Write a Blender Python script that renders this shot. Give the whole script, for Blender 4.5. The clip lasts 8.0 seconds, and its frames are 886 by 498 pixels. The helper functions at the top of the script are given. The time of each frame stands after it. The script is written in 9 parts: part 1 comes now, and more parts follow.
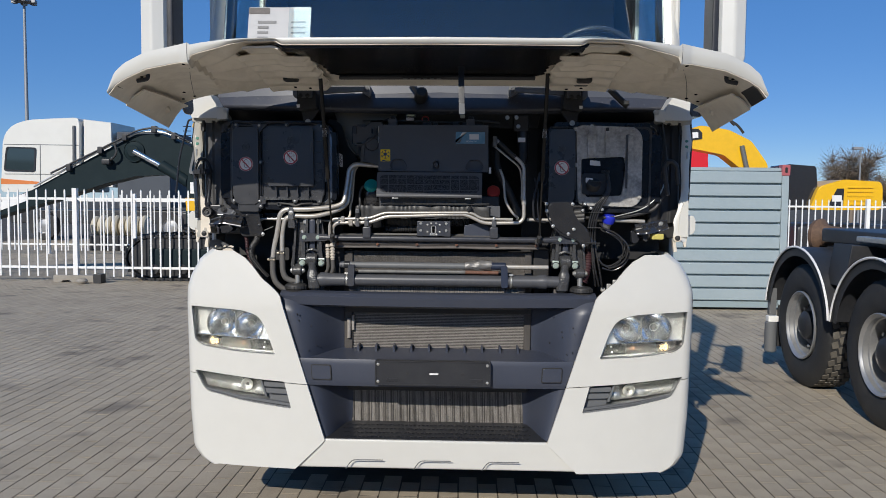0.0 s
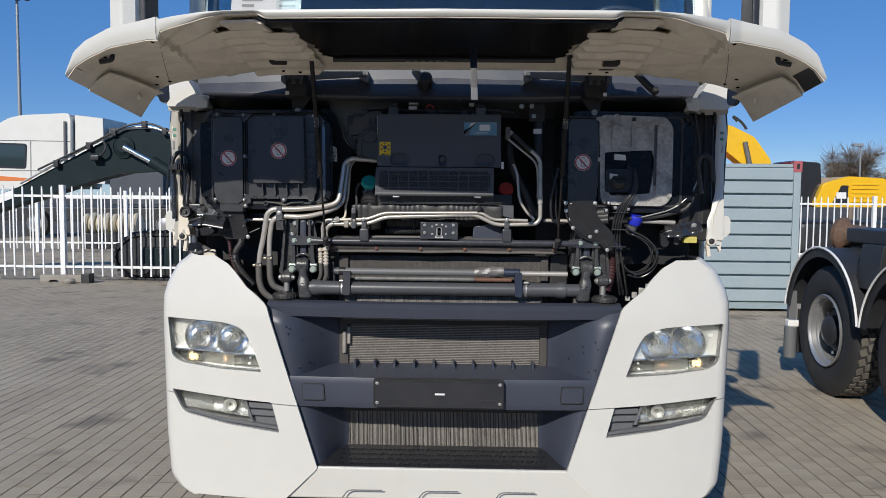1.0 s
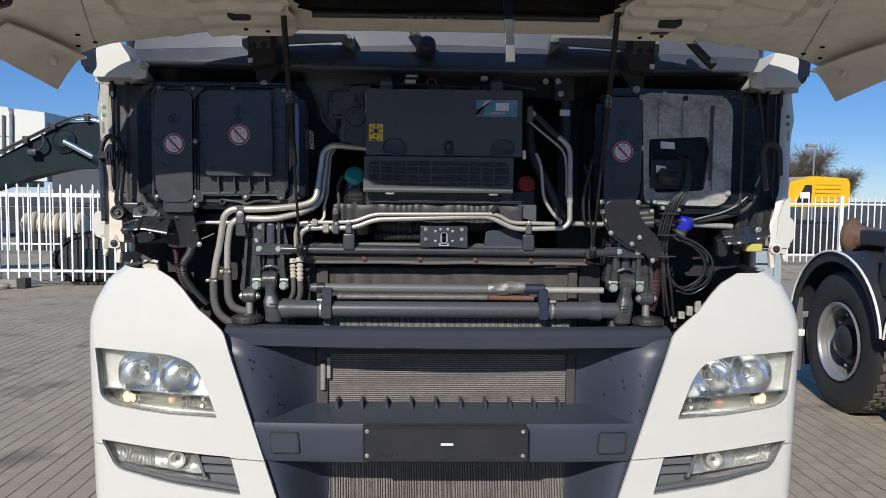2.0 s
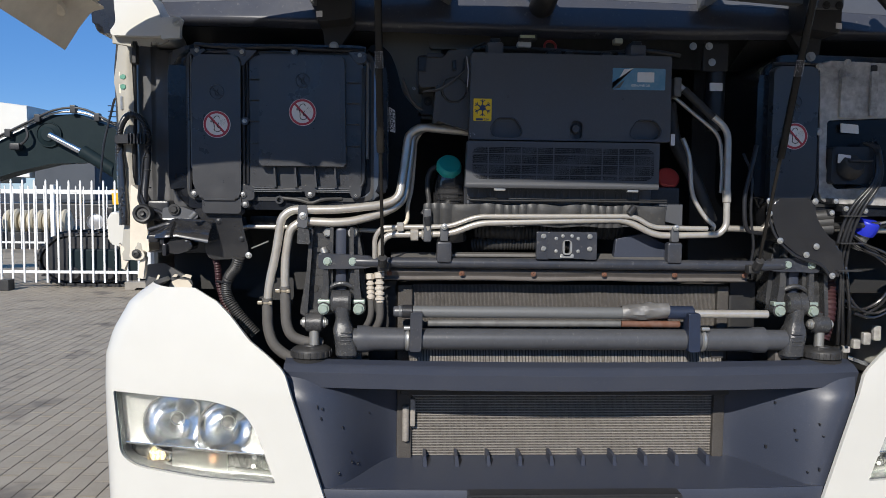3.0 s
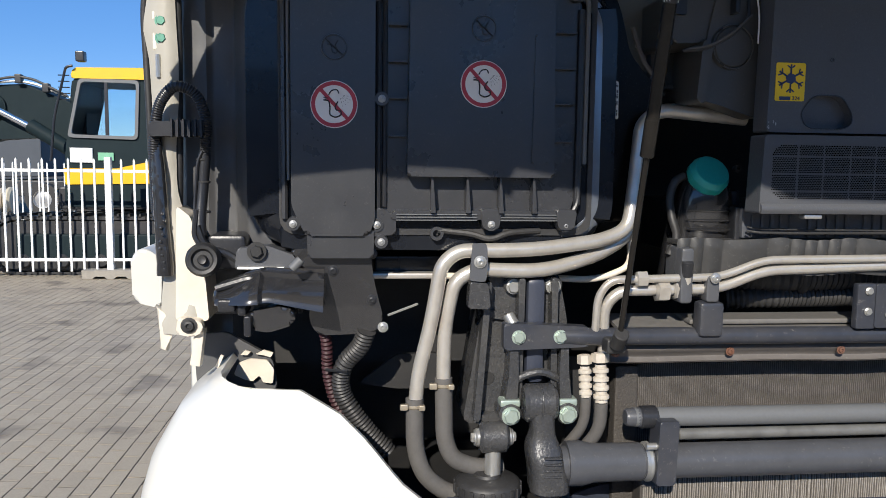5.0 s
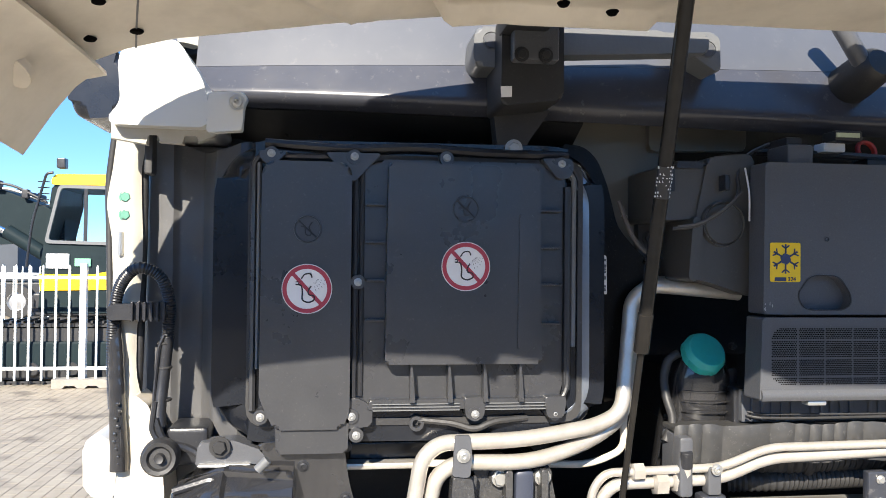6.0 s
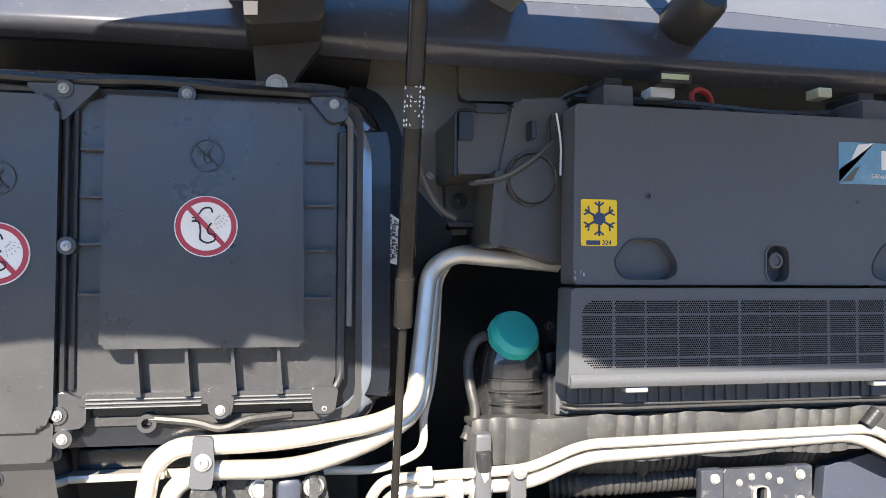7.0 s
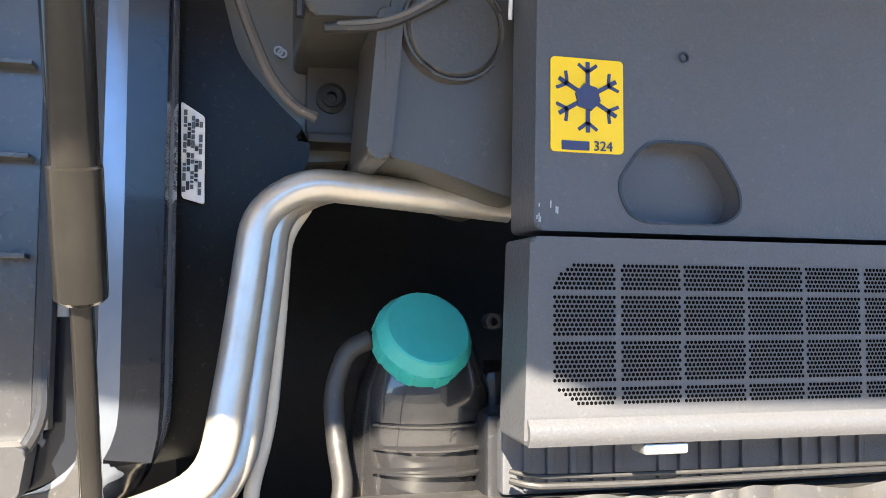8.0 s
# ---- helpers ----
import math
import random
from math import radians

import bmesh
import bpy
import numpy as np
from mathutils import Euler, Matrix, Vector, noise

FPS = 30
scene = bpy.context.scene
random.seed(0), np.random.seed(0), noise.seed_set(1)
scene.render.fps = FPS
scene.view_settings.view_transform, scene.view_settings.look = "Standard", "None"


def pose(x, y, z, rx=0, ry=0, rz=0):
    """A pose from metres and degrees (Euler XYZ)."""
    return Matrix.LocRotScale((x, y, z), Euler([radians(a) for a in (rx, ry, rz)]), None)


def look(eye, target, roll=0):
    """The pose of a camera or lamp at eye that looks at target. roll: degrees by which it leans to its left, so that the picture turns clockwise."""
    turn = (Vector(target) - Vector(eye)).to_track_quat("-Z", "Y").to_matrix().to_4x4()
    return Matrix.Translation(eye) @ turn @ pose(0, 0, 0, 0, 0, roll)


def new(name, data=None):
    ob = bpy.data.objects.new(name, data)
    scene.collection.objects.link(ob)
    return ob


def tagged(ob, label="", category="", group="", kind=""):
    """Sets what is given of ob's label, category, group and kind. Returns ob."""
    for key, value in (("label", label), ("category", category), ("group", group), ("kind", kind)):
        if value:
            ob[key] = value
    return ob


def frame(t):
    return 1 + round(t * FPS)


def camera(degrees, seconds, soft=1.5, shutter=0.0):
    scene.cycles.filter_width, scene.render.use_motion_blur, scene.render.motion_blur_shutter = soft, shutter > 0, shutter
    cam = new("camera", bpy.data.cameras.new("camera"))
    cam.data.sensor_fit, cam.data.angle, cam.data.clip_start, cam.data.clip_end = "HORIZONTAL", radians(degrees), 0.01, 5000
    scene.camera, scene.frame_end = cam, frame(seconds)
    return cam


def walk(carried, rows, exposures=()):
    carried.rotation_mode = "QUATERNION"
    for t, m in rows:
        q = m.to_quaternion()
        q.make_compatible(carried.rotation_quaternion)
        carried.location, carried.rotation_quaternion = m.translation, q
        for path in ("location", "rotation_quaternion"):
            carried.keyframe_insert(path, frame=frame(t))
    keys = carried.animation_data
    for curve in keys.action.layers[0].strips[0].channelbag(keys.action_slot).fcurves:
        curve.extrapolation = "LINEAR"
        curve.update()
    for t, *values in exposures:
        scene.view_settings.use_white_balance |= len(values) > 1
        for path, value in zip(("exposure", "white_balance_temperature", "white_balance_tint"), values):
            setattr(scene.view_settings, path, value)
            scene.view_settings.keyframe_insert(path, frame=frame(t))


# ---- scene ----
cam = camera(58.8, 8.0, 0.75)
PATH = [
    (0, (0.145, -3.850, 1.6105), (0.083, -1.855, 1.4835), 0.5),
    (0.5, (0.136, -3.726, 1.5985), (0.073, -1.731, 1.4685), 0.5),
    (1, (0.087, -3.434, 1.6175), (0.034, -1.439, 1.4825), 0.5),
    (1.2, (0.060, -3.307, 1.6225), (0.022, -1.312, 1.4865), 0.4),
    (2.3, (-0.203, -2.510, 1.5995), (-0.126, -0.516, 1.4635), 0.7),
    (2.5, (-0.278, -2.381, 1.5965), (-0.200, -0.387, 1.4575), 0.7),
    (3, (-0.460, -2.085, 1.6025), (-0.362, -0.093, 1.4595), 0.7),
    (3.5, (-0.621, -1.768, 1.5665), (-0.493, 0.222, 1.4165), 0.9),
    (4, (-0.762, -1.527, 1.5405), (-0.605, 0.460, 1.3805), 1.1),
    (4.2, (-0.808, -1.444, 1.5475), (-0.642, 0.542, 1.3805), 1.2),
    (5.3, (-0.930, -1.122, 1.7415), (-0.701, 0.853, 1.5265), 0.7),
    (5.5, (-0.927, -1.102, 1.7715), (-0.691, 0.880, 1.6385), 0.7),
    (6, (-0.912, -1.099, 1.8135), (-0.651, 0.883, 1.8495), 0.6),
    (6.5, (-0.817, -1.081, 1.7745), (-0.505, 0.894, 1.8405), 0.5),
    (7, (-0.651, -0.928, 1.7545), (-0.236, 1.028, 1.8195), 0.3),
    (7.5, (-0.531, -0.706, 1.7345), (-0.046, 1.233, 1.7985), 0.3),
    (8, (-0.457, -0.452, 1.7025), (0.021, 1.486, 1.8265), 0.4),
]
EXPOSURES = [(0, 0.03, 6400, 10), (1, 0.05, 6400, 10), (2.5, 0.24, 6400, 10), (3, 0.28, 6400, 10), (4, 0.23, 6450, 10), (5.3, 0.82, 6650, 10), (6, 1.57, 6850, 10), (6.5, 1.75, 6900, 10), (7, 2.22, 7000, 10), (7.5, 2.65, 7250, 10), (8, 2.92, 7600, 10)]
walk(cam, [(t, look(eye, target, roll)) for t, eye, target, roll in PATH], EXPOSURES)

# ---- light ----
SUN = Vector((-0.36, -1.0, 0.63)).normalized()
world = bpy.data.worlds.new("sky")
scene.world = world
world.use_nodes = True
wn = world.node_tree.nodes
sky = wn.new("ShaderNodeTexSky")
sky.sky_type, sky.sun_disc = "NISHITA", False
sky.sun_elevation, sky.sun_rotation = radians(30.7), radians(199.8)
sky.air_density, sky.dust_density, sky.ozone_density = 0.7, 0.0, 3.0
wn["Background"].inputs["Strength"].default_value = 0.082
deep = wn.new("ShaderNodeHueSaturation")
deep.inputs["Saturation"].default_value = 1.2
deep.inputs["Hue"].default_value = 0.512
world.node_tree.links.new(sky.outputs["Color"], deep.inputs["Color"])
azure = wn.new("ShaderNodeMix")
azure.data_type = "RGBA"
azure.inputs["Factor"].default_value = 0.42
azure.inputs["B"].default_value = (1.0, 3.55, 8.3, 1)
world.node_tree.links.new(deep.outputs["Color"], azure.inputs["A"])
world.node_tree.links.new(azure.outputs["Result"], wn["Background"].inputs["Color"])
sun = new("sun", bpy.data.lights.new("sun", "SUN"))
sun.data.energy, sun.data.angle, sun.data.color = 4.0, radians(0.53), (1.0, 0.94, 0.84)
sun.matrix_world = look(SUN * 30, (0, 0, 0))


# ---- materials ----
def mat(name, color, rough=0.5, metal=0.0, vary=0.12, scale=40.0, bump=0.0, stain=0.15, stain_scale=3.0,
        stain_color=None, coat=0.0, random_tint=0.0, bump_scale=None, specks=0.0, speck_scale=260.0, speck_color=(0.34, 0.32, 0.29)):
    m = bpy.data.materials.new(name)
    m.use_nodes = True
    nt = m.node_tree
    n, link = nt.nodes, nt.links.new
    bsdf = n["Principled BSDF"]
    coord = n.new("ShaderNodeTexCoord")
    fine = n.new("ShaderNodeTexNoise")
    fine.inputs["Scale"].default_value, fine.inputs["Detail"].default_value = scale, 6
    large = n.new("ShaderNodeTexNoise")
    large.inputs["Scale"].default_value, large.inputs["Detail"].default_value = stain_scale, 5
    large.inputs["Roughness"].default_value = 0.65
    for t in (fine, large):
        link(coord.outputs["Object"], t.inputs["Vector"])
    grain = n.new("ShaderNodeMix")
    grain.data_type = "RGBA"
    grain.inputs["A"].default_value = (*[c * (1 - vary) for c in color], 1)
    grain.inputs["B"].default_value = (*[min(1, c * (1 + vary)) for c in color], 1)
    link(fine.outputs["Fac"], grain.inputs["Factor"])
    ramp = n.new("ShaderNodeValToRGB")
    ramp.color_ramp.elements[0].position, ramp.color_ramp.elements[1].position = 0.45, 0.75
    link(large.outputs["Fac"], ramp.inputs["Fac"])
    amount = n.new("ShaderNodeMath")
    amount.operation = "MULTIPLY"
    amount.inputs[1].default_value = stain
    link(ramp.outputs["Color"], amount.inputs[0])
    dirt = n.new("ShaderNodeMix")
    dirt.data_type = "RGBA"
    dirt.inputs["B"].default_value = (*(stain_color or [c * 0.45 for c in color]), 1)
    link(grain.outputs["Result"], dirt.inputs["A"])
    link(amount.outputs[0], dirt.inputs["Factor"])
    out = dirt.outputs["Result"]
    if random_tint:
        info = n.new("ShaderNodeObjectInfo")
        geo = n.new("ShaderNodeNewGeometry")
        add = n.new("ShaderNodeMath")
        link(info.outputs["Random"], add.inputs[0])
        link(geo.outputs["Random Per Island"], add.inputs[1])
        frac = n.new("ShaderNodeMath")
        frac.operation = "FRACT"
        link(add.outputs[0], frac.inputs[0])
        rng = n.new("ShaderNodeMapRange")
        rng.inputs["To Min"].default_value, rng.inputs["To Max"].default_value = 1 - random_tint, 1 + random_tint
        link(frac.outputs[0], rng.inputs["Value"])
        hsv = n.new("ShaderNodeHueSaturation")
        link(rng.outputs["Result"], hsv.inputs["Value"])
        link(out, hsv.inputs["Color"])
        out = hsv.outputs["Color"]
    if specks:
        # dust grains and light scuffs
        grit = n.new("ShaderNodeTexNoise")
        grit.inputs["Scale"].default_value, grit.inputs["Detail"].default_value, grit.inputs["Roughness"].default_value = speck_scale, 4, 0.75
        link(coord.outputs["Object"], grit.inputs["Vector"])
        cutoff = n.new("ShaderNodeMapRange")
        cutoff.inputs["From Min"].default_value, cutoff.inputs["From Max"].default_value, cutoff.inputs["To Max"].default_value = 0.60, 0.74, specks
        link(grit.outputs["Fac"], cutoff.inputs["Value"])
        dust = n.new("ShaderNodeMix")
        dust.data_type = "RGBA"
        dust.inputs["B"].default_value = (*speck_color, 1)
        link(cutoff.outputs["Result"], dust.inputs["Factor"])
        link(out, dust.inputs["A"])
        out = dust.outputs["Result"]
    link(out, bsdf.inputs["Base Color"])
    rr = n.new("ShaderNodeMapRange")
    rr.inputs["To Min"].default_value, rr.inputs["To Max"].default_value = max(0.02, rough - 0.1 * (rough > 0.15)), min(1, rough + 0.1 * (rough > 0.15))
    link(large.outputs["Fac"], rr.inputs["Value"])
    link(rr.outputs["Result"], bsdf.inputs["Roughness"])
    bsdf.inputs["Metallic"].default_value = metal
    bsdf.inputs["Coat Weight"].default_value = coat
    if bump:
        b = n.new("ShaderNodeBump")
        b.inputs["Strength"].default_value, b.inputs["Distance"].default_value = bump, 0.002
        src = fine
        if bump_scale:
            src = n.new("ShaderNodeTexNoise")
            src.inputs["Scale"].default_value, src.inputs["Detail"].default_value = bump_scale, 4
            link(coord.outputs["Object"], src.inputs["Vector"])
        link(src.outputs["Fac"], b.inputs["Height"])
        link(b.outputs["Normal"], bsdf.inputs["Normal"])
    return m


def glass(name, color=(1, 1, 1), rough=0.0, ior=1.45):
    m = bpy.data.materials.new(name)
    m.use_nodes = True
    b = m.node_tree.nodes["Principled BSDF"]
    b.inputs["Base Color"].default_value = (*color, 1)
    b.inputs["Roughness"].default_value, b.inputs["IOR"].default_value = rough, ior
    b.inputs["Transmission Weight"].default_value = 1
    return m


WHITE = mat("white_paint", (0.63, 0.62, 0.575), 0.32, vary=0.03, scale=12, stain=0.10, stain_scale=4, stain_color=(0.55, 0.51, 0.44), coat=0.3)
CREAM = mat("unpolished_white_paint", (0.75, 0.68, 0.57), 0.5, vary=0.06, scale=25, stain=0.35, stain_scale=9, stain_color=(0.36, 0.31, 0.24), bump=0.15)
SLATE = mat("slate_plastic", (0.041, 0.048, 0.07), 0.42, vary=0.15, scale=300, bump=0.12, stain=0.3, stain_scale=5, stain_color=(0.06, 0.064, 0.078), specks=0.08, speck_scale=120)
BLACK = mat("black_plastic", (0.020, 0.021, 0.025), 0.32, vary=0.2, scale=350, bump=0.15, stain=0.35, stain_scale=8, stain_color=(0.045, 0.045, 0.045), specks=0.2)
PANELGREY = mat("charcoal_plastic", (0.08, 0.084, 0.094), 0.40, vary=0.15, scale=500, bump=0.22, stain=0.25, stain_scale=7, stain_color=(0.075, 0.072, 0.068), specks=0.12, speck_scale=180)
HEATERGREY = mat("warm_grey_plastic", (0.066, 0.063, 0.058), 0.36, vary=0.12, scale=400, bump=0.08, stain=0.35, stain_scale=9, stain_color=(0.10, 0.094, 0.084), specks=0.12, speck_scale=160)
HOLE = mat("black_holes", (0.003, 0.003, 0.003), 0.9, vary=0.1)
HOLE.node_tree.nodes["Principled BSDF"].inputs["Specular IOR Level"].default_value = 0.05
LIDBLACK = mat("worn_black_plastic", (0.036, 0.037, 0.041), 0.29, vary=0.2, scale=300, bump=0.25, stain=0.5, stain_scale=9, stain_color=(0.052, 0.052, 0.053), specks=0.14, speck_scale=170, bump_scale=18)
DUSTY = mat("dusty_grey_plastic", (0.14, 0.135, 0.128), 0.6, vary=0.25, scale=90, bump=0.2, stain=0.5, stain_scale=14, stain_color=(0.17, 0.155, 0.14))
FLUTED = mat("dusty_fluted_rubber", (0.042, 0.042, 0.042), 0.5, vary=0.3, scale=70, bump=0.3, stain=0.5, stain_scale=20, stain_color=(0.075, 0.07, 0.065), specks=0.25, speck_scale=120)
GLOSS = mat("glossy_dark_paint", (0.010, 0.012, 0.017), 0.2, vary=0.08, scale=30, stain=0.3, stain_scale=7, stain_color=(0.03, 0.03, 0.028), coat=0.2)
GLOSS.node_tree.nodes["Principled BSDF"].inputs["Specular IOR Level"].default_value = 0.4
LIDBLACK.node_tree.nodes["Principled BSDF"].inputs["Specular IOR Level"].default_value = 0.85
POLISHED = mat("polished_black_plastic", (0.024, 0.024, 0.026), 0.22, vary=0.15, scale=60, stain=0.3, stain_scale=14, stain_color=(0.045, 0.043, 0.04), coat=1.0)
GLOSSBLACK = mat("glossy_black_paint", (0.008, 0.007, 0.006), 0.22, vary=0.2, scale=40, stain=0.2, stain_scale=9, stain_color=(0.03, 0.026, 0.02), specks=0.1)
CABGREY = mat("satin_grey_paint", (0.074, 0.079, 0.092), 0.38, 0.0, vary=0.05, scale=60, stain=0.3, stain_scale=5, stain_color=(0.115, 0.118, 0.125), specks=0.08, speck_scale=60)
LIPBLACK = mat("streaky_blue_black_paint", (0.052, 0.055, 0.068), 0.24, vary=0.1, scale=60, stain=0.6, stain_scale=10, stain_color=(0.055, 0.055, 0.06), specks=0.2, speck_scale=70)
PLATEBLACK = mat("matt_black_plastic", (0.021, 0.022, 0.026), 0.42, vary=0.2, scale=250, bump=0.12, stain=0.35, stain_scale=9, stain_color=(0.04, 0.04, 0.042), specks=0.15)
# pale blue base stands in for sky reflected along the black box's edge
EDGESHEEN = mat("pale_edge_sheen", (0.25, 0.285, 0.34), 0.2, 0.6, vary=0.15, scale=25, stain=0.5, stain_scale=8, stain_color=(0.16, 0.18, 0.22), specks=0.15, speck_scale=120)
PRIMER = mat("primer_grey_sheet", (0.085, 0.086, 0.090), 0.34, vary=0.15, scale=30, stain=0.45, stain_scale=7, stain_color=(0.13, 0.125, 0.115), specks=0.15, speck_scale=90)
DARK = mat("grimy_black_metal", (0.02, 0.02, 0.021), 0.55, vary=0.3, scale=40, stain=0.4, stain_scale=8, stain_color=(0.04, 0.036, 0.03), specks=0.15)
CAST = mat("cast_iron_paint", (0.046, 0.047, 0.05), 0.27, vary=0.5, scale=260, bump=0.55, stain=0.45, stain_scale=16, stain_color=(0.105, 0.10, 0.09), specks=0.35, speck_scale=140)
RUBBER = mat("rubber", (0.029, 0.029, 0.03), 0.5, vary=0.25, scale=120, bump=0.25, stain=0.35, stain_scale=12, stain_color=(0.065, 0.06, 0.055), specks=0.2)
ALU = mat("oxidised_aluminium", (0.6, 0.57, 0.52), 0.32, 0.55, vary=0.1, scale=60, stain=0.5, stain_scale=22, stain_color=(0.40, 0.345, 0.28), bump=0.15, specks=0.25, speck_scale=120, speck_color=(0.28, 0.22, 0.17))
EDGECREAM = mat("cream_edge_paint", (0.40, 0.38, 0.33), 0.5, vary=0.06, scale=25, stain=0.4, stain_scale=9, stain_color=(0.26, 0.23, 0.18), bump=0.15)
STEEL = mat("zinc_steel", (0.55, 0.55, 0.53), 0.34, 0.75, vary=0.15, scale=80, stain=0.4, stain_scale=40, stain_color=(0.25, 0.23, 0.2))
SCREW = mat("dull_steel_screws", (0.42, 0.42, 0.41), 0.4, 0.7, vary=0.15, scale=200, stain=0.3, stain_scale=60)
CHROME = mat("mirror_chrome", (0.86, 0.87, 0.88), 0.16, 1.0, vary=0.02, stain=0.05)
GREENZINC = mat("green_zinc_bolts", (0.42, 0.50, 0.44), 0.4, 0.5, vary=0.15, scale=200, stain=0.3, stain_scale=60)
GREENPAINT = mat("green_bolt_paint", (0.10, 0.27, 0.20), 0.4, 0.3, vary=0.15, scale=200, stain=0.3, stain_scale=60)
TEAL = mat("teal_plastic", (0.012, 0.36, 0.33), 0.42, vary=0.1, scale=150, stain=0.25, stain_scale=30, stain_color=(0.06, 0.33, 0.30), bump=0.1)
REDCAP = mat("red_plastic", (0.42, 0.035, 0.03), 0.45, vary=0.1, stain=0.3, stain_scale=20)
BLUECAP = mat("blue_plastic", (0.02, 0.035, 0.55), 0.4, vary=0.1, stain=0.2, stain_scale=20)
YELLOW = mat("yellow_label", (0.85, 0.58, 0.015), 0.45, vary=0.04, stain=0.08, stain_scale=60)
WHITELABEL = mat("white_label", (0.78, 0.77, 0.76), 0.5, vary=0.04, stain=0.12, stain_scale=60)
SHEETPAPER = mat("grey_white_paper", (0.36, 0.365, 0.375), 0.5, vary=0.04, stain=0.12, stain_scale=20)
REDPRINT = mat("red_print", (0.40, 0.04, 0.065), 0.5, vary=0.05, stain=0.1, stain_scale=80)
BLACKPRINT = mat("black_print", (0.015, 0.016, 0.02), 0.5, vary=0.05, stain=0.05)
BLUEPRINT = mat("dark_blue_print", (0.03, 0.045, 0.12), 0.5, vary=0.05, stain=0.05)
SKYPRINT = mat("light_blue_print", (0.12, 0.27, 0.39), 0.35, vary=0.05, stain=0.25, stain_scale=30, stain_color=(0.55, 0.62, 0.66))
CORE = mat("radiator_fins", (0.068, 0.061, 0.055), 0.65, 0.1, vary=0.5, scale=260, bump=0.8, stain=0.4, stain_scale=14, stain_color=(0.04, 0.036, 0.032), specks=0.4, speck_scale=300)
CORELIGHT = mat("radiator_tubes", (0.34, 0.315, 0.285), 0.5, 0.2, vary=0.4, scale=140, stain=0.55, stain_scale=12, stain_color=(0.12, 0.105, 0.085))
SEAL = mat("dusty_rubber_strip", (0.12, 0.108, 0.1), 0.65, vary=0.3, scale=60, bump=0.4, stain=0.5, stain_scale=15, stain_color=(0.06, 0.055, 0.05), specks=0.4, speck_scale=100)
RAILBLUE = mat("blue_black_enamel", (0.036, 0.04, 0.052), 0.32, vary=0.2, scale=70, stain=0.4, stain_scale=12, stain_color=(0.09, 0.085, 0.08), specks=0.35, speck_scale=90)
RUST = mat("rusty_steel", (0.17, 0.075, 0.045), 0.7, 0.2, vary=0.4, scale=60, stain=0.5, stain_scale=30, stain_color=(0.15, 0.13, 0.12), bump=0.4)
RODGREY = mat("chipped_grey_rod", (0.16, 0.16, 0.155), 0.5, 0.2, vary=0.25, scale=120, stain=0.55, stain_scale=30, stain_color=(0.03, 0.03, 0.03), bump=0.3)
TUBEGREY = mat("grey_painted_tube", (0.072, 0.075, 0.084), 0.36, vary=0.12, scale=120, stain=0.35, stain_scale=20, specks=0.25, speck_scale=100)
HOSEGREY = mat("grey_rubber_hose", (0.11, 0.104, 0.098), 0.7, vary=0.15, scale=150, bump=0.2, stain=0.3, stain_scale=15)
AMBER = mat("amber_reflector", (0.40, 0.22, 0.13), 0.35, vary=0.2, scale=200)
GREYPLASTIC = mat("grey_plastic", (0.13, 0.135, 0.14), 0.5, vary=0.1, scale=200, bump=0.1, stain=0.2)
CLEAR = glass("clear_polycarbonate", (0.95, 0.96, 0.94), 0.04)
LAMPGREY = mat("fluted_lamp_reflector", (0.40, 0.405, 0.39), 0.22, 0.8, vary=0.1, scale=120, stain=0.3, stain_scale=25)
WINDOW = glass("blue_tinted_glass", (0.62, 0.74, 0.78), 0.0, 1.9)
PALESILVER = mat("pale_silvered_plastic", (0.60, 0.61, 0.60), 0.24, 0.55, vary=0.06, scale=80, stain=0.2, stain_scale=14)
PANE = glass("side_window_glass", (0.86, 0.94, 0.955), 0.0, 1.3)
GLOSSBLACK.node_tree.nodes["Principled BSDF"].inputs["Specular IOR Level"].default_value = 0.15
STRUT = mat("gloss_black_strut", (0.014, 0.013, 0.012), 0.15, vary=0.15, scale=60, stain=0.25, stain_scale=20, stain_color=(0.05, 0.045, 0.04))
STRUT.node_tree.nodes["Principled BSDF"].inputs["Specular IOR Level"].default_value = 0.28
BRASS = mat("dull_brass", (0.46, 0.4, 0.31), 0.4, 0.6, vary=0.2, scale=150, stain=0.4, stain_scale=50)
FITTING = mat("chalky_fitting", (0.52, 0.47, 0.40), 0.6, vary=0.15, scale=120, stain=0.5, stain_scale=40, stain_color=(0.3, 0.25, 0.19), bump=0.2)
CASTALU = mat("raw_cast_aluminium", (0.46, 0.45, 0.43), 0.46, 0.15, vary=0.6, scale=60, bump=0.8, stain=0.9, stain_scale=16, stain_color=(0.15, 0.143, 0.135), specks=0.5, speck_scale=110, speck_color=(0.6, 0.59, 0.56))
OLIVE = mat("olive_satin_sheet", (0.2, 0.185, 0.152), 0.35, 0.3, vary=0.08, scale=20, stain=0.3, stain_scale=5, stain_color=(0.17, 0.155, 0.13))
FOIL = mat("crumpled_grey_tape", (0.22, 0.215, 0.21), 0.45, 0.4, vary=0.2, scale=40, bump=0.9, stain=0.3, stain_scale=40)


# ---- mesh tools ----
def empty(name, at, label, category, group="", kind=""):
    ob = new(name)
    ob.location = at
    ob.empty_display_size = 0.1
    return tagged(ob, label, category, group, kind)


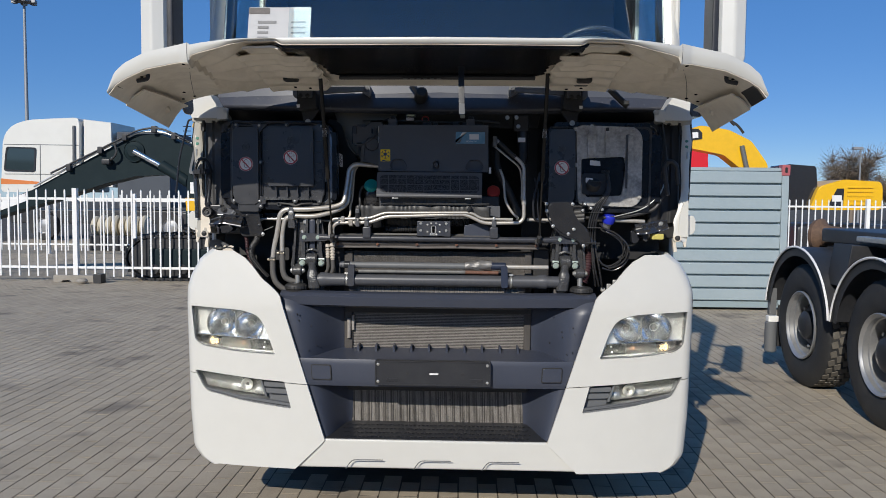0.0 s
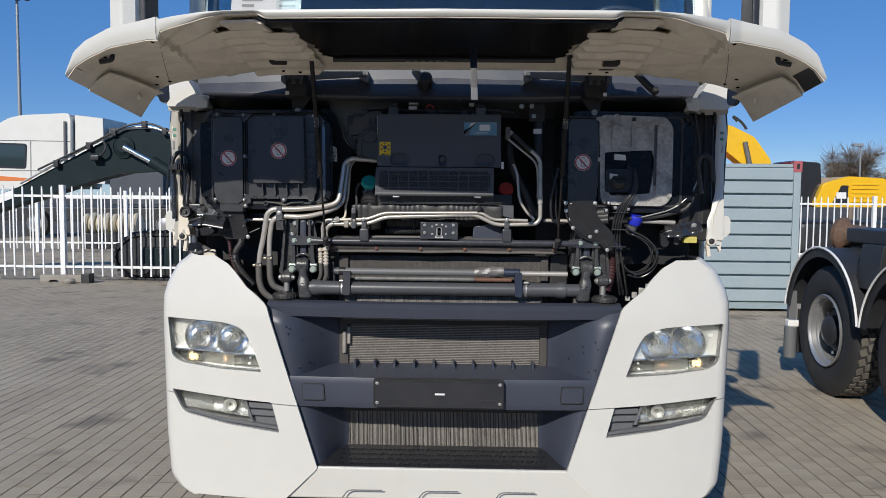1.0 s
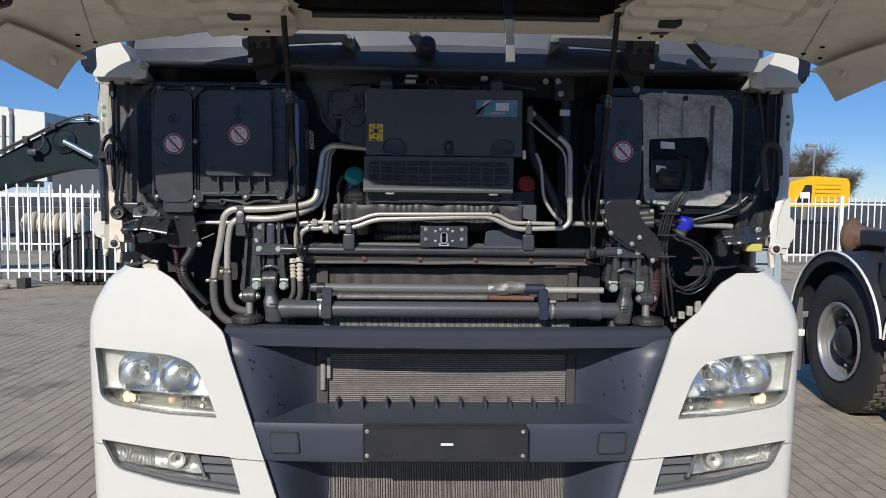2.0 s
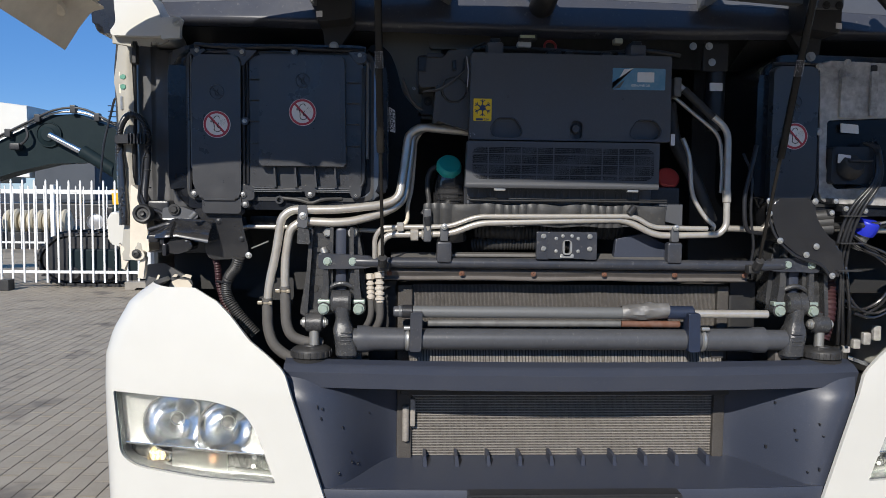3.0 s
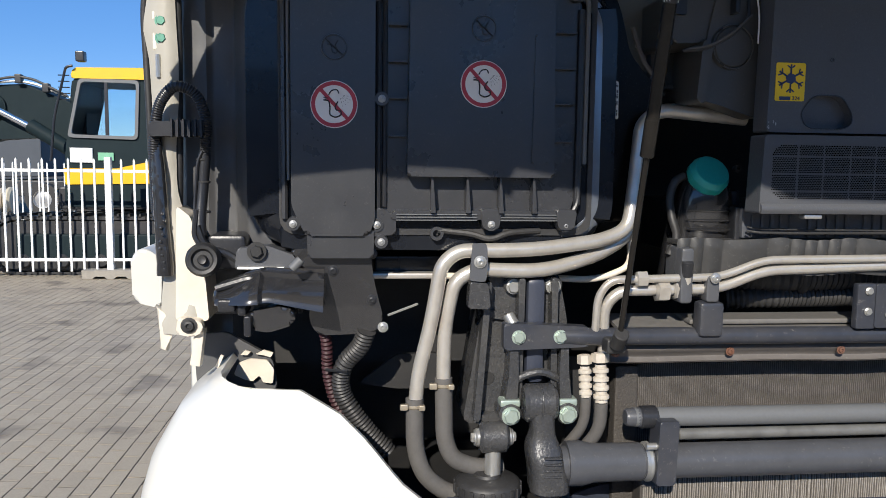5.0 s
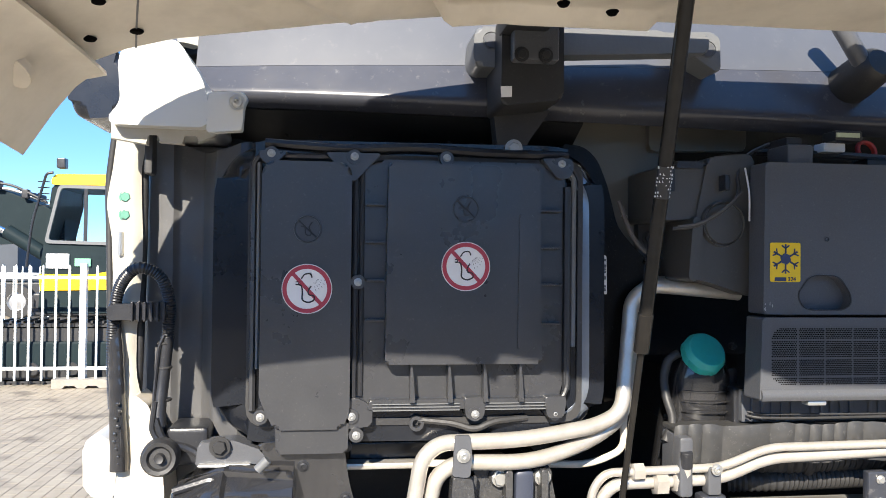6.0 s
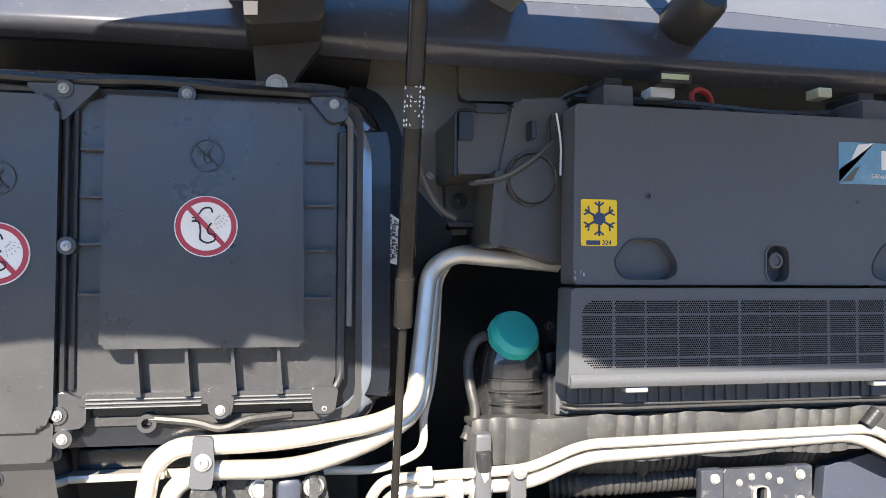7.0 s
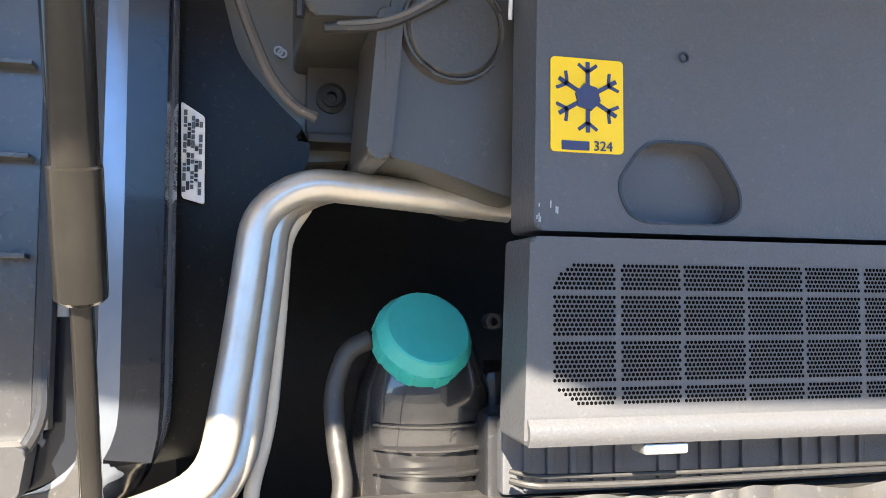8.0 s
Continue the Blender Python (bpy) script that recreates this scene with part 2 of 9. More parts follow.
def part(name, bm, material, parent=None, label="", smooth=38):
    me = bpy.data.meshes.new(name)
    bmesh.ops.recalc_face_normals(bm, faces=bm.faces)
    bm.to_mesh(me)
    bm.free()
    me.materials.append(material)
    if smooth:
        me.polygons.foreach_set("use_smooth", [True] * len(me.polygons))
        me.set_sharp_from_angle(angle=radians(smooth))
    ob = new(name, me)
    if smooth and len(me.polygons) < 4000:
        even = ob.modifiers.new("weighted_normal", "WEIGHTED_NORMAL")
        even.keep_sharp, even.weight = True, 80
    if parent is not None:
        ob.parent = parent
        if parent.type == "EMPTY":
            ob.matrix_parent_inverse = Matrix.Translation(-Vector(parent.location))
    return tagged(ob, label)


def mirrored(bm):
    """The same mesh on the other side of the plane x = 0."""
    other = bm.copy()
    for v in other.verts:
        v.co.x = -v.co.x
    bmesh.ops.reverse_faces(other, faces=other.faces)
    return other


def pair(name, bm, material, parents, label=""):
    other = mirrored(bm)
    a, b = parents if isinstance(parents, (tuple, list)) else (parents, parents)
    return part(name, bm, material, a, label), part(name, other, material, b, label)


def bevel_all(bm, width, seg=2, angle=25):
    es = [e for e in bm.edges if len(e.link_faces) == 2 and e.calc_face_angle(0) > radians(angle)]
    bmesh.ops.bevel(bm, geom=es, offset=width, segments=seg, affect="EDGES", profile=0.5, clamp_overlap=True)


def box(x0, x1, y0, y1, z0, z1, bevel=0.003, bm=None):
    own = bmesh.new()
    bmesh.ops.create_cube(own, size=1)
    for v in own.verts:
        v.co = Vector((x0 + (v.co.x + 0.5) * (x1 - x0), y0 + (v.co.y + 0.5) * (y1 - y0), z0 + (v.co.z + 0.5) * (z1 - z0)))
    if bevel:
        bevel_all(own, min(bevel, 0.45 * min(abs(x1 - x0), abs(y1 - y0), abs(z1 - z0))))
    return joined(bm, own)


def joined(bm, own):
    if bm is None:
        return own
    me = bpy.data.meshes.new("tmp")
    own.to_mesh(me)
    own.free()
    bm.from_mesh(me)
    bpy.data.meshes.remove(me)
    return bm


def rounded(pts, r, n=4):
    """A polygon with its corners rounded; r is one radius or one for each corner."""
    out, k = [], len(pts)
    for i, b in enumerate(pts):
        a, c = Vector(pts[i - 1]), Vector(pts[(i + 1) % k])
        b = Vector(b)
        rad = r[i] if isinstance(r, (list, tuple)) else r
        u, w = (a - b), (c - b)
        d = min(rad, 0.48 * u.length, 0.48 * w.length)
        if d < 1e-5:
            out.append(tuple(b))
            continue
        p, q = b + u.normalized() * d, b + w.normalized() * d
        for j in range(n + 1):
            t = j / n
            out.append(tuple((1 - t) ** 2 * p + 2 * t * (1 - t) * b + t * t * q))
    return out


def prism(pts, y0, y1, bevel=0.0, bm=None, seg=2, shape=None):
    """A polygon in x and z, from the front y0 to the back y1. shape(x, z): what is added to y."""
    own = bmesh.new()
    n = len(pts)
    f = [own.verts.new((x, y0, z)) for x, z in pts]
    b = [own.verts.new((x, y1, z)) for x, z in pts]
    front = own.faces.new(f)
    own.faces.new(b[::-1])
    for i in range(n):
        own.faces.new((f[i - 1], b[i - 1], b[i], f[i]))
    if bevel:
        bmesh.ops.bevel(own, geom=list(front.edges), offset=bevel, segments=seg, affect="EDGES", profile=0.5, clamp_overlap=True)
    if shape:
        for v in own.verts:
            v.co.y += shape(v.co.x, v.co.z)
    return joined(bm, own)


def rect(x0, x1, z0, z1, r=0.01):
    return rounded([(x0, z0), (x1, z0), (x1, z1), (x0, z1)], r)


def ring(outer, inner, y0, y1, bm=None):
    """A frame between two outlines with the same number of points."""
    own = bmesh.new()
    n = len(outer)
    rows = [[own.verts.new((x, y, z)) for x, z in o] for o, y in ((outer, y1), (outer, y0), (inner, y0), (inner, y1))]
    for k in range(4):
        a, b = rows[k], rows[(k + 1) % 4]
        for i in range(n):
            own.faces.new((a[i - 1], a[i], b[i], b[i - 1]))
    return joined(bm, own)


def fillet(pts, r, n=5):
    pts = [Vector(p) for p in pts]
    out = [pts[0]]
    for i in range(1, len(pts) - 1):
        a, b, c = pts[i - 1], pts[i], pts[i + 1]
        d = min(r, 0.48 * (a - b).length, 0.48 * (c - b).length)
        p, q = b + (a - b).normalized() * d, b + (c - b).normalized() * d
        out += [(1 - t) ** 2 * p + 2 * t * (1 - t) * b + t * t * q for t in [j / n for j in range(n + 1)]]
    return out + [pts[-1]]


def tube(pts, r, bend=0.04, n=12, bm=None, ribs=0.0, pitch=0.006):
    """A pipe along points with rounded bends; ribs: depth of the rings of a corrugated hose."""
    path = fillet(pts, bend) if len(pts) > 2 else [Vector(p) for p in pts]
    if ribs:
        fine = [path[0]]
        for a, b in zip(path, path[1:]):
            k = max(1, int((b - a).length / (pitch / 2)))
            fine += [a.lerp(b, (j + 1) / k) for j in range(k)]
        path = fine
    own = bmesh.new()
    tan = [(path[min(i + 1, len(path) - 1)] - path[max(i - 1, 0)]).normalized() for i in range(len(path))]
    side = tan[0].orthogonal().normalized()
    rings = []
    for i, (p, t) in enumerate(zip(path, tan)):
        side = (side - t * side.dot(t)).normalized()
        up = t.cross(side)
        rad = r[0] + (r[1] - r[0]) * i / (len(path) - 1) if isinstance(r, tuple) else r
        rad -= ribs * (i % 2)
        rings.append([own.verts.new(p + rad * (math.cos(2 * math.pi * j / n) * side + math.sin(2 * math.pi * j / n) * up)) for j in range(n)])
    for a, b in zip(rings, rings[1:]):
        for j in range(n):
            own.faces.new((a[j - 1], a[j], b[j], b[j - 1]))
    own.faces.new(rings[0][::-1])
    own.faces.new(rings[-1])
    return joined(bm, own)


def lathe(profile, at, axis=(0, -1, 0), n=24, bm=None):
    """Rings (radius, distance along axis) turned round an axis."""
    own = bmesh.new()
    ax = Vector(axis).normalized()
    s = ax.orthogonal().normalized()
    u = ax.cross(s)
    rings = []
    for r, h in profile:
        c = Vector(at) + ax * h
        if r < 1e-6:
            rings.append([own.verts.new(c)])
        else:
            rings.append([own.verts.new(c + r * (math.cos(2 * math.pi * j / n) * s + math.sin(2 * math.pi * j / n) * u)) for j in range(n)])
    for a, b in zip(rings, rings[1:]):
        if len(a) == 1 and len(b) == 1:
            continue
        for j in range(n):
            if len(a) == 1:
                own.faces.new((a[0], b[j], b[j - 1]))
            elif len(b) == 1:
                own.faces.new((a[j - 1], a[j], b[0]))
            else:
                own.faces.new((a[j - 1], a[j], b[j], b[j - 1]))
    return joined(bm, own)


def cyl(a, b, r, n=16, bm=None, bevel=0.15):
    a, b = Vector(a), Vector(b)
    h = (b - a).length
    e = min(bevel * r, h * 0.3)
    return lathe([(0, 0), (r - e, 0), (r, e), (r, h - e), (r - e, h), (0, h)], a, b - a, n, bm)


def bolt(at, r, axis=(0, -1, 0), bm=None, head=0.6, washer=1.5):
    """A hexagon head on a washer."""
    ax = Vector(axis).normalized()
    own = lathe([(0, 0), (r * washer, 0), (r * washer, r * 0.22), (0, r * 0.22)], at, ax, 16)
    own = lathe([(0, r * 0.2), (r, r * 0.2), (r, r * (0.1 + head)), (r * 0.86, r * (0.22 + head)), (0, r * (0.22 + head))], at, ax, 6, own)
    return joined(bm, own)


def screw(at, r, axis=(0, -1, 0), bm=None):
    """A domed screw with a recessed middle and a collar."""
    own = lathe([(r * 1.45, 0), (r * 1.45, r * 0.25), (r, r * 0.3), (r * 0.9, r * 0.8), (r * 0.45, r * 0.9), (r * 0.4, r * 0.5), (0, r * 0.5)], at, axis, 12)
    return joined(bm, own)


def sheet(fn, nu, nv, thick=0.0, bm=None):
    """A surface fn(u, v) for u and v from 0 to 1; thick: how far it is thickened along its normal."""
    own = bmesh.new()
    vs = [[own.verts.new(fn(i / nu, j / nv)) for j in range(nv + 1)] for i in range(nu + 1)]
    for i in range(nu):
        for j in range(nv):
            own.faces.new((vs[i][j], vs[i + 1][j], vs[i + 1][j + 1], vs[i][j + 1]))
    if thick:
        own.normal_update()
        bmesh.ops.solidify(own, geom=own.faces[:], thickness=thick)
    return joined(bm, own)


def lerp(a, b, t):
    return a + (b - a) * t


def curve1(pts, t):
    """Piecewise straight line through (t, value) pairs."""
    if t <= pts[0][0]:
        return pts[0][1]
    for (a, va), (b, vb) in zip(pts, pts[1:]):
        if t <= b:
            return lerp(va, vb, (t - a) / (b - a))
    return pts[-1][1]


def smooth1(pts, t):
    """Like curve1 with soft joints."""
    for (a, va), (b, vb) in zip(pts, pts[1:]):
        if t <= b:
            k = min(1, max(0, (t - a) / (b - a)))
            return lerp(va, vb, k * k * (3 - 2 * k))
    return pts[-1][1]


def text(body, size, at, material, parent, name="lettering", rot=(90, 0, 0), depth=0.0004, stretch=1.0):
    cu = bpy.data.curves.new(name, "FONT")
    cu.body, cu.size, cu.align_x, cu.align_y, cu.extrude = body, size, "CENTER", "CENTER", depth
    tmp = bpy.data.objects.new("tmp", cu)
    scene.collection.objects.link(tmp)
    dg = bpy.context.evaluated_depsgraph_get()
    me = bpy.data.meshes.new_from_object(tmp.evaluated_get(dg))
    bpy.data.objects.remove(tmp)
    m = Matrix.Translation(at) @ Euler([radians(a) for a in rot]).to_matrix().to_4x4() @ Matrix.Diagonal((stretch, 1, 1, 1))
    bm = bmesh.new()
    bm.from_mesh(me)
    bm.transform(m)
    bpy.data.meshes.remove(me)
    return part(name, bm, material, parent, smooth=0)


def cut(ob, bm_cutter):
    """Cuts a closed mesh out of an object."""
    me = bpy.data.meshes.new("cutter")
    bmesh.ops.recalc_face_normals(bm_cutter, faces=bm_cutter.faces)
    bm_cutter.to_mesh(me)
    bm_cutter.free()
    ob.modifiers.clear()
    c = bpy.data.objects.new("cutter", me)
    scene.collection.objects.link(c)
    mod = ob.modifiers.new("cut", "BOOLEAN")
    mod.operation, mod.object, mod.solver = "DIFFERENCE", c, "EXACT"
    dg = bpy.context.evaluated_depsgraph_get()
    out = bpy.data.meshes.new_from_object(ob.evaluated_get(dg))
    ob.modifiers.clear()
    ob.data = out
    even = ob.modifiers.new("weighted_normal", "WEIGHTED_NORMAL")
    even.keep_sharp, even.weight = True, 80
    bpy.data.objects.remove(c)
    bpy.data.meshes.remove(me)
    out.polygons.foreach_set("use_smooth", [True] * len(out.polygons))
    out.set_sharp_from_angle(angle=radians(30))


# ---- the truck ----
truck = empty("truck", (0, 1.0, 0), "white tractor truck with its front service flap open", "truck")


def front(x, z=0.7):
    """The bowed front of the bumper."""
    a = min(abs(x), 1.25)
    return -0.105 + 0.105 * (a / 1.21) ** 3 + 0.20 * max(0, z - 1.08) ** 1.2


# white corner panels of the bumper
INNER = [(0.285, -0.685), (0.43, -0.538), (1.138, -0.764), (1.172, -0.800), (1.215, -0.856), (1.275, -0.906), (1.312, -0.945), (1.345, -1.005)]
OUTER = [(0.285, -1.13), (0.31, -1.185), (0.36, -1.222), (0.55, -1.238), (1.0, -1.25), (1.16, -1.252), (1.22, -1.235), (1.30, -1.19), (1.345, -1.13)]


def corner(u, v):
    z = lerp(0.285, 1.345, v)
    xi, xo = curve1(INNER, z), curve1(OUTER, z)
    if u < 0.8:
        k = (u / 0.8) ** 0.8
        x = lerp(xi, xo + 0.05, k)
        return (x, front(x, z), z)
    k = (u - 0.8) / 0.2
    y0 = front(xo + 0.05, z)
    a = min(1, k * 2.2) * math.pi / 2
    x = xo + 0.05 - 0.05 * math.sin(a)
    y = y0 + 0.07 * (1 - math.cos(a)) + 0.38 * max(0, k - 0.45)
    return (x, y, z)


LAMP = rounded([(-1.222, 1.072), (-0.95, 1.060), (-0.87, 1.035), (-0.833, 0.975), (-0.786, 0.846), (-0.98, 0.853), (-1.16, 0.873), (-1.205, 0.90)], [0.006, 0.05, 0.03, 0.02, 0.008, 0.05, 0.05, 0.03], 3)
FOG = rounded([(-1.205, 0.752), (-0.864, 0.722), (-0.741, 0.715), (-0.706, 0.582), (-0.95, 0.610), (-1.15, 0.650)], [0.01, 0.03, 0.006, 0.01, 0.05, 0.03], 3)
shell = sheet(corner, 44, 64, 0.012)
panel_l, panel_r = pair("bumper_corner", shell, WHITE, truck, "white painted bumper corner panel with small scratches")
for ob, sx in ((panel_l, 1), (panel_r, -1)):
    for outline in (LAMP, FOG):
        cut(ob, prism([(sx * x, z) for x, z in outline], -0.2, 0.09))
    # joint between the upper and the lower shell
    cut(ob, sheet(lambda u, v: (sx * lerp(-1.3, -0.62, u), lerp(-0.3, 0.6, v), lerp(0.742, 0.705, u)), 6, 4, 0.004))


def on_front(pts, out, back=0.03, bm=None, bevel=0.0):
    return prism(pts, -out, back, bevel, bm, shape=lambda x, z: front(x, z))


def shrink(pts, d):
    cx, cz = sum(p[0] for p in pts) / len(pts), sum(p[1] for p in pts) / len(pts)
    w = max(p[0] for p in pts) - cx
    h = max(p[1] for p in pts) - cz
    return [(cx + (x - cx) * (1 - d / w), cz + (z - cz) * (1 - d / h)) for x, z in pts]


def lens(pts, out, dent=0.0, step=0.012):
    """A clear cover that follows the front."""
    bm = bmesh.new()
    vs = [bm.verts.new((x, 0, z)) for x, z in pts]
    bm.faces.new(vs)
    bmesh.ops.triangulate(bm, faces=bm.faces)
    bmesh.ops.subdivide_edges(bm, edges=bm.edges, cuts=5, use_grid_fill=True)
    for v in bm.verts:
        v.co.y = front(v.co.x, v.co.z) - out
    bm.normal_update()
    bmesh.ops.solidify(bm, geom=bm.faces[:], thickness=0.003)
    return bm


FROST = glass("frosted_polycarbonate", (0.93, 0.94, 0.92), 0.28)
POSITION = mat("lit_position_lamp", (0.8, 0.7, 0.45), 0.3)
POSITION.node_tree.nodes["Principled BSDF"].inputs["Emission Color"].default_value = (1.0, 0.72, 0.36, 1)
POSITION.node_tree.nodes["Principled BSDF"].inputs["Emission Strength"].default_value = 0.75
for sx in (1, -1):
    flip = (lambda bm: bm) if sx == 1 else mirrored
    inner = shrink(LAMP, 0.004)
    body = part("headlight", flip(prism(shrink(LAMP, 0.002), 0.034, 0.125, shape=lambda x, z: front(x, z) + 0.003 * math.sin(x * 55) * math.sin(z * 48))), PALESILVER, truck, "clear headlight with two round reflectors and an amber indicator")
    for cx, cz, r in ((-1.065, 0.985, 0.079), (-0.925, 0.980, 0.070)):
        y = front(cx, cz)
        cut(body, flip(cyl((cx, y - 0.1, cz), (cx, y + 0.115, cz), r, 40, None, 0)))
    cut(body, flip(prism([(-1.200, 0.875), (-0.805, 0.853), (-0.828, 0.916), (-1.205, 0.928)], -0.2, 0.085)))
    rim = ring(shrink(LAMP, 0.001), inner, -0.003, 0.045)
    for v in rim.verts:
        v.co.y += front(v.co.x, v.co.z)
    part("bezel", flip(rim), GREYPLASTIC, body, "dark grey headlight surround")
    ob = part("lens", flip(lens(inner, -0.003)), CLEAR, body, "clear lens")
    ob.visible_shadow = False
    for cx, cz, r in ((-1.065, 0.985, 0.079), (-0.925, 0.980, 0.070)):
        y = front(cx, cz) + 0.030
        bowl = lathe([(r * 1.04, -0.002), (r * 1.04, 0.004), (r * 0.985, 0.004), (r * 0.97, -0.012), (r * 0.88, -0.030), (r * 0.70, -0.048), (r * 0.45, -0.062), (r * 0.22, -0.069), (0.011, -0.070), (0, -0.070)], (cx, y, cz), (0, -1, 0), 48)
        part("reflector", flip(bowl), CHROME, body, "round chrome reflector")
        shield = lathe([(0, 0.0), (0.010, -0.001), (0.0135, -0.006), (0.0135, -0.030), (0.011, -0.066)], (cx, y + 0.012, cz + 0.004), (0, -1, 0), 18)
        part("bulb_shield", flip(shield), LAMPGREY, body, "grey bulb shield")
        part("shield_ring", flip(lathe([(0.017, -0.002), (0.0185, 0.001), (0.020, -0.002), (0.0185, -0.004)], (cx, y + 0.026, cz + 0.004), (0, -1, 0), 20)), STEEL, body)
    zl, zr = 0.930, 0.917
    part("divider", flip(prism([(-1.205, zl - 0.003), (-0.820, zr - 0.003), (-0.824, zr + 0.003), (-1.205, zl + 0.004)], 0.006, 0.075, 0.002, shape=lambda x, z: front(x, z))), CHROME, body, "chrome divider")
    part("divider", flip(prism([(-0.999, 0.936), (-0.991, 0.936), (-0.993, 1.046), (-0.998, 1.046)], 0.020, 0.04, 0.002, shape=lambda x, z: front(x, z))), CHROME, body)
    trough = sheet(lambda u, v: (lerp(-1.198, lerp(-0.808, -0.83, v), u), 0.060 + front(lerp(-1.198, -0.81, u), 0.89) + 0.0035 * math.sin(u * 150), lerp(lerp(0.878, 0.857, u), lerp(0.926, 0.914, u), v)), 150, 4, 0.003)
    part("lower_reflector", flip(trough), LAMPGREY, body, "fluted grey lower reflector")
    yy = front(-1.112, 0.892)
    part("position_bowl", flip(lathe([(0.034, 0.004), (0.032, -0.006), (0.022, -0.016), (0.0, -0.020)], (-1.114, yy + 0.046, 0.893), (0, -1, 0), 28)), CHROME, body, "small chrome bowl")
    for k in range(6):
        bx, bz = -1.126 + 0.012 * (k % 3), 0.886 + 0.013 * (k // 3)
        part("position_light", flip(box(bx - 0.0042, bx + 0.0042, yy + 0.030, yy + 0.052, bz - 0.005, bz + 0.005, 0.002)), POSITION, body, "lit warm white position light")
    part("indicator", flip(lathe([(0.0, 0.018), (0.009, 0.014), (0.013, 0.004), (0.013, -0.012), (0.0, -0.012)], (-0.962, front(-0.962) + 0.050, 0.888), (0, -1, 0), 18)), AMBER, body, "amber indicator bulb")
    part("inner_pane", flip(prism([(-1.070, 0.870), (-0.920, 0.862), (-0.920, 0.912), (-1.070, 0.917)], 0.022, 0.025, shape=lambda x, z: front(x, z))), FROST, body, "frosted inner pane").visible_shadow = False
    for xx, zz in ((-0.857, 0.870), (-0.853, 0.895)):
        part("adjuster", flip(lathe([(0.005, 0), (0.006, 0.004), (0, 0.005)], (xx, front(xx) + 0.055, zz), (0, -1, 0), 10)), WHITELABEL, body)
    fog = part("fog_light", flip(prism(shrink(FOG, 0.002), 0.060, 0.085, shape=lambda x, z: front(x, z))), GREYPLASTIC, truck, "fog light in a dark grey surround")
    fin = shrink(FOG, 0.006)
    rim = ring(shrink(FOG, 0.001), fin, -0.003, 0.062)
    for v in rim.verts:
        v.co.y += front(v.co.x, v.co.z)
    part("bezel", flip(rim), GREYPLASTIC, fog, "grey plastic surround")
    clear = rounded([(-1.192, 0.742), (-0.866, 0.714), (-0.838, 0.636), (-0.97, 0.640), (-1.135, 0.668)], [0.012, 0.006, 0.006, 0.03, 0.03], 3)
    ob = part("lens", flip(lens(clear, -0.005)), CLEAR, fog, "clear ribbed lens")
    ob.visible_shadow = False
    part("reflector", flip(sheet(lambda u, v: (lerp(-1.19, -0.845, u), 0.045 + front(lerp(-1.19, -0.845, u), 0.69) - 0.020 * (2 * v - 1) ** 2 + 0.0030 * math.sin(u * (170 if u < 0.5 else 34)), lerp(lerp(0.672, 0.638, u), lerp(0.741, 0.713, u), v)), 140, 8, 0.003)), LAMPGREY, fog, "fluted grey reflector")
    part("bulb", flip(lathe([(0.024, 0.0), (0.03, 0.012), (0.022, 0.012), (0.008, 0.0)], (-0.94, front(-0.94) + 0.036, 0.685), (0, -1, 0), 20)), STEEL, fog)
    part("lens_frame", flip(prism([(-0.868, 0.716), (-0.858, 0.716), (-0.830, 0.634), (-0.842, 0.634)], 0.002, 0.06, 0.002, shape=lambda x, z: front(x, z))), GREYPLASTIC, fog)
    for zc, xr in ((0.694, -0.738), (0.662, -0.727)):
        part("rib", flip(prism(rounded([(-0.848, zc - 0.011), (xr, zc - 0.013), (xr - 0.004, zc + 0.010), (-0.850, zc + 0.012)], 0.003), 0.010, 0.05, 0.004, shape=lambda x, z: front(x, z))), GREYPLASTIC, fog)
    part("corner_block", flip(prism([(-0.850, 0.708), (-0.748, 0.700), (-0.722, 0.594), (-0.83, 0.612)], 0.030, 0.06, 0.003, shape=lambda x, z: front(x, z))), GREYPLASTIC, fog)
    part("lower_rim", flip(prism(rounded([(-1.150, 0.662), (-0.960, 0.632), (-0.716, 0.604), (-0.713, 0.592), (-0.955, 0.618), (-1.148, 0.654)], 0.003), 0.002, 0.06, 0.003, shape=lambda x, z: front(x, z))), GREYPLASTIC, fog)

# dark middle of the bumper
part("grille_top_bar", sheet(lambda u, v: (lerp(-0.772, 0.772, u) * (1 + 0.006 * (1 - v)), -0.022 - 0.055 * (1 - (2 * u - 1) ** 2) + curve1([(0, 0.055), (0.45, 0.012), (0.55, 0.0), (0.85, 0.006), (1, 0.05)], v), curve1([(0, 1.141), (0.40, 1.135), (0.48, 1.131), (0.55, 1.125), (0.85, 1.098), (1, 1.086)], v)), 40, 20, 0.012), SLATE, truck, "slate plastic top bar of the grille")


def wing_edge(z):
    return curve1([(0.43, -0.538), (1.138, -0.764)], z)


def upper_wing(u, v):
    z = lerp(0.826, 1.128, v)
    x = lerp(wing_edge(z) - 0.010, -0.462 + 0.012 * v, u)
    k = math.sin(u * math.pi / 2) ** 2.2
    y = lerp(front(x, z) + 0.016 + 0.03 * max(0, v - 0.8) / 0.2, 0.125, k)
    return (x, y - 0.018 * math.sin(u * math.pi) * math.sin(v * math.pi), z + 0.016 * u * (1 - v) ** 3)


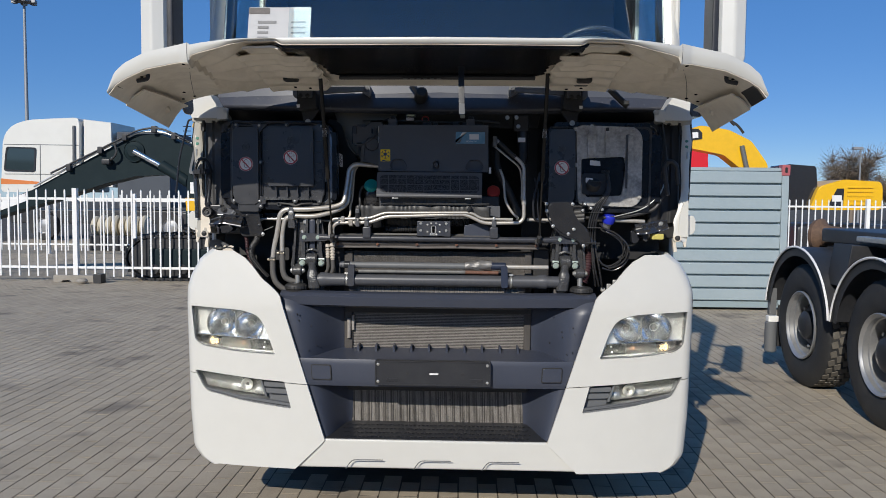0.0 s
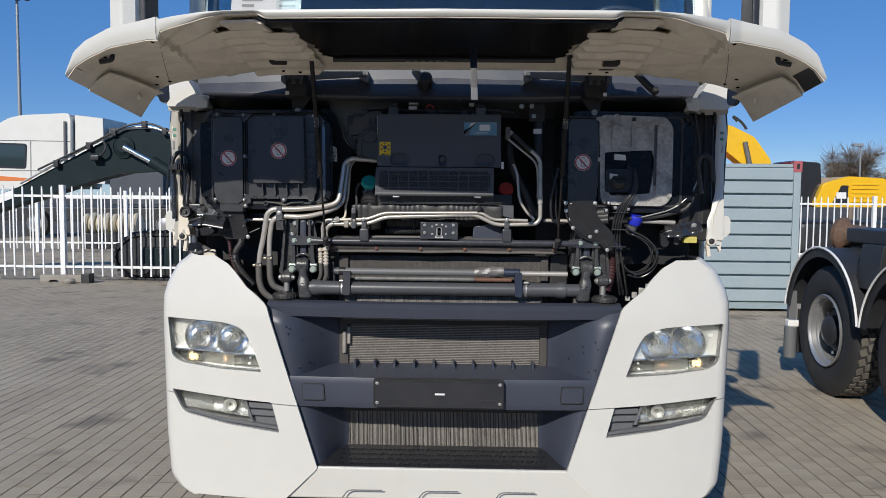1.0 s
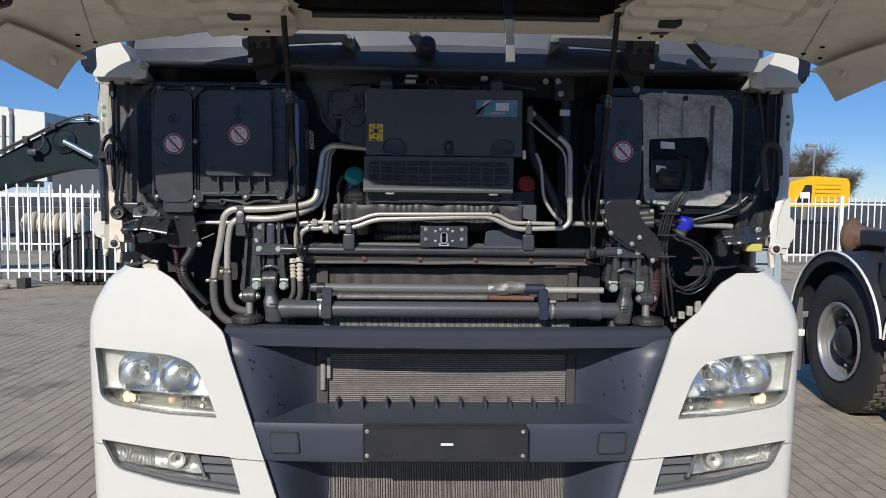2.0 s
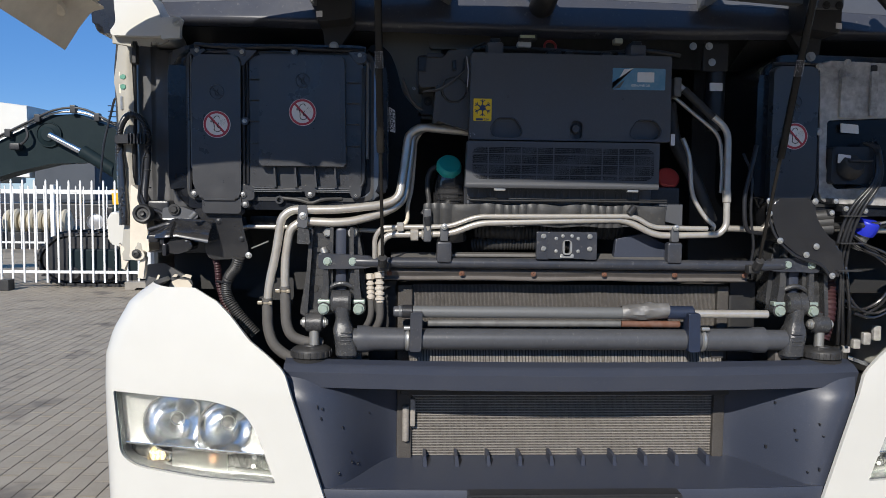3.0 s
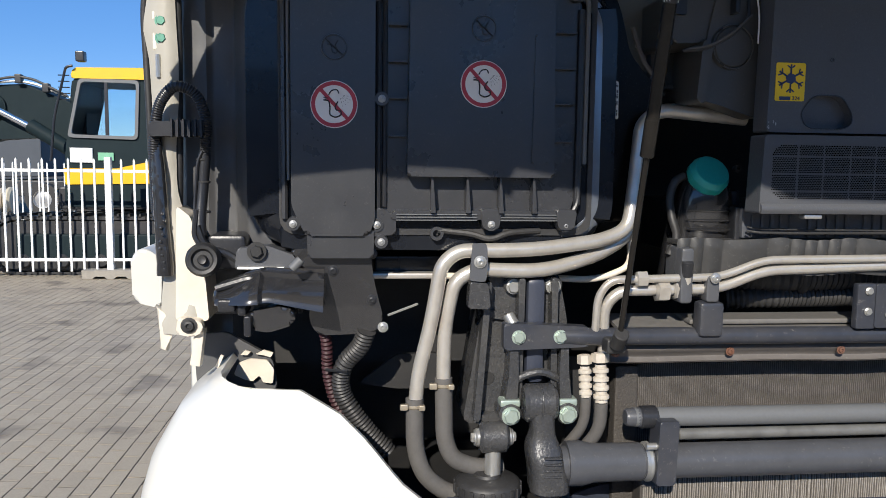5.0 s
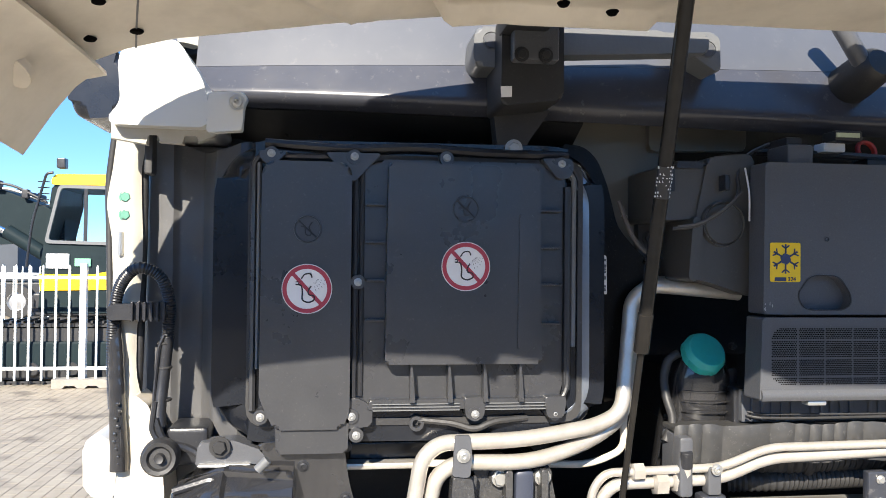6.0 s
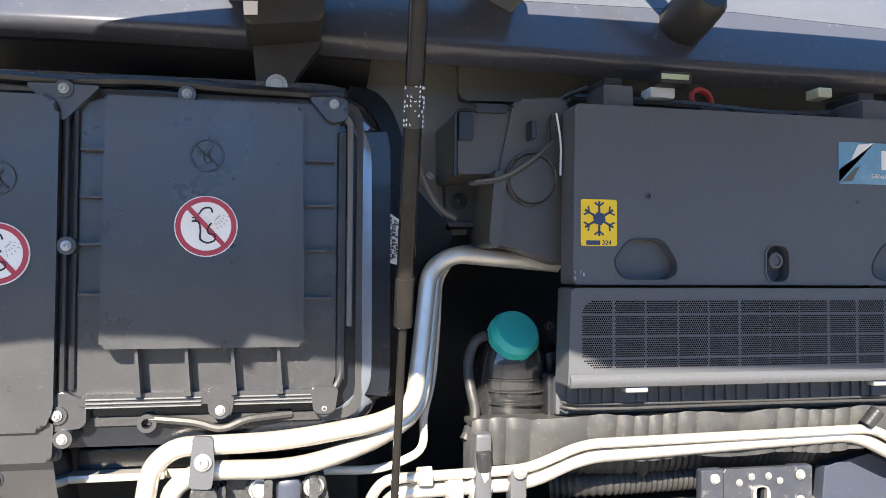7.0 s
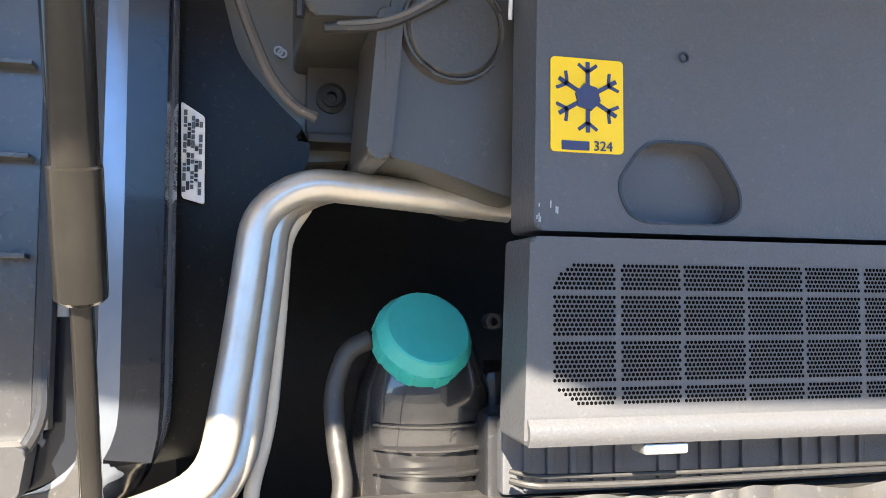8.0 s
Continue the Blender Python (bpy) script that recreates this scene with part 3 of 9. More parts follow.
def lower_wing(u, v):
    z = lerp(0.435, 0.715, v)
    x = lerp(wing_edge(z) - 0.010, -0.44 + 0.015 * v, u)
    y = lerp(front(x, z) + 0.016, 0.11, math.sin(u * math.pi / 2) ** 2) - 0.012 * math.sin(u * math.pi)
    return (x, y, z)


pair("intake_cheek", sheet(upper_wing, 28, 16, 0.006), SLATE, truck, "slate plastic cheek beside the upper intake")
rk = random.Random(21)
for side in (1, -1):
    chips = bmesh.new()
    for k in range(9):
        c = Vector(upper_wing(rk.uniform(0.12, 0.72), rk.uniform(0.08, 0.86)))
        w, h = rk.uniform(0.0008, 0.0026), rk.uniform(0.0012, 0.0042)
        chips = box(c.x - w, c.x + w, c.y - 0.0072, c.y + 0.002, c.z - h, c.z + h, 0.0004, chips)
    tagged(part("paint_chips", chips if side == 1 else mirrored(chips), BLACK, truck), "", "", "", "stuff")
pair("lower_cheek", sheet(lower_wing, 16, 10, 0.006), SLATE, truck)
# header is coloured black for the shadow under the top bar
part("intake_header", box(-0.47, 0.47, 0.075, 0.16, 1.036, 1.10, 0.008), DARK, truck)
shelf = sheet(lambda u, v: (lerp(-0.67, 0.67, u) * lerp(1.0, 0.72, v), lerp(-0.095, 0.14, v) + 0.03 * (2 * u - 1) ** 2 * (1 - v), 0.829 + 0.022 * v), 30, 6, 0.006)
part("intake_shelf", shelf, SLATE, truck)
for i in range(10):
    x = lerp(-0.40, 0.40, i / 9)
    part("shelf_rib", prism([(x - 0.004, 0.835), (x + 0.010, 0.835), (x + 0.005, 0.872), (x - 0.003, 0.872)], 0.05, 0.115, 0.001), SLATE, truck)
bar = sheet(lambda u, v: ((2 * u - 1) * (-wing_edge(lerp(0.70, 0.832, v)) - 0.002), front(lerp(-0.66, 0.66, u)) - 0.006 * math.sin(math.pi * v) ** 0.4 + 0.004, lerp(0.70, 0.832, v)), 40, 10, 0.02)
part("bumper_bar", bar, SLATE, truck, "slate plastic bumper bar with tow eye covers")
pair("tow_recess", on_front(rounded([(-0.604, 0.731), (-0.506, 0.731), (-0.511, 0.804), (-0.609, 0.804)], 0.009), 0.0085, 0.0, bevel=0.001), DARK, truck)
pair("tow_cover", on_front(rounded([(-0.60, 0.735), (-0.51, 0.735), (-0.515, 0.80), (-0.605, 0.80)], 0.008), 0.010, 0.0, bevel=0.002), SLATE, truck, "square tow eye cover")
plate = part("plate_holder", prism(rect(-0.292, 0.262, 0.717, 0.835, 0.006), -0.138, -0.10, 0.004), PLATEBLACK, truck, "empty black licence plate holder")
part("holder_rim", ring(rect(-0.292, 0.262, 0.717, 0.835, 0.008), rect(-0.286, 0.256, 0.722, 0.830, 0.006), -0.1415, -0.137), PLATEBLACK, plate)
part("plate_slot", box(-0.235, -0.175, -0.1405, -0.13, 0.735, 0.752, 0.001), BLACK, plate)
part("plate_slot", box(0.165, 0.225, -0.1405, -0.13, 0.735, 0.752, 0.001), BLACK, plate)
part("plate_slot", box(-0.03, 0.012, -0.1395, -0.13, 0.770, 0.778, 0.0005), WHITELABEL, plate, "white strip with unreadable print")
for x in (-0.277, 0.247):
    for zz in (0.735, 0.818):
        part("screw", screw((x, -0.137, zz), 0.005), STEEL, plate)
for x in (-0.135, 0.128):
    part("plate_hole", prism(rounded([(x - 0.008, 0.768), (x + 0.008, 0.768), (x + 0.008, 0.776), (x, 0.784), (x - 0.008, 0.776)], 0.003), -0.1390, -0.13), DARK, plate)
# dark colour here stands for the shadow below the bumper bar
part("lower_header", box(-0.455, 0.455, 0.06, 0.13, 0.640, 0.705, 0.01), DARK, truck)
tread = part("step_tread", sheet(lambda u, v: (lerp(-0.54, 0.54, u) * lerp(1, 0.86, v), lerp(-0.09, 0.11, v), 0.440 + 0.03 * v), 12, 3, 0.01), BLACK, truck, "black step with raised tread")
knobs = bmesh.new()
for i in range(44):
    for j in range(4):
        x = lerp(-0.46, 0.46, (i + 0.5 * (j % 2)) / 43.5)
        y = -0.07 + 0.045 * j
        s = 1 if (i + j) % 2 else -1
        own = box(-0.008, 0.008, -0.0025, 0.0025, 0, 0.004, 0)
        own.transform(pose(x, y, 0.441 + 0.15 * (y + 0.09), 8, 0, 40 * s))
        knobs = joined(knobs, own)
tagged(part("tread_pattern", knobs, BLACK, tread), "", "", "", "stuff")
apron = prism([(-0.545, 0.437), (0.545, 0.437), (0.70, 0.288), (-0.70, 0.288)], -0.118, 0.15, 0.012, shape=lambda x, z: 0.03 * (x / 0.7) ** 2 + 0.06 * max(0, 0.36 - z))
apron = part("bumper_apron", apron, WHITE, truck, "white lower bumper apron with three notched outlines")
for x in (-0.33, 0.0, 0.33):
    part("notch_line", tube([(x - 0.105, -0.113, 0.297), (x - 0.075, -0.1165, 0.342), (x + 0.075, -0.1165, 0.343)], 0.0025, 0.02, 6), GREYPLASTIC, apron)

# cab shell: sides, roof, back, floor
for sx in (-1, 1):
    xa, xb = sorted((sx * 1.225, sx * 1.255))
    side = part("cab_side", box(xa, xb, 0.40, 2.3, 1.0, 3.75, 0.02), WHITE, truck, "white cab side with a door window")
    cut(side, box(xa - 0.1, xb + 0.1, 0.56, 1.42, 2.34, 3.25, 0))
    pane = part("pane", box(sx * 1.24 - 0.003, sx * 1.24 + 0.003, 0.555, 1.425, 2.335, 3.255, 0), PANE, side, "tinted side window")
    pane.visible_shadow = False
part("cab_back", box(-1.2, 1.2, 2.27, 2.3, 1.0, 3.75, 0.01), WHITE, truck)
part("cab_roof", box(-1.235, 1.235, 0.55, 2.3, 3.75, 3.80, 0.02), WHITE, truck)
part("cab_floor", box(-1.2, 1.2, 0.75, 2.27, 2.02, 2.06, 0.01), DARK, truck)
part("chassis_underside", box(-1.1, 1.1, 0.5, 6.0, 0.55, 0.95, 0.02), DARK, truck)
part("wing_inner", box(-1.19, -0.8, 0.46, 0.84, 0.45, 1.0, 0.05), DARK, truck)
part("wing_inner", box(0.8, 1.19, 0.46, 0.84, 0.45, 1.0, 0.05), DARK, truck)


# windscreen, its frame and pillars
def screen(u, v):
    x = lerp(-1.16, 1.16, u)
    return (x, 0.13 + 0.20 * (abs(x) / 1.16) ** 2.6 + 0.22 * v, lerp(2.40, 3.35, v))


ws = part("windscreen", sheet(screen, 30, 8, 0.006), WINDOW, truck, "tinted windscreen with paper stuck inside")
ws.visible_shadow = False
part("screen_seal", tube([(x, screen((x + 1.16) / 2.32, 0)[1] - 0.006, 2.402) for x in [lerp(-1.16, 1.16, i / 20) for i in range(21)]], 0.010, 0.01, 8), BLACK, truck)


def cowl(u, v):
    x = lerp(-1.20, 1.20, u)
    return (x, 0.11 + 0.22 * (abs(x) / 1.2) ** 2.6 + 0.01 * v, lerp(2.32, 2.405, v))


part("screen_cowl", sheet(cowl, 30, 4, 0.015), WHITE, truck, "white panel under the windscreen")
pillar = sheet(lambda u, v: (lerp(-1.255, -1.165, u), 0.36 - 0.03 * math.sin(u * 3.1) + 0.22 * v, lerp(2.2, 3.4, v)), 8, 6, 0.02)
pair("windscreen_pillar", pillar, WHITE, truck, "white windscreen pillar")
part("screen_header", sheet(lambda u, v: (lerp(-1.23, 1.23, u), 0.36 + 0.18 * (2 * u - 1) ** 2 + 0.2 * v, lerp(3.35, 3.76, v)), 20, 4, 0.02), WHITE, truck)
part("dashboard", sheet(lambda u, v: (lerp(-1.15, 1.15, u), lerp(0.40, 0.85, v), 2.36 + 0.06 * math.sin(v * 3.0)), 12, 6, 0.05), GREYPLASTIC, truck, "dark grey dashboard")
wheel = part("steering_wheel", tube([(0.83 + 0.235 * math.cos(a), 0.60 - 0.10 * math.sin(a), 2.372 + 0.165 * math.sin(a)) for a in [2 * math.pi * i / 40 for i in range(41)]], 0.016, 0.01, 10), BLACK, truck, "black steering wheel")
for a in (0.25, 2.89, -1.57):
    part("spoke", tube([(0.83, 0.62, 2.352), (0.83 + 0.22 * math.cos(a), 0.60 - 0.09 * math.sin(a), 2.372 + 0.155 * math.sin(a))], 0.014, 0.01, 8), BLACK, wheel)
part("instrument_hood", sheet(lambda u, v: (0.80 + 0.30 * math.cos(math.pi * u), 0.50 + 0.28 * v, 2.35 + 0.135 * math.sin(math.pi * u) * (1 - 0.3 * v)), 24, 6, 0.012), GREYPLASTIC, truck, "grey instrument hood")
for sx in (-1, 1):
    xa, xb = sorted((sx * 1.207, sx * 1.222))
    trim = part("door_trim", box(xa, xb, 0.46, 2.26, 2.07, 3.74, 0.004), DARK, truck, "dark door lining")
    cut(trim, box(xa - 0.1, xb + 0.1, 0.57, 1.41, 2.35, 3.24, 0))
    part("pillar_trim", sheet(lambda u, v: (sx * lerp(1.215, 1.135, u), 0.43 - 0.035 * u + 0.22 * v, lerp(2.2, 3.4, v)), 6, 6, 0.02), DARK, truck, "dark pillar lining")
part("cab_inner_back", box(-1.18, 1.18, 1.9, 1.95, 2.1, 3.7, 0.02), DARK, truck)
# paper sheet behind the glass
sx0, sz0 = (-0.994, 2.417)
sx1, sz1 = (-0.671, 2.589)
paper = part("paper_sheet", prism(rect(sx0, sx1, sz0, sz1, 0.006), 0.188, 0.190, shape=lambda x, z: 0.23 * (z - 2.4) + 0.015 * 1), SHEETPAPER, truck, "white printed sheet stuck behind the windscreen")
for k in range(4):
    w = 0.06 if k == 0 else 0.035
    part("print_bar", prism(rect(sx0 + 0.05, sx0 + 0.05 + w * 1.6, sz1 - 0.085 - 0.028 * k, sz1 - 0.072 - 0.028 * k, 0.001), 0.1855, 0.1865, shape=lambda x, z: 0.23 * (z - 2.4) + 0.015), GREYPLASTIC, paper)
    part("print_bar", prism(rect(sx1 - 0.10, sx1 - 0.10 + 0.075, sz1 - 0.085 - 0.028 * k, sz1 - 0.076 - 0.028 * k, 0.001), 0.1855, 0.1865, shape=lambda x, z: 0.23 * (z - 2.4) + 0.015), GREYPLASTIC, paper)
part("print_bar", prism(rect(sx0, sx0 + 0.11, sz1 - 0.035, sz1 - 0.003, 0.006), 0.1855, 0.1865, shape=lambda x, z: 0.23 * (z - 2.4) + 0.015), SEAL, paper)

# mirrors on both sides
for sx in (-1, 1):
    x0, x1 = sorted((sx * 1.33, sx * 1.475))
    shell = box(x0, x1, -0.02, 0.16, 2.24, 3.05, 0.06)
    m = part("mirror", shell, WHITE, truck, "tall white mirror housing")
    xa, xb = sorted((sx * 1.309, sx * 1.349))
    part("mirror_edge", box(xa, xb, 0.02, 0.17, 2.28, 3.02, 0.01), BLACK, m)
    part("mirror_back", box(x0 + 0.015, x1 + 0.012 * (sx > 0), 0.12, 0.18, 2.25, 3.03, 0.02), BLACK, m)
    part("mirror_arm", tube([(sx * 1.42, 0.1, 2.95), (sx * 1.30, 0.25, 2.95), (sx * 1.22, 0.45, 2.93)], 0.022, 0.05, 10), BLACK, m)
    part("mirror_arm", tube([(sx * 1.42, 0.1, 2.35), (sx * 1.30, 0.25, 2.33), (sx * 1.22, 0.45, 2.30)], 0.022, 0.05, 10), BLACK, m)


# ---- open service flap ----
LIP_Z = [(0, 2.185), (0.56, 2.186), (0.59, 2.203), (0.71, 2.205), (0.83, 2.186), (0.93, 2.172), (0.955, 2.168), (0.965, 2.140), (1.01, 2.146), (1.16, 2.127), (1.26, 2.094), (1.31, 2.070), (1.347, 2.031)]
TOP_Z = [(0, 2.206), (0.56, 2.207), (0.70, 2.211), (0.90, 2.209), (0.955, 2.206), (0.965, 2.216), (1.01, 2.212), (1.16, 2.190), (1.26, 2.153), (1.31, 2.118), (1.347, 2.046)]
LIP_Y = [(0, -0.905), (0.57, -0.88), (0.78, -0.835), (0.91, -0.77), (1.01, -0.715), (1.16, -0.675), (1.347, -0.61)]
REAR_Z = [(0, 2.151), (0.72, 2.148), (0.91, 2.127), (1.12, 2.096), (1.18, 2.080), (1.23, 2.058), (1.26, 2.013), (1.297, 1.948)]


def lip(s, top=False):
    a = abs(s)
    x = 1.347 * a
    return Vector((math.copysign(x, s), curve1(LIP_Y, x) - 0.008 * top, curve1(TOP_Z if top else LIP_Z, x)))


def rear(s):
    x = 1.297 * abs(s) ** 0.7
    return Vector((math.copysign(x, s), -0.08, curve1(REAR_Z, x)))


def under(s, v):
    """Underside of the flap: s across from -1 to 1, v from the lip to the hinge."""
    return lip(s).lerp(rear(s), v) + Vector((0, 0, 0.028 * math.sin(v * math.pi) * (1 - s ** 4)))


def at_x(x, v):
    """The underside above a given x."""
    lo, hi = 0.0, 1.0
    for _ in range(24):
        m = (lo + hi) / 2
        lo, hi = (m, hi) if under(m, v).x < abs(x) else (lo, m)
    return under(math.copysign(lo, x), v)


def outer(u, v):
    s = 2 * u - 1
    if v < 0.2:
        return lip(s).lerp(lip(s, True), v / 0.2) + Vector((0, -0.006 * math.sin(v / 0.2 * math.pi), 0))
    k = (v - 0.2) / 0.8
    return lip(s, True).lerp(rear(s) + Vector((0, 0, 0.012 + 0.050 * (1 - abs(s) ** 6))), k) + Vector((0, 0, 0.03 * math.sin(k * math.pi) * (1 - s ** 4)))


def pressed(x, v):
    """Depth of the pressed folds that fan out from the flap's end to the ribbed plate."""
    a = abs(x)
    fan = (v - 0.42) / max(0.12, 1.22 - a)
    wave = abs((fan * 1.35 + 0.22 * math.sin(a * 11 + 1) + 40) % 1 - 0.5) * 2
    window = max(0, min(1, (a - 0.74) / 0.06, (1.06 - a) / 0.16)) * min(1, v / 0.06) * min(1, (1 - v) / 0.06)
    return 0.034 * (wave - 0.25) * window


skin = part("front_flap", sheet(outer, 240, 20, 0.004), WHITE, truck, "opened white front flap seen from below")
part("flap_liner", sheet(lambda u, v: under(2 * u - 1, lerp(0.004, 1.0, v)) - Vector((0, 0, pressed(under(2 * u - 1, v).x, v))), 220, 56, 0.004), CREAM, skin, "cream inner panel of the flap with pressed ribs")


def vent_panel(u, v):
    w = curve1([(0, 0.590), (0.10, 0.575), (0.11, 0.545), (0.45, 0.535), (0.46, 0.490), (0.72, 0.480), (0.80, 0.40)], 0.80 * v)
    w -= 0.022 * ((0.80 * v * 11) % 1) * (0.10 < 0.80 * v < 0.72)
    return at_x(lerp(-w, w, u), 0.02 + 0.78 * v) - Vector((0, 0, 0.008 + 0.010 * math.sin(min(1, v * 1.1) * math.pi)))


part("flap_insulation", sheet(vent_panel, 30, 90, 0.006), GLOSSBLACK, skin, "black ventilation panel")
part("vent_ridge", tube([at_x(lerp(-0.44, 0.44, i / 20), 0.76) - Vector((0, 0, 0.02)) for i in range(21)], 0.013, 0.02, 10), BLACK, skin)
for k in range(6):
    part("vent_slot", box(-0.15 + 0.03 * k, -0.132 + 0.03 * k, -0.30, -0.28, 2.145, 2.150, 0.001), GREYPLASTIC, skin)
for sx in (-1, 1):
    def plate_at(u, v):
        vv = lerp(0.22, 0.93, v)
        step = (v * 5.2) % 1
        ridge = 0.017 * min(1, (1 - step) * 1.4) * min(1, step * 6) * max(0, min(1, u / 0.08, (0.97 - u) / 0.05))
        fold = 0.020 * max(0, 0.06 - u) / 0.06
        return at_x(sx * lerp(0.80, 0.50, u + 0.02 * math.sin(v * 25) * (u > 0.9)), vv) - Vector((0, 0, 0.022 + ridge - fold))
    part("flap_bracket", sheet(plate_at, 36, 120, 0.005), CREAM, skin, "ribbed cream reinforcing plate")
    part("flap_box", sheet(lambda u, v: at_x(sx * lerp(0.73, 0.58, u), lerp(0.05, 0.26, v)) - Vector((0, 0, 0.016)), 6, 6, 0.008), CREAM, skin)
    part("cap_seam", tube([under(sx * lerp(0.715, 0.86, k / 12), k / 12) - Vector((0, 0, 0.0045)) for k in range(13)], 0.0013, 0.01, 6), RODGREY, skin, "dark seam of the end cap")
    part("cap_edge", tube([outer(0.5 + 0.5 * sx * 0.717, 0.2 * k / 6) - Vector((0, 0.004, 0)) for k in range(7)], 0.0009, 0.01, 6), RODGREY, skin)
    part("flap_flange", sheet(lambda u, v: under(sx * lerp(0.999, 0.925 - 0.030 * u, v), lerp(0.27, 0.995, u)) - Vector((0, 0, 0.010 + 0.020 * v)), 18, 8, 0.006), CREAM, skin, "folded flange at the flap's end")
    part("flap_notch", sheet(lambda u, v: under(sx * lerp(0.998, 0.955, v), lerp(0.03, 0.24, u)) - Vector((0, 0, 0.004)), 6, 3, 0.003), DARK, skin)
    for ss, vv in ((0.90, 0.10), (0.74, 0.05), (0.87, 0.78), (0.90, 0.90), (0.85, 0.93)):
        part("pressed_hole", lathe([(0.0, 0.0012), (0.0060, 0.0012), (0.0075, 0.0005), (0.0090, -0.002)], under(sx * ss, vv) - Vector((0, 0, 0.0055)), (0, -0.1, -1), 18), HOLE, skin)
    h = under(sx * 0.88, 0.12)
    part("flap_hook", tube([h, h - Vector((0, 0, 0.022)), h - Vector((-0.045 * sx, 0, 0.030))], 0.009, 0.02, 8), BLACK, skin)
    for xx, vv in ((0.59, 0.86), (0.655, 0.84)):
        part("plate_slot", lathe([(0.0, 0.001), (0.0055, 0.001), (0.008, -0.003)], at_x(sx * xx, vv) - Vector((0, 0, 0.050)), (0, -0.1, -1), 16), HOLE, skin)
    part("flap_bolt", lathe([(0.020, 0), (0.020, 0.010), (0.012, 0.012), (0, 0.012)], under(sx * 0.955, 0.80) - Vector((0, 0, 0.012)), (0.3 * sx, -0.6, -0.7), 16), CREAM, skin)
part("pull_strap", prism([(0.105, 1.985), (0.128, 1.985), (0.124, 2.14), (0.100, 2.14)], -0.72, -0.712, 0.001, shape=lambda x, z: 0.25 * (z - 1.98)), BLACK, skin, "black pull strap hanging from the flap")
part("strap_end", prism([(0.106, 1.945), (0.130, 1.945), (0.128, 1.987), (0.105, 1.987)], -0.724, -0.710, 0.002), GREYPLASTIC, skin, "grey strap end")
# front wheels under the cab
for sx in (-1, 1):
    ax = sx * 1.15
    w = part("wheel", lathe([(0.28, 0.0), (0.46, 0.0), (0.51, -0.04), (0.51, -0.26), (0.28, -0.28)], (ax, 1.40, 0.51), (sx, 0, 0), 36), RUBBER, truck, "front wheel under the cab")
    part("rim", lathe([(0.29, -0.01), (0.25, -0.06), (0.12, -0.03), (0, -0.03)], (ax, 1.40, 0.51), (sx, 0, 0), 28), STEEL, w)


# ---- behind the flap: the service bay ----
part("bulkhead", prism([(-1.16, 1.30), (-0.52, 1.30), (-0.52, 2.04), (-1.16, 2.04)], 0.34, 0.36), DARK, truck)
part("bulkhead", prism([(1.16, 1.30), (0.43, 1.30), (0.43, 2.04), (1.16, 2.04)], 0.34, 0.36), DARK, truck)
part("bulkhead", box(-1.2, 1.2, 0.74, 0.77, 0.4, 2.1, 0), DARK, truck)
part("bay_floor", box(-1.2, 1.2, 0.20, 0.74, 0.98, 1.0, 0), DARK, truck)
part("cab_front_wall", box(-1.12, 1.12, 0.272, 0.290, 1.98, 2.335, 0.003), DARK, truck)
part("bay_roof", box(-1.14, 1.14, 0.30, 0.74, 2.035, 2.055, 0), DARK, truck)


# grey cab panel over the bay
def cab_panel(u, v):
    x = lerp(-1.14, 1.14, u)
    a = abs(x) / 1.14
    z0 = 2.027 + 0.032 * a ** 1.5
    k = max(0, 0.08 - v) / 0.08
    y = 0.055 + 0.10 * a ** 3 + 0.10 * v + 0.03 * k ** 2
    return (x, y, lerp(z0, 2.335, v))


part("cab_panel", sheet(lambda u, v: cab_panel(u, lerp(0.36 - 0.14 * abs(2 * u - 1), 1.0, v)), 40, 14, 0.01), CABGREY, truck, "satin blue-grey cab panel above the bay")
part("panel_lip", sheet(lambda u, v: cab_panel(u, lerp(0.0, 0.358 - 0.14 * abs(2 * u - 1), v)), 40, 14, 0.01), LIPBLACK, truck, "streaky blue-black lower lip of the cab panel")
for xa, xb in ((-1.12, -0.53), (0.50, 1.12)):
    part("panel_underside", sheet(lambda u, v: (lerp(xa, xb, u), 0.100 + 0.14 * v + 0.1 * abs(lerp(xa, xb, u) / 1.12) ** 3, 2.032 + 0.032 * abs(lerp(xa, xb, u) / 1.12) ** 1.5 - 0.060 * v), 14, 3, 0.006), DARK, truck)
for i in range(7):
    x = lerp(-1.0, -0.68, i / 6)
    part("drain_hole", screw((x, 0.165 + 0.1 * abs(x / 1.12) ** 3, 1.999 + 0.032 * abs(x / 1.12) ** 1.5), 0.004, (0, -0.4, -1)), DARK, truck)

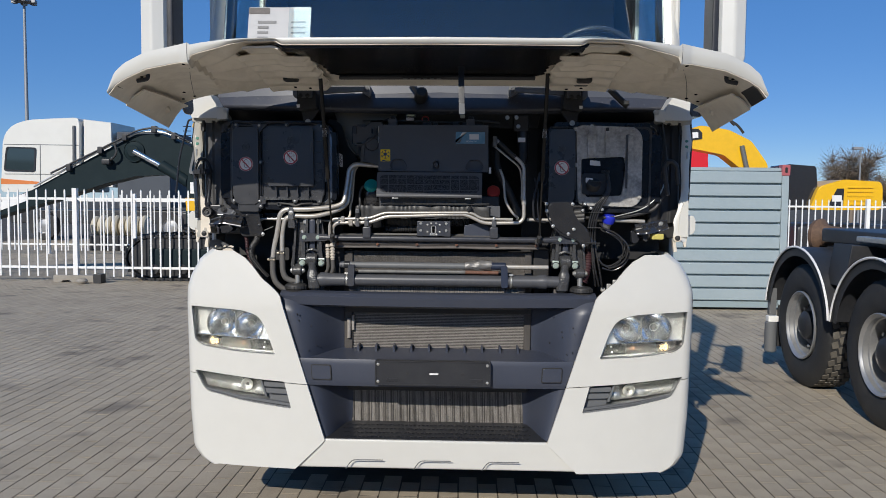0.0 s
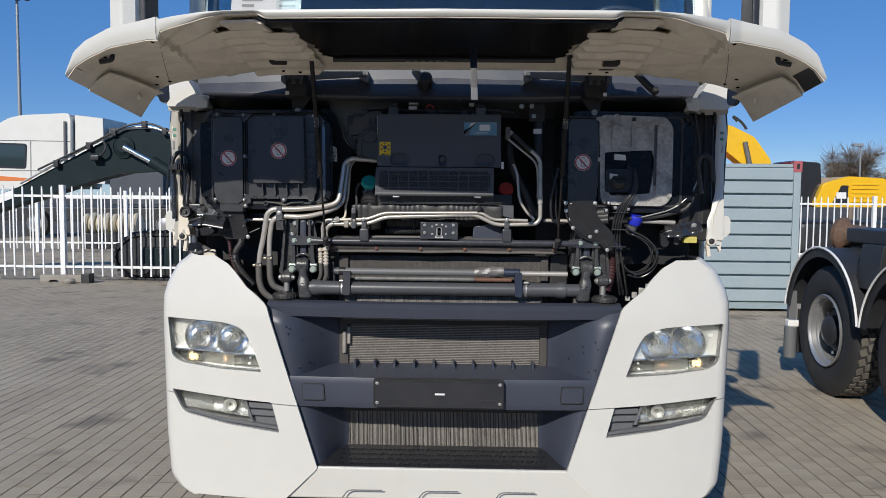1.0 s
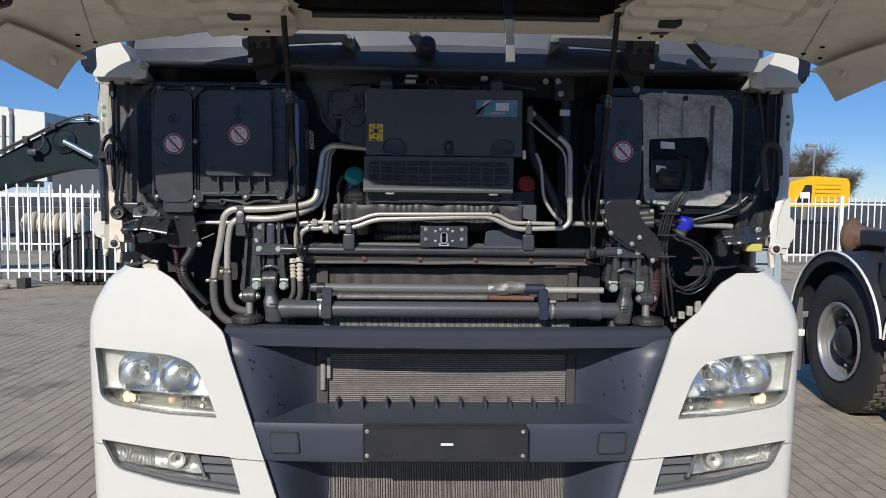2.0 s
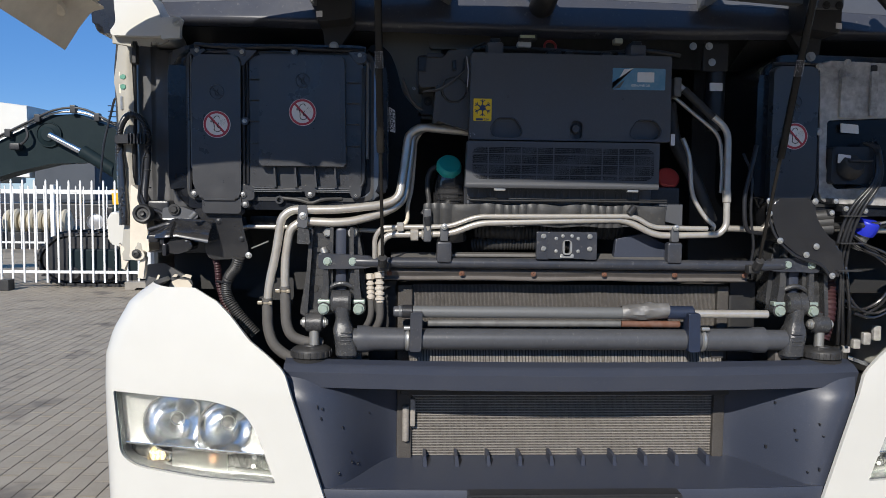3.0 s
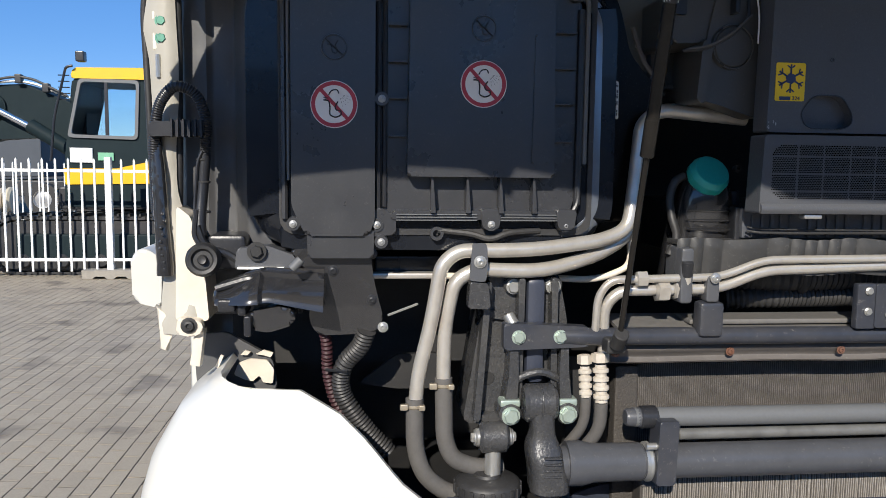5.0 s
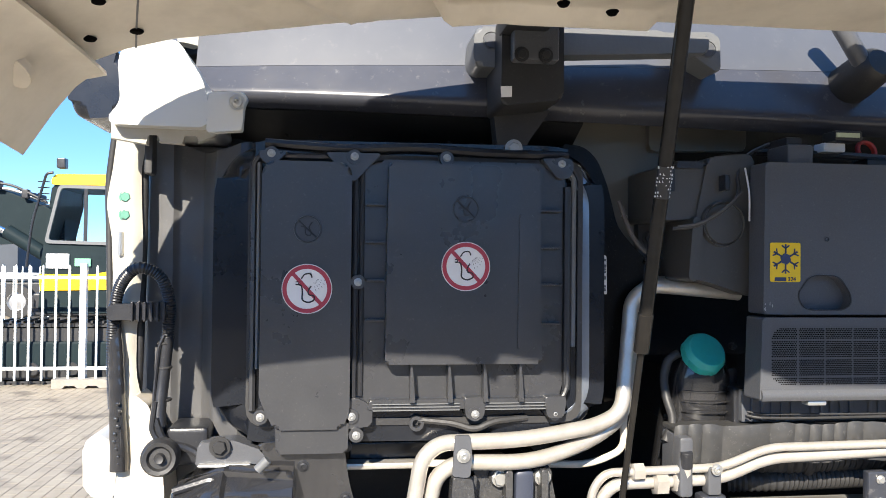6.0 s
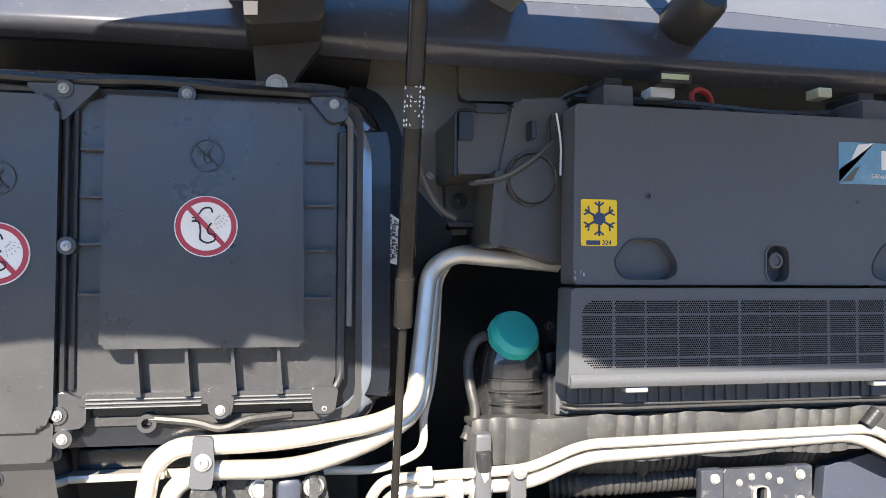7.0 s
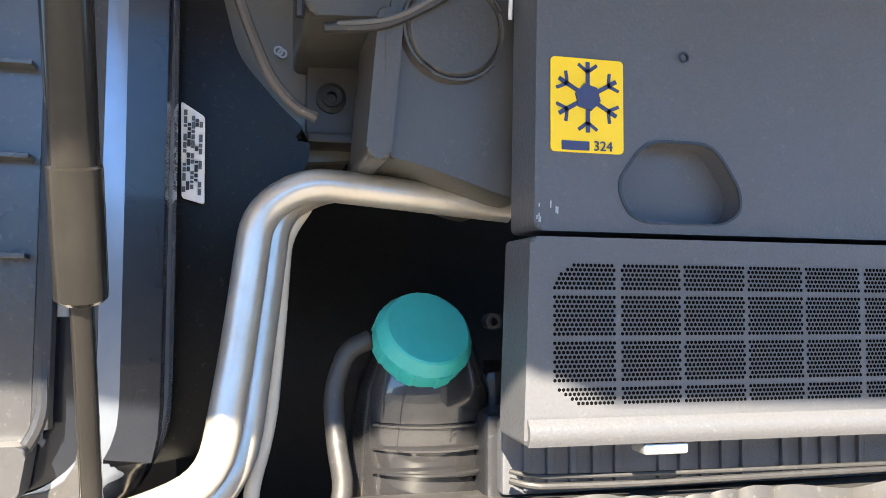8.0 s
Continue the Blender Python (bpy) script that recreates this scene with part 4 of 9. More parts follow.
# ---- equipment boxes on both sides ----
for sx in (1, -1):
    flip = (lambda bm: bm) if sx == 1 else mirrored
    body = prism(rounded([(-1.092, 1.552), (-0.508, 1.549), (-0.510, 1.994), (-1.092, 1.990)], [0.085, 0.085, 0.095, 0.095], 9), 0.064, 0.36, 0.040, seg=8)
    part("equipment_box", flip(body), GLOSS, truck, "glossy blue-black equipment box with rounded edges")
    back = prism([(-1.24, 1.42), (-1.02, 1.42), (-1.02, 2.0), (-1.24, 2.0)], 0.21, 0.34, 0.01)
    # same sheet on both sides; the right one is coloured dark for shade
    part("arch_sheet", flip(back), PRIMER if sx == 1 else DARK, truck, "sheet behind the box, primer grey left, darkened for shade right")
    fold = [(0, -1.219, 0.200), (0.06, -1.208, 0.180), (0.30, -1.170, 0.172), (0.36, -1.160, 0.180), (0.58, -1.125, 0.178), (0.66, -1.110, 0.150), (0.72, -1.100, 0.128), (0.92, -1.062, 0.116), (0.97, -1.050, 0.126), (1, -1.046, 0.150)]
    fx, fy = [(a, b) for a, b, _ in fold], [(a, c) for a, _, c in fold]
    part("arch_fold", flip(sheet(lambda u, v: (curve1(fx, u) + 0.012 * max(0, 0.25 - v) * (u > 0.3), curve1(fy, u) + 0.10 * max(0, v - 0.9) * (u > 0.3) + 0.0035 * noise.noise((u * 5, v * 7, 1)), lerp(1.50, 1.992 + 0.010 * math.sin(u * 7), v)), 60, 40, 0.003)), PRIMER if sx == 1 else DARK, truck, "folded sheet beside the box, grey left, darkened for shade right")
    part("box_gasket", flip(ring(rect(-1.043, -0.545, 1.575, 1.972, 0.03), rect(-1.033, -0.553, 1.585, 1.962, 0.03), 0.060, 0.085)), RUBBER, truck)

# strip along the left box's rounded edge, coloured as sky sheen
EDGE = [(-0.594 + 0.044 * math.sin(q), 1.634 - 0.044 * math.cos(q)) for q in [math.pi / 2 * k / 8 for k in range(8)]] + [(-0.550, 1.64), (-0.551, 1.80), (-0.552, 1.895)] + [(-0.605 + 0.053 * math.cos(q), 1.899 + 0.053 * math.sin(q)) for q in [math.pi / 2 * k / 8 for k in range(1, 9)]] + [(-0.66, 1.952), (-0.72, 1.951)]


def edge_sheen(u, v):
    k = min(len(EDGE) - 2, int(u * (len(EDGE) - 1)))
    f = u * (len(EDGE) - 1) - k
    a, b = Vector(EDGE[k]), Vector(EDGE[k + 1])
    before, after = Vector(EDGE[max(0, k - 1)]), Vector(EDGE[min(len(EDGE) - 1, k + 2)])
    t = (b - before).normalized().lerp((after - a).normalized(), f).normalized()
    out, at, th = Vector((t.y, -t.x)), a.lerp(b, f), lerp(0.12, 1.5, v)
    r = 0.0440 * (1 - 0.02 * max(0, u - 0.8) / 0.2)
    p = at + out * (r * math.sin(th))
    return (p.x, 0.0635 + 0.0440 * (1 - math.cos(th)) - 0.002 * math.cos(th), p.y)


part("edge_sheen", sheet(edge_sheen, 76, 10, 0.0015), EDGESHEEN, truck, "pale blue strip painted as sky sheen along the equipment box edge")

# narrow lid, both sides
for sx in (1, -1):
    flip = (lambda bm: bm) if sx == 1 else mirrored
    L = rounded([(-1.022, 1.622), (-1.012, 1.598), (-1.0, 1.575), (-0.905, 1.575), (-0.895, 1.60), (-0.895, 1.945), (-0.905, 1.957), (-1.012, 1.957), (-1.022, 1.945)], 0.008)
    if sx == -1:
        L = [(x + 0.355, z) for x, z in L]
    lid = part("narrow_lid", flip(prism(L, 0.034, 0.085, 0.006, seg=3)), LIDBLACK, truck, "narrow black plastic lid")
    off = 0.355 if sx == -1 else 0
    part("lid_rim", flip(tube([(-1.034 + off, 0.055, 1.60), (-1.034 + off, 0.055, 1.955), (-1.025 + off, 0.055, 1.965), (-0.90 + off, 0.055, 1.965)], 0.005, 0.02, 6)), LIDBLACK, lid)
    part("lid_rim", flip(tube([(-1.027 + off, 0.050, 1.66), (-1.027 + off, 0.050, 1.955)], 0.003, 0.02, 6)), GREYPLASTIC, lid)
    part("lid_foot", flip(prism(rounded([(-0.998 + off, 1.540), (-0.897 + off, 1.540), (-0.895 + off, 1.60), (-1.0 + off, 1.60)], 0.006), 0.040, 0.09, 0.005)), LIDBLACK, lid)


# wide lid of the left box, stepped and ribbed
wide = part("wide_lid", prism(rounded([(-0.888, 1.603), (-0.585, 1.603), (-0.570, 1.66), (-0.575, 1.955), (-0.60, 1.965), (-0.86, 1.965), (-0.888, 1.94)], 0.012), 0.055, 0.085, 0.006), LIDBLACK, truck, "wide black plastic lid with a raised field")
part("raised_field", prism(rounded([(-0.846, 1.668), (-0.617, 1.668), (-0.622, 1.955), (-0.843, 1.957)], 0.006), 0.022, 0.06, 0.007, seg=3), LIDBLACK, wide)
part("shallow_step", prism(rounded([(-0.654, 1.69), (-0.628, 1.69), (-0.632, 1.885), (-0.652, 1.885)], 0.003), 0.0195, 0.03, 0.002), LIDBLACK, wide)
for zc in (1.725, 1.783, 1.838, 1.893):
    part("rib", box(-0.617, -0.582, 0.042, 0.062, zc - 0.0015, zc + 0.0015, 0.0005), LIDBLACK, wide)
    part("rib", box(-0.874, -0.846, 0.042, 0.062, zc + 0.003, zc + 0.006, 0.0005), LIDBLACK, wide)
for xc in (-0.807, -0.752, -0.700, -0.647):
    part("rib", prism([(xc - 0.0015, 1.612), (xc + 0.006, 1.612), (xc + 0.0015, 1.667), (xc - 0.0015, 1.667)], 0.030, 0.06), LIDBLACK, wide)
part("lower_flange", prism(rounded([(-0.870, 1.601), (-0.600, 1.601), (-0.600, 1.615), (-0.866, 1.615)], 0.003), 0.040, 0.07, 0.003), LIDBLACK, wide)
# paler grey strips stand for flange edges caught by the sun
for xa, xb in ((-0.862, -0.735), (-0.705, -0.600)):
    for zc in (1.6000, 1.6045, 1.6090):
        part("sunlit_edge", box(xa, xb, 0.037, 0.041, zc - 0.0007, zc + 0.0007, 0.0003), GREYPLASTIC, wide)
for xc in (-0.713, -0.592):
    part("tab", prism(rounded([(xc - 0.0125, 1.586), (xc + 0.0125, 1.586), (xc + 0.0170, 1.618), (xc - 0.0170, 1.618)], 0.006), 0.0355, 0.06, 0.002), LIDBLACK, wide)
part("clip_bar", tube([(-0.572, 0.052, 1.625), (-0.572, 0.052, 1.930)], 0.006, 0.02, 8), BLACK, wide)
part("clip_bar", tube([(-0.562, 0.052, 1.69), (-0.562, 0.052, 1.945), (-0.575, 0.052, 1.955)], 0.004, 0.02, 8), GREYPLASTIC, wide)
part("clip_hook", tube([(-0.572, 0.05, 1.66), (-0.570, 0.048, 1.63), (-0.585, 0.046, 1.605), (-0.61, 0.046, 1.60)], 0.004, 0.02, 8), BLACK, wide)
# moulded bulge under the wide lid
part("box_bulge", sheet(lambda u, v: (lerp(-0.868, -0.56, u), 0.072 + 0.03 * (1 - math.sin(v * math.pi)), lerp(1.602, 1.562 + 0.012 * (2 * u - 1) ** 2, v)), 20, 6, 0.006), RUBBER, truck)
part("box_strap", tube([(-0.795, 0.055, 1.583), (-0.74, 0.05, 1.578), (-0.712, 0.046, 1.568), (-0.685, 0.05, 1.580), (-0.63, 0.06, 1.583)], 0.005, 0.03, 8), RUBBER, truck)
part("box_top_rail", tube([(-1.02, 0.06, 1.985), (-0.90, 0.055, 1.978), (-0.80, 0.055, 1.984), (-0.70, 0.055, 1.978), (-0.57, 0.06, 1.978)], 0.007, 0.03, 8), BLACK, truck)
part("box_divider", tube([(-0.890, 0.048, 1.60), (-0.890, 0.048, 1.955)], 0.0045, 0.02, 8), BLACK, truck)
part("box_divider", tube([(-0.880, 0.052, 1.62), (-0.880, 0.052, 1.95)], 0.004, 0.02, 8), BLACK, truck)
for at in ((-1.010, 0.045, 1.968), (-0.892, 0.040, 1.966), (-0.757, 0.045, 1.968), (-0.583, 0.045, 1.964), (-0.885, 0.036, 1.785), (-0.892, 0.040, 1.592), (-0.713, 0.034, 1.594), (-0.592, 0.040, 1.592), (-1.020, 0.040, 1.593), (-0.885, 0.036, 1.566), (-1.045, 0.09, 1.640)):
    lug = part("lug", lathe([(0.0, 0.0), (0.0105, 0.0), (0.0115, -0.03), (0, -0.03)], at, (0, -1, 0), 14), LIDBLACK, truck)
    part("screw", screw((at[0], at[1] - 0.001, at[2]), 0.0042), SCREW, lug, "steel screw")
for tri in ([(-0.935, 1.972), (-0.852, 1.972), (-0.884, 1.938), (-0.893, 1.928), (-0.902, 1.938)], [(-0.912, 1.572), (-0.862, 1.577), (-0.862, 1.606), (-0.888, 1.620), (-0.898, 1.615)], [(-0.615, 1.972), (-0.566, 1.972), (-0.566, 1.945), (-0.588, 1.940)], [(-1.030, 1.972), (-0.985, 1.972), (-1.008, 1.950), (-1.022, 1.955)]):
    part("corner_lug", prism(rounded(tri, 0.006), 0.043, 0.07, 0.004), LIDBLACK, truck)
washer = part("lug", lathe([(0.011, 0.0), (0.011, 0.012), (0.006, 0.012), (0.006, 0.0)], (-0.797, 0.062, 1.578), (0, -1, 0), 16), LIDBLACK, truck)


# round warning labels
def warning(x, y, z, r=0.0355):
    lab = part("warning_label", lathe([(0, 0.0006), (r, 0.0006), (r, -0.002)], (x, y, z), (0, -1, 0), 40), WHITELABEL, truck, "round red and white no-hosing warning label")
    part("ring", lathe([(r * 0.80, 0.0006), (r * 0.80, 0.0010), (r * 0.965, 0.0010), (r * 0.965, 0.0006)], (x, y, z), (0, -1, 0), 40), REDPRINT, lab)
    band = prism([(-r * 0.075, -r * 0.83), (r * 0.075, -r * 0.83), (r * 0.075, r * 0.83), (-r * 0.075, r * 0.83)], -0.0013, -0.0006)
    band.transform(pose(x, y, z, 0, -43, 0))
    part("slash", band, REDPRINT, lab)
    ink = bmesh.new()
    q = r / 0.0355
    path = [(-0.016, 0.006), (-0.008, 0.006), (-0.006, -0.004), (-0.007, -0.016), (0.002, -0.020), (0.011, -0.016), (0.010, -0.009), (0.003, -0.009), (0.001, -0.003), (0.006, 0.004)]
    ink = tube([(x + a * q, y - 0.0008, z + b * q) for a, b in path], 0.0011, 0.004, 5, ink)
    ink = tube([(x - 0.012 * q, y - 0.0008, z + 0.006 * q), (x - 0.012 * q, y - 0.0008, z + 0.010 * q)], 0.0007, 0.004, 5, ink)
    ink = tube([(x - 0.016 * q, y - 0.0008, z + 0.010 * q), (x - 0.008 * q, y - 0.0008, z + 0.010 * q)], 0.0007, 0.004, 5, ink)
    ink = tube([(x - 0.008 * q, y - 0.0008, z + 0.014 * q), (x - 0.004 * q, y - 0.0008, z + 0.021 * q), (x + 0.005 * q, y - 0.0008, z + 0.022 * q), (x + 0.007 * q, y - 0.0008, z + 0.016 * q)], 0.0010, 0.004, 5, ink)
    part("pictogram", ink, BLACKPRINT, lab)
    spray = bmesh.new()
    for k in range(5):
        a = -0.2 - 0.28 * k
        for d in (0.006, 0.011, 0.016):
            c = (x + (0.008 + d * math.cos(a)) * q, y - 0.0007, z + (0.015 + d * math.sin(a)) * q)
            spray = tube([c, (c[0] + 0.0026 * math.cos(a), c[1], c[2] + 0.0026 * math.sin(a))], 0.0004, 0.001, 4, spray)
    part("spray", spray, GREYPLASTIC, lab)


def emboss(x, y, z, r=0.020):
    e = part("embossed_mark", lathe([(r * 0.84, 0.0), (r * 0.88, 0.0020), (r * 0.95, 0.0020), (r, -0.001)], (x, y, z), (0, -1, 0), 28), LIDBLACK, truck)
    ink = tube([(x + a, y - 0.0004, z + b) for a, b in ((-0.010, 0.004), (-0.004, 0.003), (-0.003, -0.008), (0.004, -0.010), (0.005, -0.003), (0.001, 0.002), (0.006, 0.010))], 0.0009, 0.003, 5)
    part("line", ink, BLACK, e)
    part("line", tube([(x - r * 0.65, y - 0.0004, z + r * 0.6), (x + r * 0.65, y - 0.0004, z - r * 0.6)], 0.0010, 0.003, 5), BLACK, e)


warning(-0.957, 0.0325, 1.775)
warning(-0.731, 0.0212, 1.809)
warning(0.603, 0.0325, 1.768, 0.036)
emboss(-0.957, 0.0335, 1.86)
emboss(-0.731, 0.0215, 1.892)
emboss(0.601, 0.0335, 1.86)

# ---- left: duct under the narrow lid, latch arm, buffer, body edge ----
duct = prism(rounded([(-1.03, 1.551), (-0.903, 1.559), (-0.895, 1.499), (-0.879, 1.437), (-0.892, 1.417), (-0.985, 1.414), (-0.998, 1.439), (-0.993, 1.509)], 0.012), 0.06, 0.14, 0.010, seg=3)
duct = part("air_duct", duct, POLISHED, truck, "black moulded air duct")
for q in ((-0.899, 0.06, 1.545), (-0.899, 0.06, 1.471), (-0.881, 0.06, 1.427), (-0.96, 0.06, 1.518)):
    part("screw", screw(q, 0.006), STEEL if q[2] < 1.43 else BLACK, duct)
arm = prism(rounded([(-1.142, 1.491), (-1.114, 1.509), (-1.075, 1.522), (-1.032, 1.517), (-0.973, 1.518), (-0.972, 1.458), (-1.057, 1.471), (-1.137, 1.464)], 0.010), 0.03, 0.10, 0.014, seg=4)
arm = part("latch_arm", arm, POLISHED, truck, "glossy black moulded arm")
ax0, ax1 = -1.133, -0.973
za0, za1, za2 = 1.497, 1.523, 1.52
zb0, zb1, zb2 = 1.472, 1.479, 1.463


def scoop(u, v):
    top = curve1([(0, za0), (0.38, za1), (1, za2)], u)
    low = curve1([(0, zb0), (0.5, zb1), (1, zb2)], u)
    return (lerp(ax0, ax1, u), 0.050 - 0.055 * math.sin(v * math.pi / 2) ** 1.4 + 0.012 * math.cos(u * 9) * (u < 0.4), lerp(top, low, v))


part("scoop", sheet(scoop, 28, 12, 0.004), POLISHED, arm, "glossy black curved face")
part("ridge", tube([(-1.135, 0.03, 1.495), (-1.08, 0.025, 1.512), (-1.07, 0.025, 1.494), (-1.052, 0.03, 1.479)], 0.006, 0.02, 8), BLACK, arm)
part("ridge", tube([(-1.132, 0.03, 1.48), (-1.088, 0.025, 1.494), (-1.056, 0.03, 1.479)], 0.004, 0.02, 8), BLACK, arm)
lower = part("connector_block", prism(rounded([(-1.083, 1.465), (-1.029, 1.474), (-1.014, 1.464), (-1.015, 1.445), (-1.054, 1.433), (-1.081, 1.438)], 0.008), -0.005, 0.06, 0.008), POLISHED, truck, "black moulded connector block")
part("tag", box(-1.088, -1.077, -0.02, 0.03, 1.43, 1.461, 0.003), BLACK, lower)
part("relay", box(-1.128, -1.102, -0.005, 0.05, 1.464, 1.483, 0.004), BLACK, truck)
part("relay", box(-1.099, -1.086, -0.005, 0.05, 1.458, 1.478, 0.004), BLACK, truck)
c = (-1.157, 0.045, 1.537)
part("rubber_buffer", lathe([(0.0, 0.010), (0.006, 0.012), (0.008, 0.002), (0.014, 0.002), (0.017, 0.008), (0.022, 0.009), (0.024, 0.003), (0.026, 0.0), (0.027, -0.02), (0.018, -0.025), (0.018, -0.05)], c, (0.1, -1, 0.1), 28), RUBBER, truck, "round black rubber buffer")
part("buffer_mount", box(c[0], c[0] + 0.06, 0.08, 0.16, c[2] - 0.02, c[2] + 0.035, 0.008), BLACK, truck)
part("catch_plate", prism(rounded([(-1.112, 1.519), (-1.06, 1.523), (-1.018, 1.522), (-1.014, 1.54), (-1.06, 1.557), (-1.108, 1.553)], 0.005), 0.06, 0.10, 0.004), PANELGREY, truck)
part("catch_edge", box(-1.107, -1.034, 0.05, 0.07, 1.52, 1.525, 0.002), STEEL, truck)
part("catch_bolt", bolt((-1.077, 0.055, 1.549), 0.010), DARK, truck)
part("clip_lever", tube([(-1.019, 0.0, 1.529), (-1.005, 0.0, 1.543)], 0.007, 0.02, 10), GREYPLASTIC, truck)

# white body edge beside the bay with green bolts
EY = 0.14
edge_l = [(2.015, -1.204, -1.243), (1.95, -1.214, -1.25), (1.899, -1.212, -1.259), (1.849, -1.21, -1.25), (1.789, -1.211, -1.247), (1.702, -1.218, -1.247), (1.623, -1.215, -1.246), (1.569, -1.199, -1.244), (1.506, -1.177, -1.229), (1.442, -1.173, -1.239), (1.406, -1.175, -1.232)]


def outward(bm, d):
    for v in bm.verts:
        v.co.x -= d
    return bm


def body_edge(u, v):
    z = lerp(edge_l[0][0], edge_l[-1][0], v)
    xi = curve1([(-a, b) for a, b, _ in edge_l], -z)
    xo = curve1([(-a, b) for a, _, b in edge_l], -z)
    x = lerp(xo, xi, u)
    wob = 0.006 * noise.noise((z * 14, u * 2, 0)) if v > 0.55 else 0
    return (x + wob, EY + 0.014 * (1 - u) ** 2 + 0.020 * max(0, u - 0.7) - 0.07 * max(0, v - 0.6) + wob, z)


for sx in (1, -1):
    flip = (lambda bm: bm) if sx == 1 else mirrored
    # colour stands for light: dimmed cream in left sun, whitened on the shaded right
    e = part("body_edge", flip(sheet(body_edge, 8, 40, 0.008)), EDGECREAM if sx == 1 else WHITE, truck, "body edge with green bolts, cream left, whitened for light right")
    part("bolt_plate", flip(box(-1.247, -1.217, 0.138, 0.155, 1.862, 1.925, 0.004)), CREAM, e)
    for zz in (1.908, 1.881):
        part("green_bolt", flip(bolt((-1.232, 0.138, zz), 0.0075, washer=1.35)), GREENPAINT, e, "green zinc bolt")
    part("pin", flip(tube([(-1.238, 0.136, 1.855), (-1.238, 0.136, 1.82)], 0.004, 0.01, 8)), STEEL, e)
    part("door_seal", flip(tube([(-1.262, 0.19, 2.02), (-1.275, 0.20, 1.93), (-1.272, 0.20, 1.87), (-1.265, 0.20, 1.6)], 0.006, 0.05, 10)), RUBBER, truck)
    part("inner_seal", flip(tube([(-1.21, 0.15, 1.985), (-1.209, 0.15, 1.901), (-1.21, 0.15, 1.772), (-1.214, 0.15, 1.604)], 0.007, 0.05, 10)), RUBBER, truck)
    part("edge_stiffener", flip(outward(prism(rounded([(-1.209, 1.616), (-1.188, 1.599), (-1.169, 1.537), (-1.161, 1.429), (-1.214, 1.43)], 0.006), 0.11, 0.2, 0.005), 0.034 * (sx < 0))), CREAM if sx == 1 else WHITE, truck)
    part("door_corner", flip(prism(rounded([(-1.305, 1.446), (-1.258, 1.433), (-1.255, 1.521), (-1.286, 1.541), (-1.307, 1.527)], 0.012), 0.20, 0.32, 0.012)), WHITE, truck, "white lower door corner")
    part("torn_edge", flip(prism([(-1.248, 1.453), (-1.216, 1.427), (-1.225, 1.405), (-1.231, 1.377), (-1.243, 1.382), (-1.24, 1.428)], 0.12, 0.135, 0.003)), CREAM, truck)
    part("hinge_tab", flip(prism(rounded([(-1.21, 1.413), (-1.206, 1.439), (-1.171, 1.434), (-1.166, 1.416), (-1.185, 1.406)], 0.006), 0.09, 0.11, 0.004)), CREAM, truck)
    part("tab_hole", flip(screw((-1.189, 0.09, 1.426), 0.009)), RUBBER, truck)
    part("wing_edge_tab", flip(prism([(-1.192, 1.358), (-1.175, 1.355), (-1.167, 1.416), (-1.184, 1.408)], 0.10, 0.12, 0.003)), CREAM, truck)
    # white bracket at the top corner
    blk = part("corner_bracket", flip(prism(rounded([(-1.226, 2.002), (-1.235, 2.01), (-1.217, 2.034), (-1.222, 2.111), (-1.142, 2.128), (-1.124, 2.096), (-1.106, 2.07), (-1.093, 2.013), (-1.106, 2.001)], [0.006, 0.006, 0.01, 0.02, 0.025, 0.03, 0.025, 0.012, 0.006], 5), 0.04, 0.26, 0.006, seg=3)), WHITE, truck, "white corner bracket above the bay")
    part("bracket_tab", flip(prism(rounded([(-1.099, 1.993), (-1.05, 1.997), (-1.048, 2.031), (-1.043, 2.043), (-1.048, 2.051), (-1.096, 2.05)], 0.004), 0.030, 0.050, 0.002)), WHITE, blk)
    part("screw", flip(screw((-1.057, 0.03, 2.036), 0.008)), STEEL, blk)
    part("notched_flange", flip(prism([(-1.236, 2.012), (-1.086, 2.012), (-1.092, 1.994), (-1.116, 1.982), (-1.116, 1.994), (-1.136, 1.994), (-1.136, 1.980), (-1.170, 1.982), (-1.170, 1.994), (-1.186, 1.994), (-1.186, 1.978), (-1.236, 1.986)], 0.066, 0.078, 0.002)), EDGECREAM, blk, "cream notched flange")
    part("channel", flip(box(-1.198, -1.186, 0.10, 0.13, 1.94, 2.012, 0.003)), RUBBER, blk)
    part("side_deflector", flip(prism(rounded([(-1.335, 2.035), (-1.245, 2.040), (-1.245, 2.135), (-1.29, 2.155), (-1.345, 2.14)], 0.03, 6), 0.20, 0.36, 0.02, seg=4)), GLOSS, truck, "dark blue side deflector")

# cable loop over the body edge
loop = [(-1.242, 0.13, 1.593), (-1.246, 0.13, 1.659), (-1.243, 0.12, 1.728), (-1.232, 0.11, 1.779), (-1.203, 0.093, 1.806), (-1.172, 0.1, 1.794), (-1.159, 0.11, 1.754), (-1.165, 0.12, 1.694)]
part("cable_loop", tube(loop, 0.0092, 0.035, 14, None, 0.0014, 0.0038), BLACK, truck, "black corrugated cable loop")
part("taped_cable", tube([(-1.165, 0.12, 1.699), (-1.17, 0.12, 1.642), (-1.174, 0.11, 1.582), (-1.165, 0.1, 1.54)], 0.0098, 0.04, 14), BLACK, truck)
rt = random.Random(6)
part("taped_cable", tube([(-1.243 + 0.014 * k / 24 + rt.uniform(-0.0008, 0.0008), 0.128 - 0.012 * k / 24, 1.735 - 0.232 * k / 24) for k in range(25)], (0.0100, 0.0135), 0.004, 14), POLISHED, truck, "glossy black taped cable")
